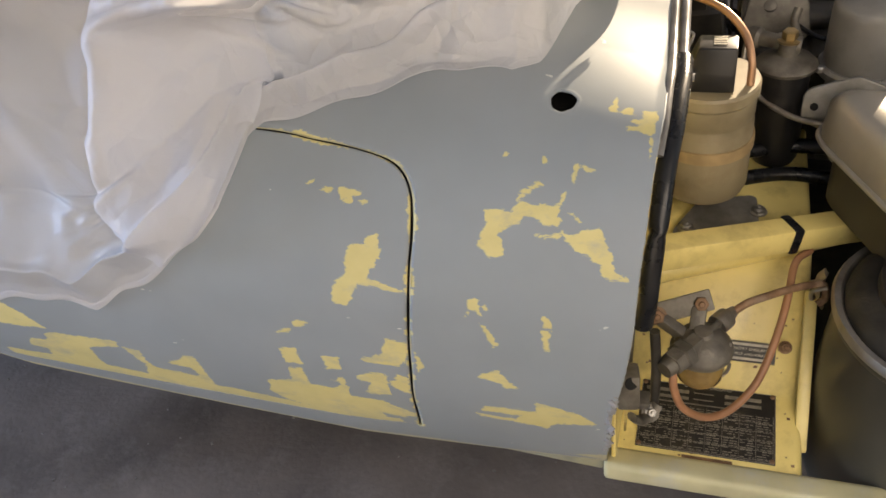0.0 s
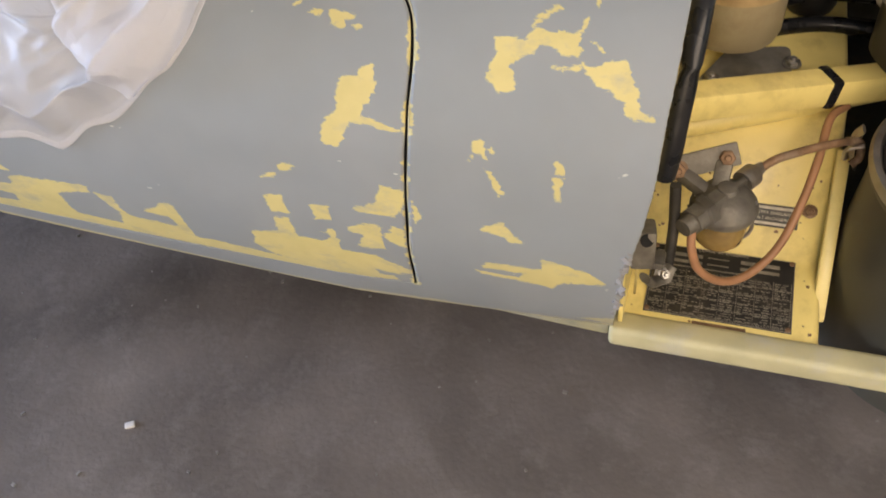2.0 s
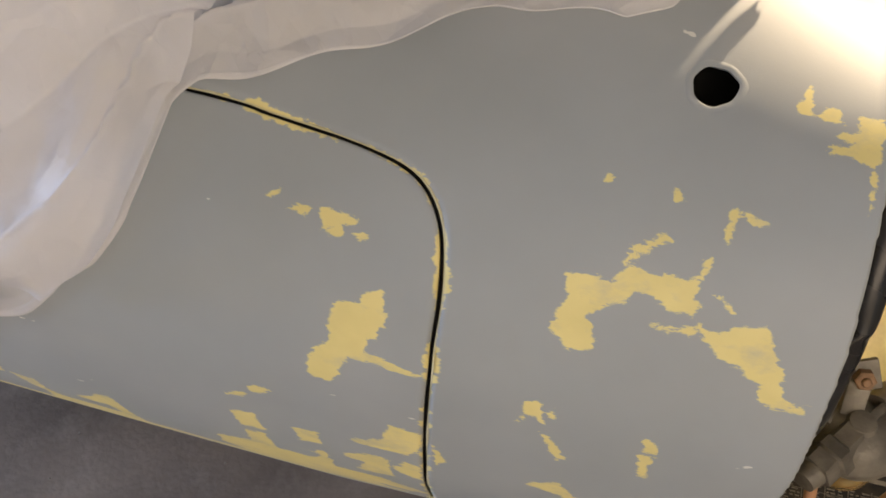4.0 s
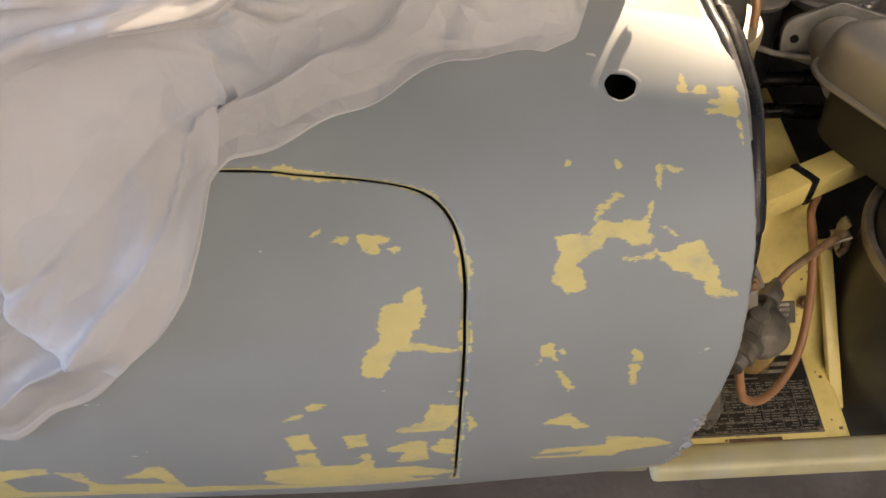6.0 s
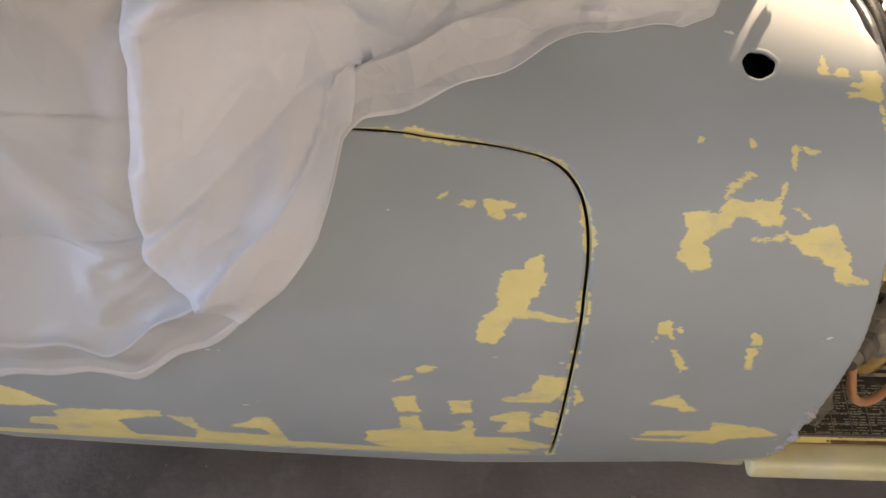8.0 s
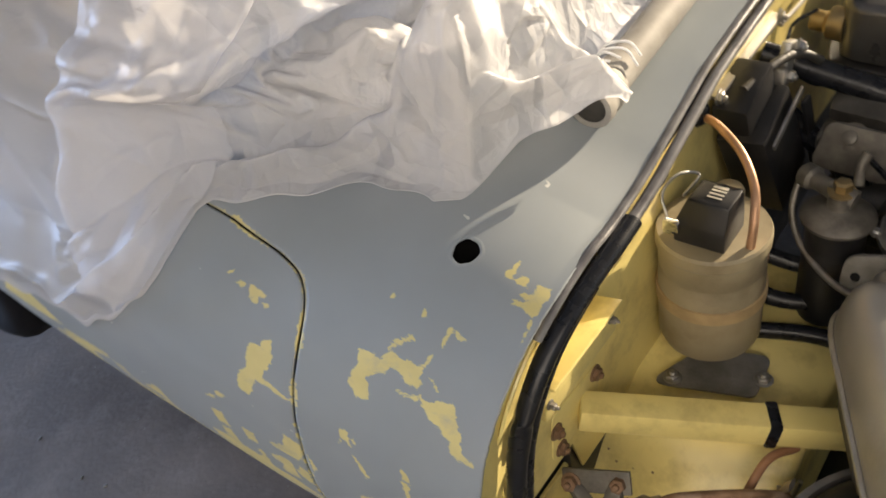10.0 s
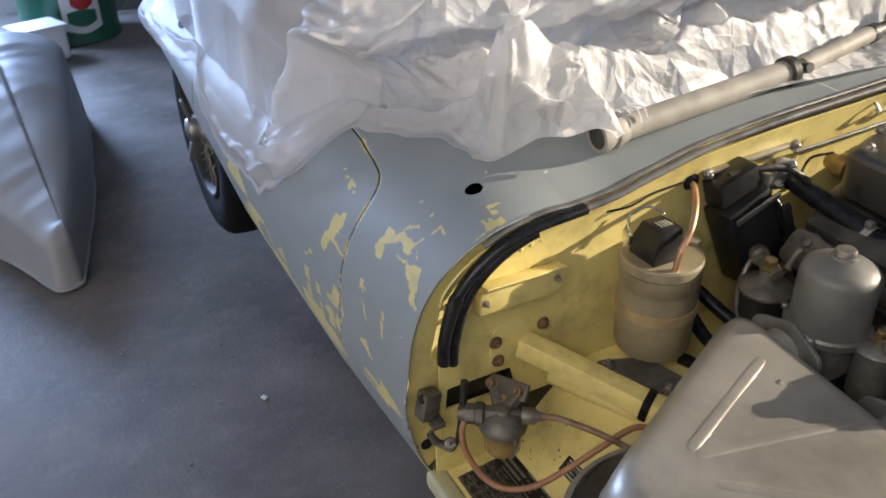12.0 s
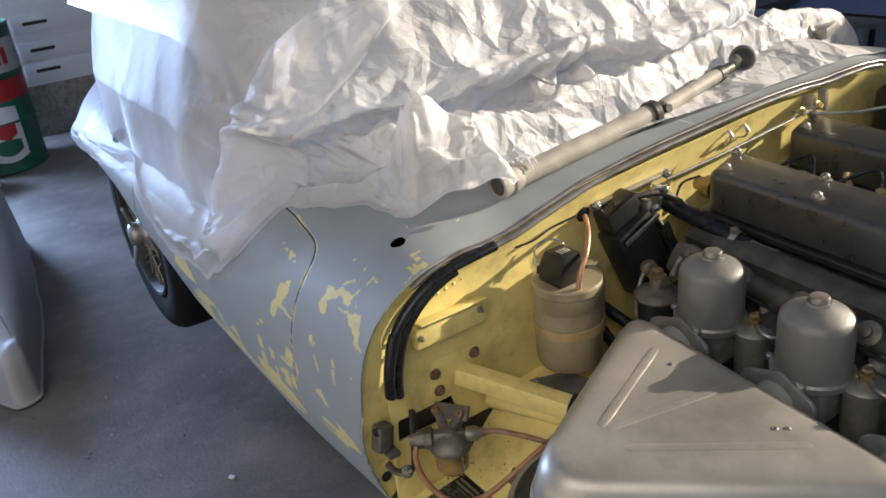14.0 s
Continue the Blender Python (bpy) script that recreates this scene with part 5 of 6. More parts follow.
words("COVENTRY ENGLAND", 0.0058, sm @ Matrix.Translation((0, 0.0035, 0.0009)), M_PRINT, small)
words("SEAT BELT ANCHORAGE", 0.0050, sm @ Matrix.Translation((0, -0.0035, 0.0009)), M_PRINT, small)
bars = Form()
for v, w in ((0.0098, 0.058), (-0.0096, 0.05)):
    bars.add(box(w, 0.0034, 0.0004, 0), sm @ Matrix.Translation((0, v, 0.0008)))
part("print", bars, M_PRINT, small)
words("COVENTRY ENGLAND", 0.006, base @ Matrix.Translation((0.0, 0.0495, 0.0004)), M_PRINT, big)
bolts(car, [(0.440, 0.232, 0.503)], (0, -0.7, 0.7), 0.006, M_RUST)

# bonnet catch and its lever on the flange
catch = part("bonnet_catch", Form().add(box(0.026, 0.030, 0.048, 0.005), Matrix.Translation((0.256, 0.040, 0.612)) @ pose(0, 0, 0, -12, 0, 10)).add(box(0.030, 0.022, 0.010, 0.003), Matrix.Translation((0.266, 0.047, 0.583))), M_GRIME, car)
# the catch's hole is a disc coloured like the shade inside it
part("catch_hole", Form().add(lathe([(0.0075, 0), (0.0075, 0.002)], 18), aim((0.2605, 0.030, 0.630), (0.5, -0.75, 0.45))), M_DARK, catch)
lever = part("catch_lever", Form().add(sweep([(0.262, 0.038, 0.560), (0.270, 0.046, 0.545), (0.280, 0.060, 0.540), (0.288, 0.072, 0.548)], 0.008, 10, 6, 0.6)).add(lathe([(0.011, -0.004), (0.012, 0), (0.011, 0.004)], 20), aim((0.280, 0.064, 0.540), (0.3, -0.6, 0.7))), M_GRIME, car)
bolts(lever, [(0.2815, 0.0615, 0.5435)], (0.3, -0.6, 0.7), 0.005, M_STEEL)
part("catch_rod", sweep([(0.284, 0.078, 0.545), (0.284, 0.084, 0.60), (0.280, 0.090, 0.655)], 0.006, 10, 4), M_OILY, car)

# fuel filter: bracket, head, glass bowl, unions, hose and pipe
ff = part("fuel_filter", Form().add(lathe([(0.031, -0.014), (0.0355, -0.013), (0.037, -0.007), (0.0355, -0.002), (0.032, 0.002), (0.028, 0.009), (0.020, 0.014), (0.012, 0.016), (0.010, 0.021), (0.004, 0.022)], 36), Matrix.Translation((0.333, 0.126, 0.606)))
          .add(beam((0.325, 0.132, 0.612), (0.327, 0.156, 0.637), 0.018, 0.014, 0.004)).add(beam((0.316, 0.128, 0.610), (0.282, 0.140, 0.627), 0.016, 0.014, 0.004)).add(box(0.05, 0.008, 0.012, 0.003), Matrix.Translation((0.345, 0.140, 0.618)) @ pose(0, 0, 0, 0, 0, 55)), M_GRIME, car, "grimy cast fuel filter with a sediment bowl")
part("bowl", Form().add(lathe([(0.012, -0.062), (0.022, -0.060), (0.0275, -0.052), (0.029, -0.035), (0.029, -0.014)], 32), Matrix.Translation((0.333, 0.126, 0.606))), M_AMBER, ff, "amber glass sediment bowl")
bail = Form().add(sweep([(0.3335 - 0.031, 0.126, 0.61), (0.3335 - 0.031, 0.126, 0.56), (0.3335, 0.126, 0.538), (0.3335 + 0.031, 0.126, 0.56), (0.3335 + 0.031, 0.126, 0.61)], 0.0022, 8, 6))
part("bail_wire", bail, M_STEEL, ff)
L, Rr = Vector((0.303, 0.084, 0.612)), Vector((0.361, 0.167, 0.616))
u = (Rr - L).normalized()
part("inlet_union", Form().add(lathe([(0.016, 0), (0.016, 0.014), (0.019, 0.016), (0.019, 0.026), (0.014, 0.030), (0.014, 0.05)], 6), aim(L - u * 0.004, u)).add(lathe([(0.010, -0.012), (0.012, 0.0), (0.012, 0.003)], 20), aim(L - u * 0.004, u)), M_GRIME, ff)
part("outlet_union", Form().add(lathe([(0.013, -0.022), (0.013, -0.004), (0.008, 0.002), (0.006, 0.012)], 12), aim(Rr, u)), M_DULL, ff)
brk = part("filter_bracket", beam((0.268, 0.1415, 0.6265), (0.340, 0.163, 0.6445), 0.026, 0.006, 0.002, (0, -0.75, 0.5)), M_GRIME, ff)
bolts(brk, [(0.328, 0.158, 0.641), (0.279, 0.140, 0.630)], (0.1, -0.75, 0.5), 0.0078, M_RUST, h=0.009)
part("fuel_hose", sweep([(0.303, 0.080, 0.606), (0.306, 0.071, 0.582), (0.318, 0.074, 0.545), (0.345, 0.090, 0.513), (0.374, 0.112, 0.507), (0.402, 0.145, 0.524), (0.420, 0.188, 0.555), (0.432, 0.235, 0.585), (0.440, 0.285, 0.606), (0.46, 0.32, 0.60)], 0.0049, 12, 8), M_HOSE, car, "amber translucent fuel hose in a loop")
part("fuel_pipe", sweep([Rr, Rr + u * 0.02 + Vector((0.006, 0, 0.004)), (0.395, 0.195, 0.622), (0.430, 0.222, 0.617), (0.462, 0.248, 0.606), (0.474, 0.256, 0.598), (0.478, 0.255, 0.578), (0.470, 0.25, 0.570)], 0.0048, 10, 8), M_RUST, car, "rusty steel fuel pipe")

spots = Form()
random.seed(31)
for i in range(70):
    u, v = random.uniform(0.245, 0.455), random.uniform(0.0, 1.0)
    y, z = (0.080 + 0.10 * v, 0.4405 + 0.011 * v) if random.random() < 0.5 else (0.192 + 0.07 * v, 0.456 + 0.074 * v)
    r = random.choice((0.0008, 0.001, 0.0014, 0.002))
    spots.add(box(r * 2, r * 1.6, r * 0.5, 0), Matrix.Translation((u, y, z + 0.0002)) @ pose(0, 0, 0, 6 if y < 0.185 else 46, 0, 0))
tagged(part("paint_chips", spots, M_RUST, car), kind="stuff")

# ---- brake fluid reservoir ----
RC = (0.322, 0.402)
TC = (0.315, 0.414)
res = part("fluid_reservoir", Form().add(lathe([(0.044, 0.631), (0.056, 0.634), (0.060, 0.645), (0.0605, 0.700), (0.0605, 0.742), (0.0585, 0.747), (0.0585, 0.752), (0.0605, 0.757), (0.0605, 0.780), (0.0635, 0.784), (0.0635, 0.797), (0.0615, 0.801)], 64), Matrix.Translation((*TC, 0))), M_BOTTLE, car, "aged cream plastic brake fluid reservoir", 24)
part("filler_neck", Form().add(lathe([(0.024, 0.66), (0.027, 0.67), (0.027, 0.772), (0.022, 0.780), (0.0185, 0.783), (0.0185, 0.802), (0.0165, 0.806)], 32), Matrix.Translation((0.306, 0.476, 0))), M_BOTTLE, res)
part("clamp_band", Form().add(lathe([(0.0610, 0.703), (0.0632, 0.7035), (0.0636, 0.712), (0.0632, 0.7205), (0.0610, 0.721)], 64, False), Matrix.Translation((*TC, 0))), M_STRAPM, res, "rusty clamp band")
worn = Form()
for r, (z, a0, k) in enumerate(((0.772, 8, 6), (0.764, 10, 7))):
    for i in range(k):
        a = radians(a0 + i * 7)
        worn.add(box(0.0006, 0.005, 0.0055, 0), Matrix.Translation((TC[0] + 0.0607 * math.cos(a), TC[1] + 0.0607 * math.sin(a), z)) @ pose(0, 0, 0, 0, 0, math.degrees(a)))
tagged(part("faded_print", worn, M_RUST, res), kind="stuff")
lid = Form()
top = [(-0.012, -0.016), (0.016, -0.016), (0.016, 0.016), (-0.012, 0.016)]
for w, z, dx in ((1.0, 0.801, 0), (1.0, 0.826, 0), (0.72, 0.858, 0.004)):
    for a, b in ((-0.029, -0.027), (0.029, -0.027), (0.029, 0.027), (-0.029, 0.027)):
        lid.v.append(Vector((RC[0] - 0.006 + a * (w if a < 0 else min(1, w + 0.15)) + dx, RC[1] - 0.003 + b * w, z)))
lid.f = [(3, 2, 1, 0), (8, 9, 10, 11)] + [(k * 4 + i, k * 4 + (i + 1) % 4, k * 4 + 4 + (i + 1) % 4, k * 4 + 4 + i) for k in (0, 1) for i in range(4)]
bm = bmesh.new()
vs = [bm.verts.new(p) for p in lid.v]
for f in lid.f:
    bm.faces.new([vs[i] for i in f])
bmesh.ops.bevel(bm, geom=bm.edges[:], offset=0.0025, segments=2, profile=0.5, affect="EDGES")
lid_ob = part("lid", from_bm(bm), M_BLACK, res, "black moulded lid")
mk = Form()
for i, (v, w) in enumerate(((0.010, 0.004), (0.004, 0.0025), (-0.002, 0.0025), (-0.008, 0.002))):
    mk.add(box(0.016, w, 0.0008, 0), Matrix.Translation((RC[0] + 0.002, RC[1] - 0.003 + v, 0.8592)))
part("marking", mk, M_PRINT, lid_ob)
part("wire_clip", sweep([(0.278, 0.375, 0.83), (0.268, 0.385, 0.852), (0.275, 0.41, 0.862), (0.29, 0.43, 0.852), (0.283, 0.405, 0.838)], 0.002, 8, 8), M_STEEL, res)
part("terminal", Form().add(box(0.018, 0.008, 0.012, 0.001), Matrix.Translation((0.288, 0.366, 0.828))).add(box(0.012, 0.01, 0.004, 0.001), Matrix.Translation((0.283, 0.372, 0.815))), M_CHROME, res)
part("copper_pipe", sweep([(0.256, 0.512, 0.870), (0.284, 0.492, 0.876), (0.325, 0.458, 0.872), (0.352, 0.428, 0.855), (0.363, 0.403, 0.830), (0.364, 0.396, 0.800)], 0.0050, 10, 8), M_COPPER, car, "bright copper brake pipe")
part("grommet", Form().add(lathe([(0.014, 0), (0.015, 0.004), (0.010, 0.009), (0.006, 0.010)], 20), aim((0.253, 0.511, 0.872), (1, 0, -0.2))), M_RUBBER, car)
part("harness", sweep([(0.258, 0.345, 0.862), (0.270, 0.38, 0.868), (0.262, 0.43, 0.874), (0.258, 0.49, 0.876)], 0.0018, 8, 6), M_RUBBER, car)

# ---- black guard, throttle linkage, heater hose, clips on the bulkhead ----
guard = part("heat_guard", Form().add(box(0.060, 0.090, 0.150, 0.006), Matrix.Translation((0.298, 0.605, 0.775)) @ pose(0, 0, 0, 22, -6, 0)).add(box(0.045, 0.080, 0.05, 0.006), Matrix.Translation((0.280, 0.575, 0.862)) @ pose(0, 0, 0, 20)), M_BLACK, car, "black enamelled guard with a folded edge")
part("fold", Form().add(box(0.004, 0.090, 0.010, 0.0015), Matrix.Translation((0.330, 0.588, 0.838)) @ pose(0, 0, 0, 22)), M_STEEL, guard)
part("side_arm", beam((0.33, 0.648, 0.83), (0.34, 0.695, 0.70), 0.006, 0.016), M_BLACK, guard)
link = part("throttle_linkage", beam((0.262, 0.53, 0.884), (0.262, 0.725, 0.894), 0.014, 0.006, 0.002), M_STEEL, car)
part("rod", sweep([(0.285, 0.56, 0.882), (0.300, 0.62, 0.888), (0.312, 0.66, 0.882), (0.33, 0.69, 0.86)], 0.006, 10, 6), M_OILY, link)
part("lever_arm", Form().add(box(0.012, 0.03, 0.05, 0.003), Matrix.Translation((0.30, 0.655, 0.872)) @ pose(0, 0, 0, -20)).add(box(0.035, 0.012, 0.03, 0.003), Matrix.Translation((0.292, 0.63, 0.862))), M_STEEL, link)
bolts(link, [(0.265, 0.535, 0.884), (0.265, 0.72, 0.894), (0.31, 0.665, 0.888), (0.308, 0.645, 0.858)], r=0.007, mat=M_STEEL)
# near-black bar on the bulkhead, coloured as the shade in a slot
part("slot", Form().add(box(0.006, 0.135, 0.022, 0.002), Matrix.Translation((0.2525, 0.635, 0.904)) @ pose(0, 0, 0, 2)), M_DARK, car)
part("heater_hose", sweep([(0.258, 0.690, 0.856), (0.30, 0.695, 0.846), (0.38, 0.698, 0.830), (0.45, 0.700, 0.815), (0.475, 0.702, 0.810)], 0.0165, 16, 6), M_RUBBER, car, "black rubber heater hose")
part("hose_clamp", Form().add(lathe([(0.0185, -0.006), (0.0185, 0.006)], 24, False), aim((0.447, 0.700, 0.8155), (1, 0, -0.2))).add(box(0.012, 0.012, 0.012, 0.002), Matrix.Translation((0.447, 0.695, 0.836))), M_STEEL, car)
part("hose_stub", sweep([(0.47, 0.702, 0.811), (0.495, 0.703, 0.806), (0.52, 0.715, 0.800)], 0.0145, 14, 4), M_CAST, car)
part("second_hose", sweep([(0.256, 0.70, 0.79), (0.30, 0.69, 0.77), (0.36, 0.66, 0.75), (0.42, 0.62, 0.74)], 0.015, 14, 6), M_RUBBER, car)
clip = part("cable_clip", Form().add(box(0.004, 0.12, 0.024, 0.002), Matrix.Translation((0.253, 0.925, 0.922)) @ pose(0, 0, 0, 8)), M_CAST, car)
for y in (0.90, 0.95):
    part("tab", sweep([(0.255, y, 0.905), (0.270, y, 0.910), (0.272, y + 0.002, 0.925), (0.256, y + 0.004, 0.936)], 0.005, 8, 6, 0.4), M_STEEL, clip)
part("throttle_rod", sweep([(0.268, 0.72, 0.882), (0.28, 0.85, 0.895), (0.29, 1.05, 0.915), (0.29, 1.11, 0.92)], 0.003, 8, 2), M_STEEL, car)
hinge = part("linkage_bracket", Form().add(box(0.03, 0.012, 0.04, 0.002), Matrix.Translation((0.275, 1.15, 0.93))).add(box(0.03, 0.06, 0.006, 0.002), Matrix.Translation((0.285, 1.13, 0.925))).add(box(0.02, 0.01, 0.045, 0.002), Matrix.Translation((0.29, 1.18, 0.935))), M_STEEL, car)
bolts(hinge, [(0.29, 1.11, 0.925), (0.30, 1.15, 0.93)], (1, 0, 0.4), 0.007, M_BRASS)
part("far_pipe", sweep([(0.30, 1.13, 0.918), (0.36, 1.20, 0.915), (0.40, 1.30, 0.92), (0.38, 1.38, 0.93)], 0.0035, 8, 6), M_STEEL, car)
part("washer_bag", Form().add(box(0.12, 0.22, 0.22, 0.03, 3), Matrix.Translation((0.36, 1.46, 0.82))), M_BLACK, car)
part("rib", sweep([(0.252, 0.735, 0.80), (0.252, 0.742, 0.86), (0.252, 0.765, 0.895), (0.252, 0.80, 0.905)], 0.005, 8, 6), M_YELLOW, car)
part("bulkhead_pressing", Form().add(lathe([(0.07, 0), (0.064, 0.0018), (0.055, 0.0024), (0.045, 0.0024)], 36), aim((0.2500, 0.335, 0.74), (1, 0, 0))), M_YELLOW, car)

# ---- the engine ----
EN = Matrix.Translation((0.38, 0.76, 0)) @ pose(0, 0, 0, 0, 0, -4.5)
eng = part("engine_block", Form().add(box(0.95, 0.34, 0.34, 0.02), EN @ Matrix.Translation((0.44, 0.16, 0.62))).add(box(0.93, 0.05, 0.10, 0.02), EN @ Matrix.Translation((0.44, -0.055, 0.775)) @ pose(0, 0, 0, 25)), M_BLOCK, car, "dark oily twin-cam engine")


def cam_cover(y0, x0, parent):
    pts = rounded([(x0 + 0.02, -0.062), (0.90, -0.062), (0.90, 0.062), (x0 - 0.03, 0.062)], [0.03, 0.03, 0.03, 0.03])
    c = part("cam_cover", Form().add(outline_plate(pts, 0.075, 0.012), EN @ Matrix.Translation((0, y0, 0.828))), M_COVER, parent, "dull polished alloy cam cover")
    lip = rounded([(x0 + 0.01, -0.074), (0.92, -0.074), (0.92, 0.074), (x0 - 0.042, 0.074)], 0.03)
    part("cover_flange", Form().add(outline_plate(lip, 0.012, 0.003), EN @ Matrix.Translation((0, y0, 0.812))), M_BLACK, c)
    nut = lathe([(0.012, 0), (0.0125, 0.002), (0.0085, 0.003), (0.0085, 0.008), (0.0065, 0.011), (0.003, 0.013), (0.0005, 0.0133)], 20).mesh("dome_nut")
    nut.materials.append(M_DULL)
    for x in (x0 + 0.035, x0 + 0.235, x0 + 0.435, x0 + 0.635):
        for v in (-0.030, 0.048):
            o = new("dome_nut", nut)
            o.parent = c
            o.matrix_basis = EN @ Matrix.Translation((x + (-0.045 if v > 0 else 0), y0 + v, 0.902))
    return c


cam_cover(0.055, -0.065, eng)
cam_cover(0.345, -0.12, eng)
part("head_valley", Form().add(box(0.85, 0.22, 0.05, 0.01), EN @ Matrix.Translation((0.42, 0.19, 0.80))), M_OILY, eng)
plug = Form().add(lathe([(0.016, 0), (0.016, 0.01), (0.012, 0.012), (0.012, 0.035), (0.009, 0.04), (0.009, 0.055)], 12)).mesh("spark_plug")
plug.materials.append(M_BRASS)
for i, (x, y, zz) in enumerate(((0.03, 0.165, 10), (0.10, 0.20, -20), (0.18, 0.185, 12), (0.32, 0.185, -8), (0.44, 0.18, 10))):
    o = new("spark_plug", plug)
    o.parent = eng
    o.matrix_basis = EN @ Matrix.Translation((x, y, 0.825)) @ pose(0, 0, 0, zz, zz * 0.6)
for x, y in ((0.05, 0.17), (0.18, 0.185), (0.32, 0.185)):
    part("plug_lead", sweep([EN @ Vector((x, y, 0.87)), EN @ Vector((x - 0.03, y + 0.03, 0.895)), EN @ Vector((x - 0.08, y + 0.01, 0.87)), EN @ Vector((x - 0.12, y - 0.02, 0.83))], 0.004, 8, 6), M_RUBBER, eng)
part("cam_end_fitting", Form().add(lathe([(0.022, 0), (0.022, 0.02), (0.014, 0.026), (0.014, 0.045)], 20), EN @ Matrix.Translation((-0.05, 0.02, 0.86)) @ pose(0, 0, 0, 0, -90)), M_BRASS, eng)
part("loop_wire", sweep([EN @ Vector(p) for p in ((-0.09, 0.02, 0.875), (-0.11, -0.01, 0.86), (-0.10, -0.03, 0.82), (-0.06, -0.035, 0.80), (-0.02, -0.03, 0.82))], 0.0025, 8, 8), M_RUBBER, eng)
studs = []
for i in range(5):
    studs.append(EN @ Vector((0.08 + i * 0.13, -0.078, 0.805)))
bolts(eng, studs, (0, -0.8, 0.5), 0.010, M_OILY)
part("water_rail", sweep([EN @ Vector(p) for p in ((-0.02, -0.098, 0.772), (0.20, -0.100, 0.772), (0.55, -0.100, 0.772), (0.86, -0.100, 0.772))], 0.024, 18, 2, 0.8), M_BLOCK, eng, "grimy cast water rail")
boss = lathe([(0.020, 0), (0.020, 0.010), (0.015, 0.013), (0.009, 0.014), (0.009, 0.020), (0.004, 0.022)], 18).mesh("rail_boss")
boss.materials.append(M_GRIME)
for i in range(7):
    o = new("rail_boss", boss)
    o.parent = eng
    o.matrix_basis = aim(EN @ Vector((0.02 + i * 0.12, -0.108, 0.783)), (-0.1, -0.75, 0.62))
port = lathe([(0.040, 0), (0.040, 0.008), (0.030, 0.012), (0.029, 0.09)], 24).mesh("inlet_port")
port.materials.append(M_BLOCK)
for i in range(6):
    o = new("inlet_port", port)
    o.parent = eng
    o.matrix_basis = aim(EN @ Vector((0.10 + i * 0.12, -0.085, 0.735)), (0.02, -1, -0.12))
for i in range(4):
    x = 0.05 + 0.19 * i
    part("wiring", sweep([EN @ Vector(p) for p in ((x, -0.13, 0.775), (x + 0.05, -0.15, 0.760), (x + 0.11, -0.145, 0.775), (x + 0.19, -0.13, 0.765))], 0.0035, 8, 6), M_RUBBER, eng)
part("rail_flange", Form().add(outline_plate(rounded([(-0.05, -0.03), (0.05, -0.03), (0.04, 0.03), (-0.04, 0.03)], 0.015), 0.010, 0.002), EN @ Matrix.Translation((0.03, -0.118, 0.775)) @ pose(0, 0, 0, 65)), M_GRIME, eng)


def carburettor(x, y, parent, chamber=True):
    z = 0.752
    c = part("carburettor", Form().add(box(0.085, 0.115, 0.06, 0.012), Matrix.Translation((x, y + 0.02, z - 0.045))).add(lathe([(0.060, -0.012), (0.061, -0.002), (0.058, 0.002)], 36), Matrix.Translation((x, y, z))), M_CAST, parent, "twin-bore cast carburettor")
    if chamber:
        part("dashpot", Form().add(lathe([(0.0535, 0.0), (0.054, 0.01), (0.0535, 0.06), (0.053, 0.080), (0.0515, 0.087), (0.048, 0.0915), (0.040, 0.096), (0.026, 0.1035), (0.0185, 0.106), (0.017, 0.110)], 56), Matrix.Translation((x, y, z))), M_CAST_L, c, "grey alloy dashpot")
        part("damper_cap", Form().add(lathe([(0.0125, 0.108), (0.0145, 0.110), (0.0145, 0.116), (0.013, 0.1185), (0.004, 0.119)], 24), Matrix.Translation((x, y, z))), M_DULL, c, "dull metal damper cap")
    scr = lathe([(0.006, 0), (0.006, 0.006), (0.004, 0.008)], 12).mesh("screw")
    scr.materials.append(M_STEEL)
    for a in (20, 110, 200, 290):
        o = new("screw", scr)
        o.parent = c
        o.matrix_basis = Matrix.Translation((x + 0.062 * math.cos(radians(a)), y + 0.062 * math.sin(radians(a)), z - 0.004))
    fl = part("intake_flange", Form().add(outline_plate(rounded([(-0.066, -0.022), (-0.066, 0.022), (0.0, 0.046), (0.066, 0.022), (0.066, -0.022), (0.0, -0.046)], 0.02), 0.007, 0.002), Matrix.Translation((x - 0.012, y - 0.064, z - 0.035)) @ pose(0, 0, 0, 78, 0, -5)), M_CAST, c)
    for u in (-0.05, 0.05):
        o = new("bolt_hole", eye)
        o.parent = fl
        o.matrix_basis = Matrix.Translation((x - 0.012, y - 0.064, z - 0.035)) @ pose(0, 0, 0, 78, 0, -5) @ Matrix.Translation((u, 0, 0.0068)) @ Matrix.Diagonal((1.3, 1.3, 1, 1))
    part("intake_pipe", sweep([(x - 0.012, y - 0.066, z - 0.035), (x - 0.014, y - 0.10, z - 0.040), (x - 0.016, y - 0.15, z - 0.045)], 0.033, 24, 4), M_ALLOY, c)
    fc = part("float_chamber", Form().add(lathe([(0.026, -0.09), (0.028, -0.085), (0.028, -0.02), (0.033, -0.018), (0.034, -0.008), (0.030, -0.003), (0.014, 0.002)], 30), Matrix.Translation((x + 0.070, y + 0.020, z))), M_CAST, c)
    part("banjo", Form().add(lathe([(0.011, 0.0), (0.011, 0.010)], 16)).add(lathe([(0.009, 0.010), (0.009, 0.017), (0.006, 0.020)], 6), None), M_BRASS, fc).matrix_basis = Matrix.Translation((x + 0.070, y + 0.020, z + 0.001))
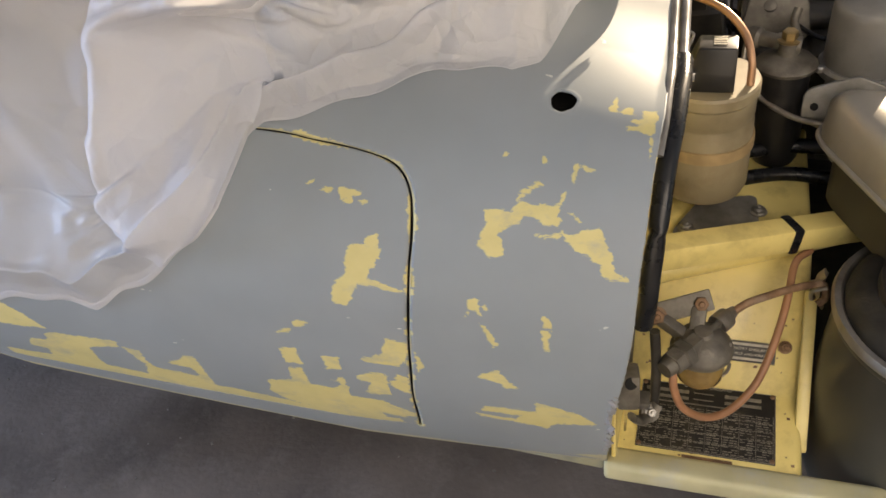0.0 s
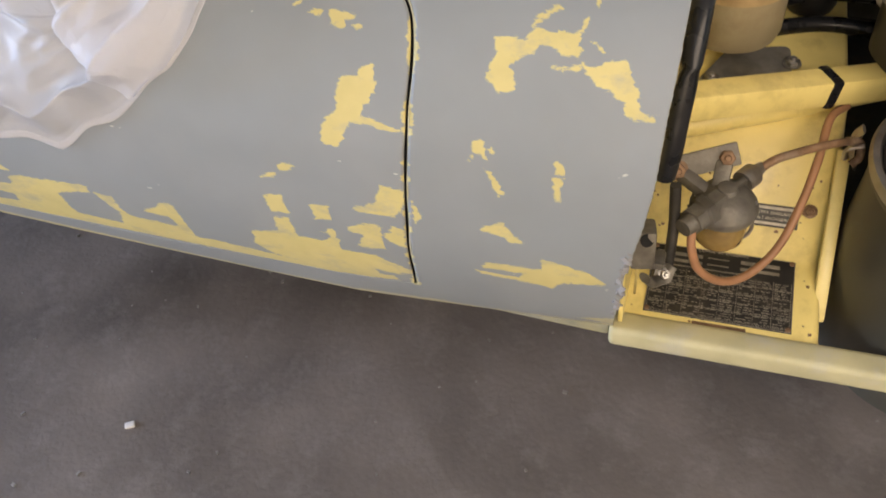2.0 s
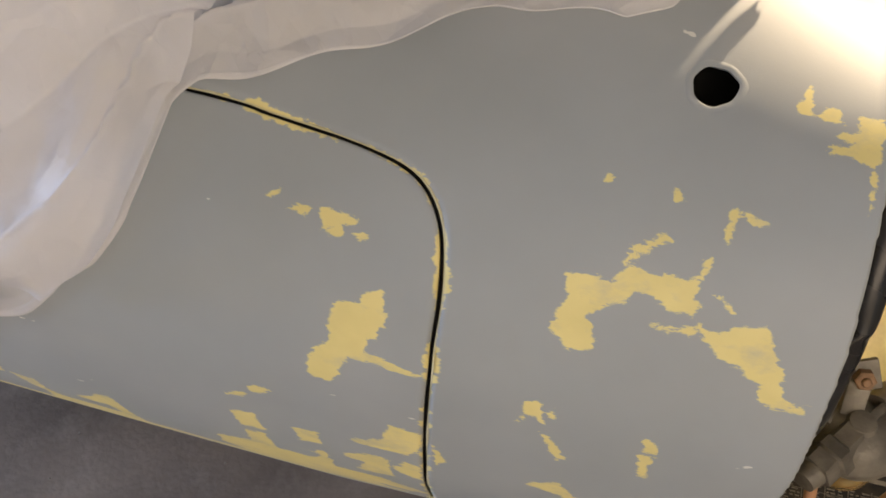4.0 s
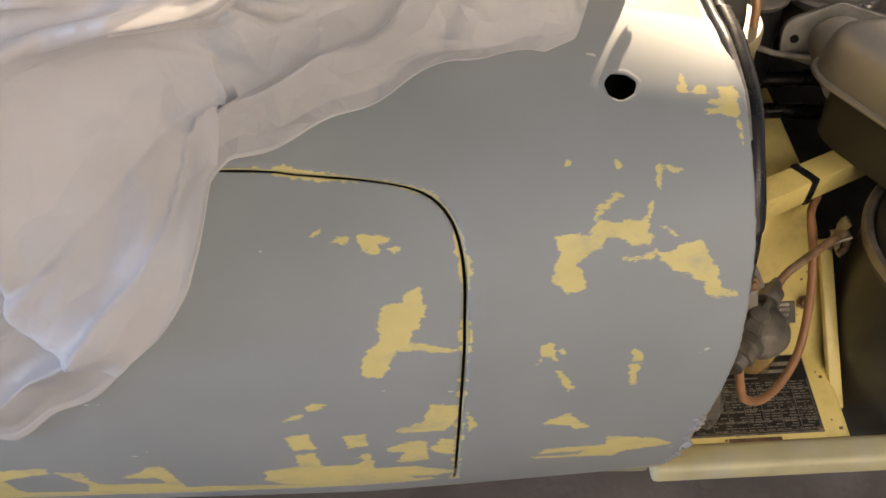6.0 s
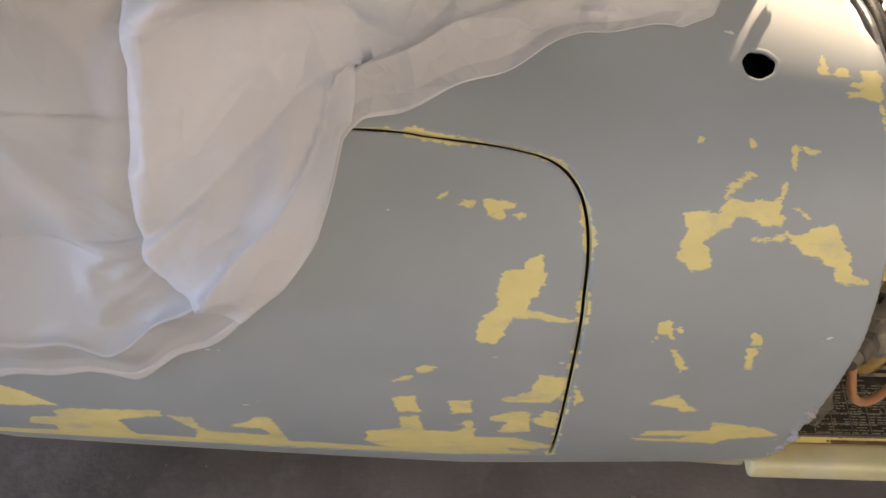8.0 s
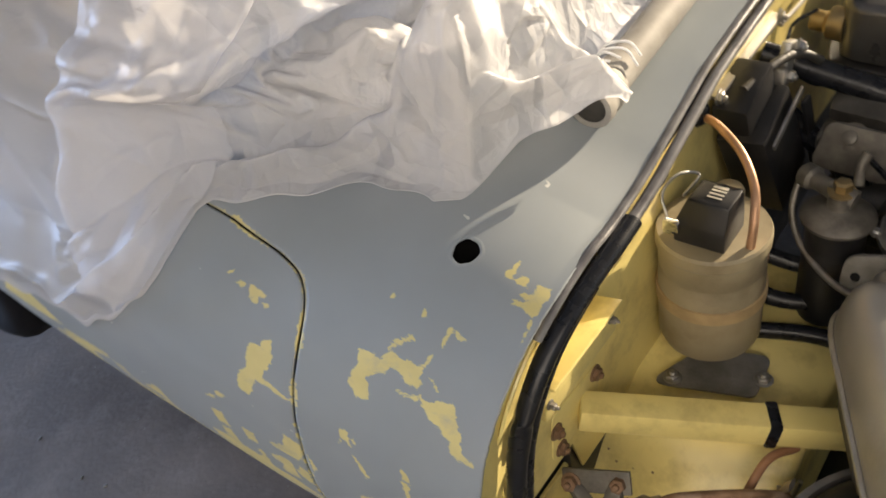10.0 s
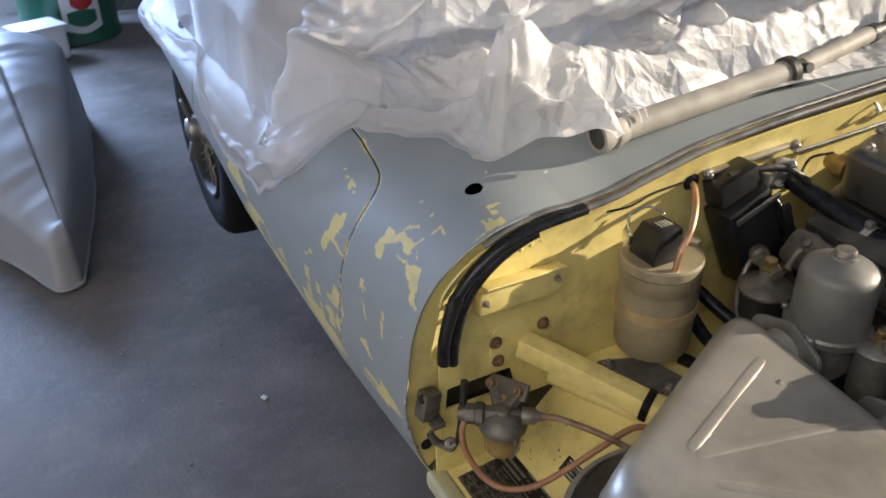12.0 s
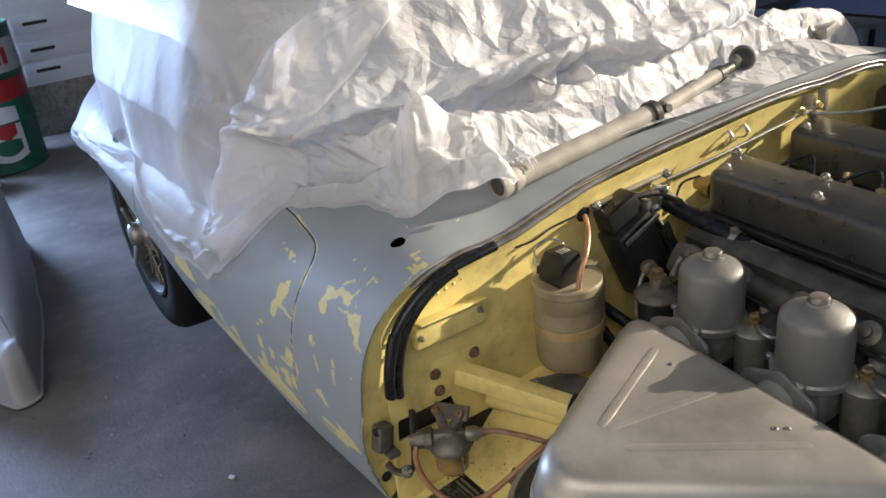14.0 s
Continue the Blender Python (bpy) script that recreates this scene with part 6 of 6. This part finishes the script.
    part("feed_pipe", sweep([(x + 0.078, y + 0.015, z + 0.006), (x + 0.105, y + 0.0, z + 0.004), (x + 0.13, y + 0.02, z - 0.006), (x + 0.15, y + 0.04, z - 0.03)], 0.0045, 10, 6), M_STEEL, fc)
    random.seed(int(x * 100))
    for i in range(6):
        lv = box(random.uniform(0.008, 0.03), random.uniform(0.006, 0.012), random.uniform(0.01, 0.03), 0.002)
        part("throttle_lever", Form().add(lv, Matrix.Translation((x + random.uniform(0.03, 0.10), y + random.uniform(0.02, 0.09), z - random.uniform(0.0, 0.05))) @ pose(0, 0, 0, random.uniform(-30, 30), random.uniform(-30, 30), random.uniform(0, 180))), random.choice((M_DULL, M_GRIME, M_OILY)), c)
    for i in range(4):
        a0 = Vector((x + random.uniform(-0.05, 0.08), y + random.uniform(0.04, 0.10), z - random.uniform(0.02, 0.05)))
        part("cable", sweep([a0, a0 + Vector((0.04, random.uniform(-0.03, 0.03), random.uniform(0.0, 0.03))), a0 + Vector((0.09, random.uniform(-0.04, 0.03), random.uniform(-0.03, 0.02))), a0 + Vector((0.15, random.uniform(-0.03, 0.03), -0.05))], random.uniform(0.0025, 0.0045), 8, 6), M_RUBBER, c)
    for p in ((x + 0.055, y + 0.075, z - 0.01), (x - 0.03, y + 0.09, z - 0.02)):
        part("choke_fitting", Form().add(lathe([(0.016, 0), (0.018, 0.006), (0.012, 0.012), (0.012, 0.026), (0.007, 0.03)], 14), aim(p, (0.5, 0.2, 0.8))), M_CAST, c)
    return c


for k in range(3):
    carburettor(0.516 + 0.2 * k, 0.551 - 0.0165 * k, eng, k < 2)
part("fuel_rail_union", Form().add(lathe([(0.012, 0), (0.015, 0.003), (0.015, 0.016), (0.011, 0.02), (0.010, 0.05)], 18), aim((0.362, 0.566, 0.782), (0.8, -0.45, 0.05))).add(sweep([(0.40, 0.545, 0.785), (0.412, 0.538, 0.786), (0.43, 0.535, 0.784)], 0.012, 12, 4)), M_GRIME, eng, "grimy pipe union")
part("overflow_pipe", sweep([(0.364, 0.565, 0.780), (0.358, 0.556, 0.762), (0.362, 0.540, 0.735), (0.385, 0.515, 0.712), (0.43, 0.485, 0.700), (0.48, 0.465, 0.700)], 0.0042, 10, 8), M_DULL, eng)
part("intake_manifold", Form().add(box(0.72, 0.10, 0.08, 0.025, 3), EN @ Matrix.Translation((0.36, -0.11, 0.70))), M_BLOCK, eng)
rf = part("rear_filter", Form().add(lathe([(0.030, 0.60), (0.034, 0.61), (0.034, 0.752)], 32), Matrix.Translation((0.414, 0.535, 0))), M_BLACK, eng, "black cylindrical fuel filter")
part("filter_lid", Form().add(lathe([(0.034, 0.752), (0.041, 0.753), (0.042, 0.758), (0.036, 0.764), (0.018, 0.770), (0.014, 0.772), (0.014, 0.790)], 36), Matrix.Translation((0.414, 0.535, 0))), M_GRIME, rf)
part("lid_bolt", Form().add(lathe([(0.015, 0.790), (0.016, 0.793), (0.010, 0.795)], 20), Matrix.Translation((0.414, 0.535, 0))).add(lathe([(0.0105, 0.795), (0.0105, 0.805), (0.008, 0.807)], 6), Matrix.Translation((0.414, 0.535, 0))), M_BRASS, rf)
part("vent_stub", sweep([(0.425, 0.560, 0.785), (0.420, 0.575, 0.800), (0.424, 0.585, 0.815)], 0.006, 12, 4), M_GRIME, rf)
for a in ([(0.30, 0.50, 0.66), (0.36, 0.50, 0.63), (0.44, 0.52, 0.63), (0.54, 0.50, 0.64)], [(0.29, 0.52, 0.69), (0.37, 0.54, 0.66), (0.48, 0.56, 0.66), (0.60, 0.56, 0.65)], [(0.34, 0.46, 0.60), (0.43, 0.49, 0.60), (0.52, 0.48, 0.60)]):
    part("coolant_hose", sweep(a, 0.011, 12, 6), M_RUBBER, eng)
# added tray, dark to stand for the shade under the engine
part("bay_shade_tray", Form().add(box(1.1, 0.75, 0.03, 0.01), Matrix.Translation((0.9, 0.62, 0.36))), M_OILY, car)
part("inner_panel", Form().add(box(0.02, 1.3, 0.24, 0.004), Matrix.Translation((0.235, 0.84, 0.49))), M_BLACK, car)

# ---- triangular air box and the air cleaner under it ----
AB = [(0.430, 0.447), (0.995, 0.388), (0.650, 0.005)]
ab_r = [0.05, 0.05, 0.085]


def shrink(pts, d):
    c = Vector((0.68, 0.30))
    return [tuple(c + (Vector(p) - c) * (1 - d / (Vector(p) - c).length)) for p in pts]


air = Form()
layers = []
for z, d in ((0.722, 0.0), (0.735, -0.0), (0.752, 0.004), (0.768, 0.011), (0.779, 0.022), (0.785, 0.036), (0.787, 0.055)):
    layers.append([(x, y, z) for x, y in rounded(shrink(AB, d * 1.5), [max(0.02, r - d) for r in ab_r], 10)])
n = len(layers[0])
for lay in layers:
    air.v += [Vector(p) for p in lay]
for k in range(len(layers) - 1):
    for i in range(n):
        j = (i + 1) % n
        air.f.append((k * n + i, k * n + j, (k + 1) * n + j, (k + 1) * n + i))
air.f.append(tuple((len(layers) - 1) * n + i for i in range(n)))
air.f.append(tuple(reversed(range(n))))
airbox = part("air_box", air, M_ALLOY, car, "silver-grey pressed triangular air box with raised beads", 60)
# inset pan in dark olive, the shade below the seam put into its colour
pan = Form().add(outline_plate(rounded(shrink(AB, 0.022), ab_r, 10), 0.09), Matrix.Translation((0, 0, 0.634)))
part("shaded_lower_pan", pan, M_OLIVE, airbox)
rim_pts = [(x, y, 0.722) for x, y in rounded(shrink(AB, -0.003), ab_r, 10)]
part("seam", sweep(rim_pts + rim_pts[:1], 0.004, 8, 0), M_ALLOY, airbox)
for a, b in (((0.560, 0.375), (0.648, 0.166)), ((0.652, 0.168), (0.700, 0.378)), ((0.690, 0.158), (0.850, 0.345))):
    a, b = Vector((*a, 0.7862)), Vector((*b, 0.7862))
    m = (a + b) / 2
    part("bead", sweep([a + (m - a) * 0.0 - Vector((0, 0, 0.006)), a + (b - a) * 0.08, m, b - (b - a) * 0.08, b - Vector((0, 0, 0.006))], 0.008, 12, 8, 0.25), M_ALLOY, airbox)
rv = lathe([(0.0042, 0), (0.004, 0.0012), (0.0022, 0.002), (0.0018, 0.0008), (0.0004, 0.0008)], 14).mesh("rivet")
rv.materials.append(M_STEEL)
for x, y in ((0.608, 0.350), (0.618, 0.362), (0.795, 0.333), (0.805, 0.345)):
    o = new("rivet", rv)
    o.parent = airbox
    o.matrix_basis = Matrix.Translation((x, y, 0.7868))
CC = (0.622, 0.205)
can = part("air_cleaner", Form().add(lathe([(0.06, 0.30), (0.10, 0.305), (0.138, 0.325), (0.147, 0.36), (0.147, 0.48), (0.139, 0.60), (0.142, 0.604), (0.142, 0.612)], 64), Matrix.Translation((*CC, 0))), M_OLIVE, car, "olive grey cylindrical air cleaner canister")
part("rim_ring", Form().add(lathe([(0.139, 0.612), (0.145, 0.614), (0.146, 0.620), (0.143, 0.626), (0.136, 0.626), (0.132, 0.620)], 64, False), Matrix.Translation((*CC, 0))), M_STEEL, can)
part("lid", Form().add(lathe([(0.134, 0.612), (0.130, 0.628), (0.118, 0.640), (0.10, 0.645), (0.098, 0.66)], 64), Matrix.Translation((*CC, 0))), M_OILY, can)
cl = part("spring_clip", sweep([(0.474, 0.262, 0.615), (0.466, 0.262, 0.60), (0.470, 0.264, 0.575), (0.478, 0.264, 0.556)], 0.009, 8, 6, 0.3), M_STEEL, can)
part("clip_wire", sweep([(0.478, 0.25, 0.60), (0.462, 0.252, 0.59), (0.464, 0.262, 0.568), (0.472, 0.275, 0.57), (0.478, 0.28, 0.60)], 0.0028, 8, 8), M_STEEL, cl)

# ---- loose things on and round the car ----
shaft = thing("propeller_shaft", "dusty grey steel propeller shaft lying across the scuttle", "drive shaft", (0.196, 0.385, 0.957))
P0, P1, P2, P3 = Vector((0, 0, 0)), Vector((-0.012, 0.385, 0.030)), Vector((-0.052, 0.640, 0.050)), Vector((-0.075, 0.74, 0.056))
w1, w2 = (P1 - P0).normalized(), (P2 - P1).normalized()
M_SHAFT = material("dusty_steel_tube", (0.34, 0.32, 0.285), 0.66, metal=0.05, scale=25, vary=0.2, bump=0.1, stain=(0.14, 0.12, 0.10), stain_scale=10, stain_amount=0.5)
part("tube", sweep([P0 + w1 * 0.02, P1], 0.0205, 28, 0), M_SHAFT, shaft)
end = part("end_flange", Form().add(lathe([(0.012, -0.014), (0.019, -0.014), (0.019, -0.020), (0.0255, -0.020), (0.0265, -0.008), (0.0245, -0.004), (0.0245, 0.004), (0.0262, 0.006), (0.0262, 0.012), (0.023, 0.022), (0.0205, 0.03)], 32), aim(P0, w1)), M_SHAFT, shaft)
part("socket", Form().add(lathe([(0.0185, -0.0195), (0.0185, -0.017)], 28), aim(P0, w1)), M_OILY, end)
ties = Form()
random.seed(9)
for k in range(4):
    a = random.uniform(0, 3)
    ties.add(sweep([P0 + w1 * (0.02 + 0.012 * k) + Vector((0.028 * math.cos(a + t), 0.004 * math.sin(3 * t), 0.029 * abs(math.sin(a + t)) + 0.002)) for t in (0, 0.8, 1.6, 2.4, 3.1)], 0.0016, 6, 5))
part("plastic_ties", ties, M_WHITE, shaft)
part("joint", Form().add(lathe([(0.022, -0.014), (0.026, -0.010), (0.026, 0.004), (0.022, 0.008)], 28), aim(P1, w1)).add(box(0.018, 0.034, 0.03, 0.005), Matrix.Translation(P1 + w1 * 0.02)).add(lathe([(0.009, -0.026), (0.009, 0.026)], 16), aim(P1 + w1 * 0.022, (1, 0, 0.3))), M_OILY, shaft)
part("sliding_shaft", sweep([P1 + w1 * 0.03, P2], 0.0155, 24, 0), M_SHAFT, shaft)
part("collar", Form().add(lathe([(0.012, -0.02), (0.0175, -0.018), (0.0175, 0.0), (0.012, 0.004), (0.012, 0.04)], 24), aim(P2, w2)), M_OILY, shaft)
ff_end = part("far_flange", Form().add(lathe([(0.010, -0.012), (0.024, -0.014), (0.029, -0.006), (0.029, 0.016), (0.026, 0.018), (0.023, 0.016), (0.021, 0.004), (0.010, 0.002)], 30), aim(P3, (0.55, -0.6, 0.35))).add(box(0.020, 0.016, 0.040, 0.004), Matrix.Translation(P3 - w2 * 0.03) @ pose(0, 0, 0, 20, 30)), M_CAST, shaft)
part("bore", Form().add(lathe([(0.0205, 0.0045), (0.0205, 0.006)], 26), aim(P3, (0.55, -0.6, 0.35))), M_OILY, ff_end)

kit = thing("carburettor_part", "small dusty alloy casting lying on the dust sheet", "engine part", (0.07, 1.50, 0.985))
part("casting", Form().add(box(0.05, 0.10, 0.03, 0.008), pose(0, 0, 0.018, 0, 0, 20)).add(lathe([(0.016, 0), (0.018, 0.03), (0.01, 0.04)], 18), pose(0.0, -0.06, 0.0)), M_CAST, kit)
part("bracket", Form().add(box(0.02, 0.12, 0.012, 0.003), pose(-0.02, 0.0, 0.035, 8, 0, 30)), M_STEEL, kit)


def axle_stand(x, y, top, group):
    st = thing("axle_stand", "dark steel axle stand holding up the car", "axle stand", (x, y, 0), group)
    for sx in (-1, 1):
        for sy in (-1, 1):
            part("leg", beam((0.11 * sx, 0.11 * sy, 0.0), (0.025 * sx, 0.025 * sy, 0.26), 0.022, 0.022, 0.002, (1, 0.3, 0)), M_BLACK, st)
    part("column", Form().add(lathe([(0.03, 0.2), (0.03, 0.28), (0.022, 0.285), (0.022, top - 0.02)], 20)), M_BLACK, st)
    part("saddle", Form().add(box(0.10, 0.06, 0.022, 0.004), Matrix.Translation((0, 0, top - 0.011))), M_BLACK, st)
    return st


for x, y in ((-0.75, 0.55), (-0.75, 1.10), (0.05, 1.10), (0.05, 0.55)):
    axle_stand(x, y, 0.475, "stands under the car")

# covered thing on the floor beside the car
random.seed(3)


def covered_panel():
    foot = rounded([(-1.40, -0.455), (-1.92, -0.69), (-3.0, -1.12), (-3.1, -0.16), (-2.0, -0.275), (-1.43, -0.385)], [0.05, 0.06, 0.15, 0.15, 0.06, 0.04], 8)
    ring = []
    for p0, p1 in zip(foot, foot[1:] + foot[:1]):
        k = max(1, int((Vector(p1) - Vector(p0)).length / 0.02))
        ring += [Vector(p0).lerp(Vector(p1), i / k) for i in range(k)]
    nu, nv = len(ring), 56
    v, f = [], []
    for j in range(nv + 1):
        t = j / nv
        for g in ring:
            # the ridge runs along the side towards the car, dropping to the tip
            rx = min(max(g.x, -2.9), -1.52)
            ry = -0.40 - 0.10 * (rx + 1.52) / -1.38
            h = float(np.interp(rx, [-2.9, -2.4, -1.95, -1.52], [0.48, 0.44, 0.33, 0.21]))
            if t < 0.45:
                k = t / 0.45
                w, z = 0.10 * k, 0.010 + (0.72 * h - 0.010) * k
            else:
                k = (t - 0.45) / 0.55
                w, z = 0.10 + 0.90 * (1 - math.cos(k * math.pi / 2)), 0.72 * h + 0.28 * h * math.sin(k * math.pi / 2)
            x, y = g.x + (rx - g.x) * w, g.y + (ry - g.y) * w
            n1 = noise.noise(Vector((x * 6, y * 6, z * 2)))
            n2 = noise.noise(Vector((x * 16 + y * 9, y * 5, z * 3 + 4)))
            v.append(Vector((x + 0.006 * n2, y + 0.010 * n1 * (1 - t), max(0.004, z + 0.012 * n1 * t + 0.008 * max(0, n2) * t))))
    for j in range(nv):
        for i in range(nu):
            k = (i + 1) % nu
            f.append((j * nu + i, j * nu + k, (j + 1) * nu + k, (j + 1) * nu + i))
    f.append(tuple(nv * nu + i for i in range(nu)))
    fm = Form()
    fm.v, fm.f = v, f
    ob = part("covered_panel", fm, M_CLOTH, None, smooth=180)
    tagged(ob, "car panel wrapped in a white satin cloth cover on the floor", "covered panel")
    hem = [v[i] + Vector((0, 0, 0.004)) for i in range(nu)]
    part("hem", sweep(hem + hem[:1], 0.007, 8, 0), M_CLOTH, ob)
    return ob


covered_panel()

# oil drum, boxes and cabinet at the rear wall
drum = thing("oil_drum", "green and red steel oil drum with a white badge", "oil drum", (-4.62, -0.06, 0))
part("body", lathe([(0.285, 0), (0.292, 0.008), (0.286, 0.02), (0.286, 0.29), (0.294, 0.305), (0.286, 0.32), (0.286, 0.57), (0.294, 0.585), (0.286, 0.60), (0.286, 0.86), (0.293, 0.875), (0.285, 0.885), (0.27, 0.872)], 56), M_GREEN, drum)
part("red_band", lathe([(0.2885, 0.44), (0.2885, 0.566)], 56, False), M_RED, drum)
part("pale_band", lathe([(0.2885, 0.604), (0.2885, 0.80)], 56, False), M_WALL, drum)
badge, mark, stripe = Form(), Form(), Form()
for form, r, a0, a1, z0, z1 in ((badge, 0.2895, -12, 34, 0.10, 0.40), (mark, 0.2915, 0, 26, 0.24, 0.30), (stripe, 0.2915, -6, 28, 0.14, 0.20)):
    k = 12
    for i in range(k + 1):
        a = radians(a0 + (a1 - a0) * i / k)
        for z in (z0, z1):
            form.v.append(Vector((r * math.cos(a), r * math.sin(a), z + (0.012 * math.sin(math.pi * i / k) if z == z1 else -0.03 * math.sin(math.pi * i / k)))))
    for i in range(k):
        form.f.append((2 * i, 2 * i + 2, 2 * i + 3, 2 * i + 1))
part("badge", badge, M_WHITE, drum)
part("mark", mark, M_RED, drum)
part("stripe", stripe, M_GREEN, drum)
letters = Form()
for i in range(6):
    a = radians(-14 + i * 11)
    letters.add(box(0.004, 0.035, 0.10, 0), Matrix.Translation((0.2892 * math.cos(a), 0.2892 * math.sin(a), 0.70)) @ pose(0, 0, 0, 0, 0, math.degrees(a)))
part("lettering_bars", letters, M_RED, drum)
tub = thing("storage_tub", "white plastic storage tub on the floor", "tub", (-4.15, -0.28, 0))
part("tub_body", Form().add(box(0.22, 0.26, 0.20, 0.03, 3), pose(0, 0, 0.101, 0, 0, 20)).add(box(0.235, 0.275, 0.02, 0.008), pose(0, 0, 0.195, 0, 0, 20)), M_WHITE, tub)
crate = thing("tool_box", "dark blue steel tool box on the floor", "tool box", (-4.35, -0.86, 0))
part("box_body", Form().add(box(0.36, 0.42, 0.36, 0.01), pose(0, 0, 0.1805)), M_BLUE, crate)
part("base_rail", Form().add(box(0.40, 0.46, 0.04, 0.006), pose(0, 0, 0.0205)), M_OILY, crate)
part("handle", sweep([(0.10, 0.18, 0.30), (0.19, 0.18, 0.36), (0.24, 0.16, 0.55)], 0.014, 10, 4), M_STRAPM, crate)
pole = thing("leaning_pole", "black pole leaning on the rear wall", "pole", (-5.0, 0.22, 0))
part("shaft", sweep([(0, 0, 0.016), (-0.2, -0.06, 0.8), (-0.42, -0.12, 1.6)], 0.016, 12, 2), M_BLACK, pole)
cab = thing("wall_cabinet", "white metal cabinet with dark slot handles against the wall", "cabinet", (-5.27, 0.75, 0))
part("body", Form().add(box(0.34, 1.0, 0.95, 0.012), pose(0, 0, 0.835)), M_WHITE, cab)
part("plinth", Form().add(box(0.32, 0.96, 0.36, 0.006), pose(0, 0, 0.18)), M_CAST, cab)
for z in (0.46, 0.60, 0.78):
    dr = part("drawer", Form().add(box(0.014, 0.90, 0.115, 0.004), pose(0.174, 0, z)), M_WHITE, cab)
    part("slot_handle", Form().add(box(0.008, 0.16, 0.022, 0.003), pose(0.182, -0.30, z)), M_BLACK, dr)
tarp = thing("folded_tarpaulin", "dark blue folded tarpaulin on a bench beyond the car", "tarpaulin", (0.1, 2.75, 0))
part("bench", Form().add(box(1.8, 0.7, 0.04, 0.004), pose(0, 0, 0.82)), M_OILY, tarp)
for x in (-0.8, 0.8):
    for y in (-0.3, 0.3):
        part("leg", Form().add(box(0.05, 0.05, 0.80, 0.004), pose(x, y, 0.40)), M_OILY, tarp)
fm = Form()
for j in range(25):
    for i in range(40):
        x, y = -0.75 + 1.5 * i / 39, -0.33 + 0.66 * j / 24
        edge_ = min(1, 8 * min(i, 39 - i) / 39, 8 * min(j, 24 - j) / 24)
        fm.v.append(Vector((x, y, 0.845 + edge_ * (0.16 + 0.07 * noise.noise(Vector((x * 4, y * 5, 1)))))))
fm.f = [(j * 40 + i, j * 40 + i + 1, j * 40 + i + 41, j * 40 + i + 40) for j in range(24) for i in range(39)]
part("cloth", fm, M_BLUE, tarp, smooth=180)

# grit on the floor
random.seed(11)
grit = Form()
for i in range(200):
    x, y = random.uniform(-2.6, 0.8), random.uniform(-1.2, 0.5)
    r = random.choice((0.002, 0.002, 0.003, 0.004))
    grit.add(box(r * 2, r * 1.4, r, 0), Matrix.Translation((x, y, r * 0.4)) @ pose(0, 0, 0, 0, 0, random.uniform(0, 180)))
tagged(part("grit", grit, M_CAST), "pale grit and crumbs on the concrete floor", "grit", kind="stuff")
chip = part("plaster_chip", Form().add(box(0.018, 0.012, 0.006, 0.002), Matrix.Translation((-0.612, -0.03, 0.003)) @ pose(0, 0, 0, 0, 0, 30)), M_WHITE)
tagged(chip, "small white plaster chip lying on the floor", "chip")
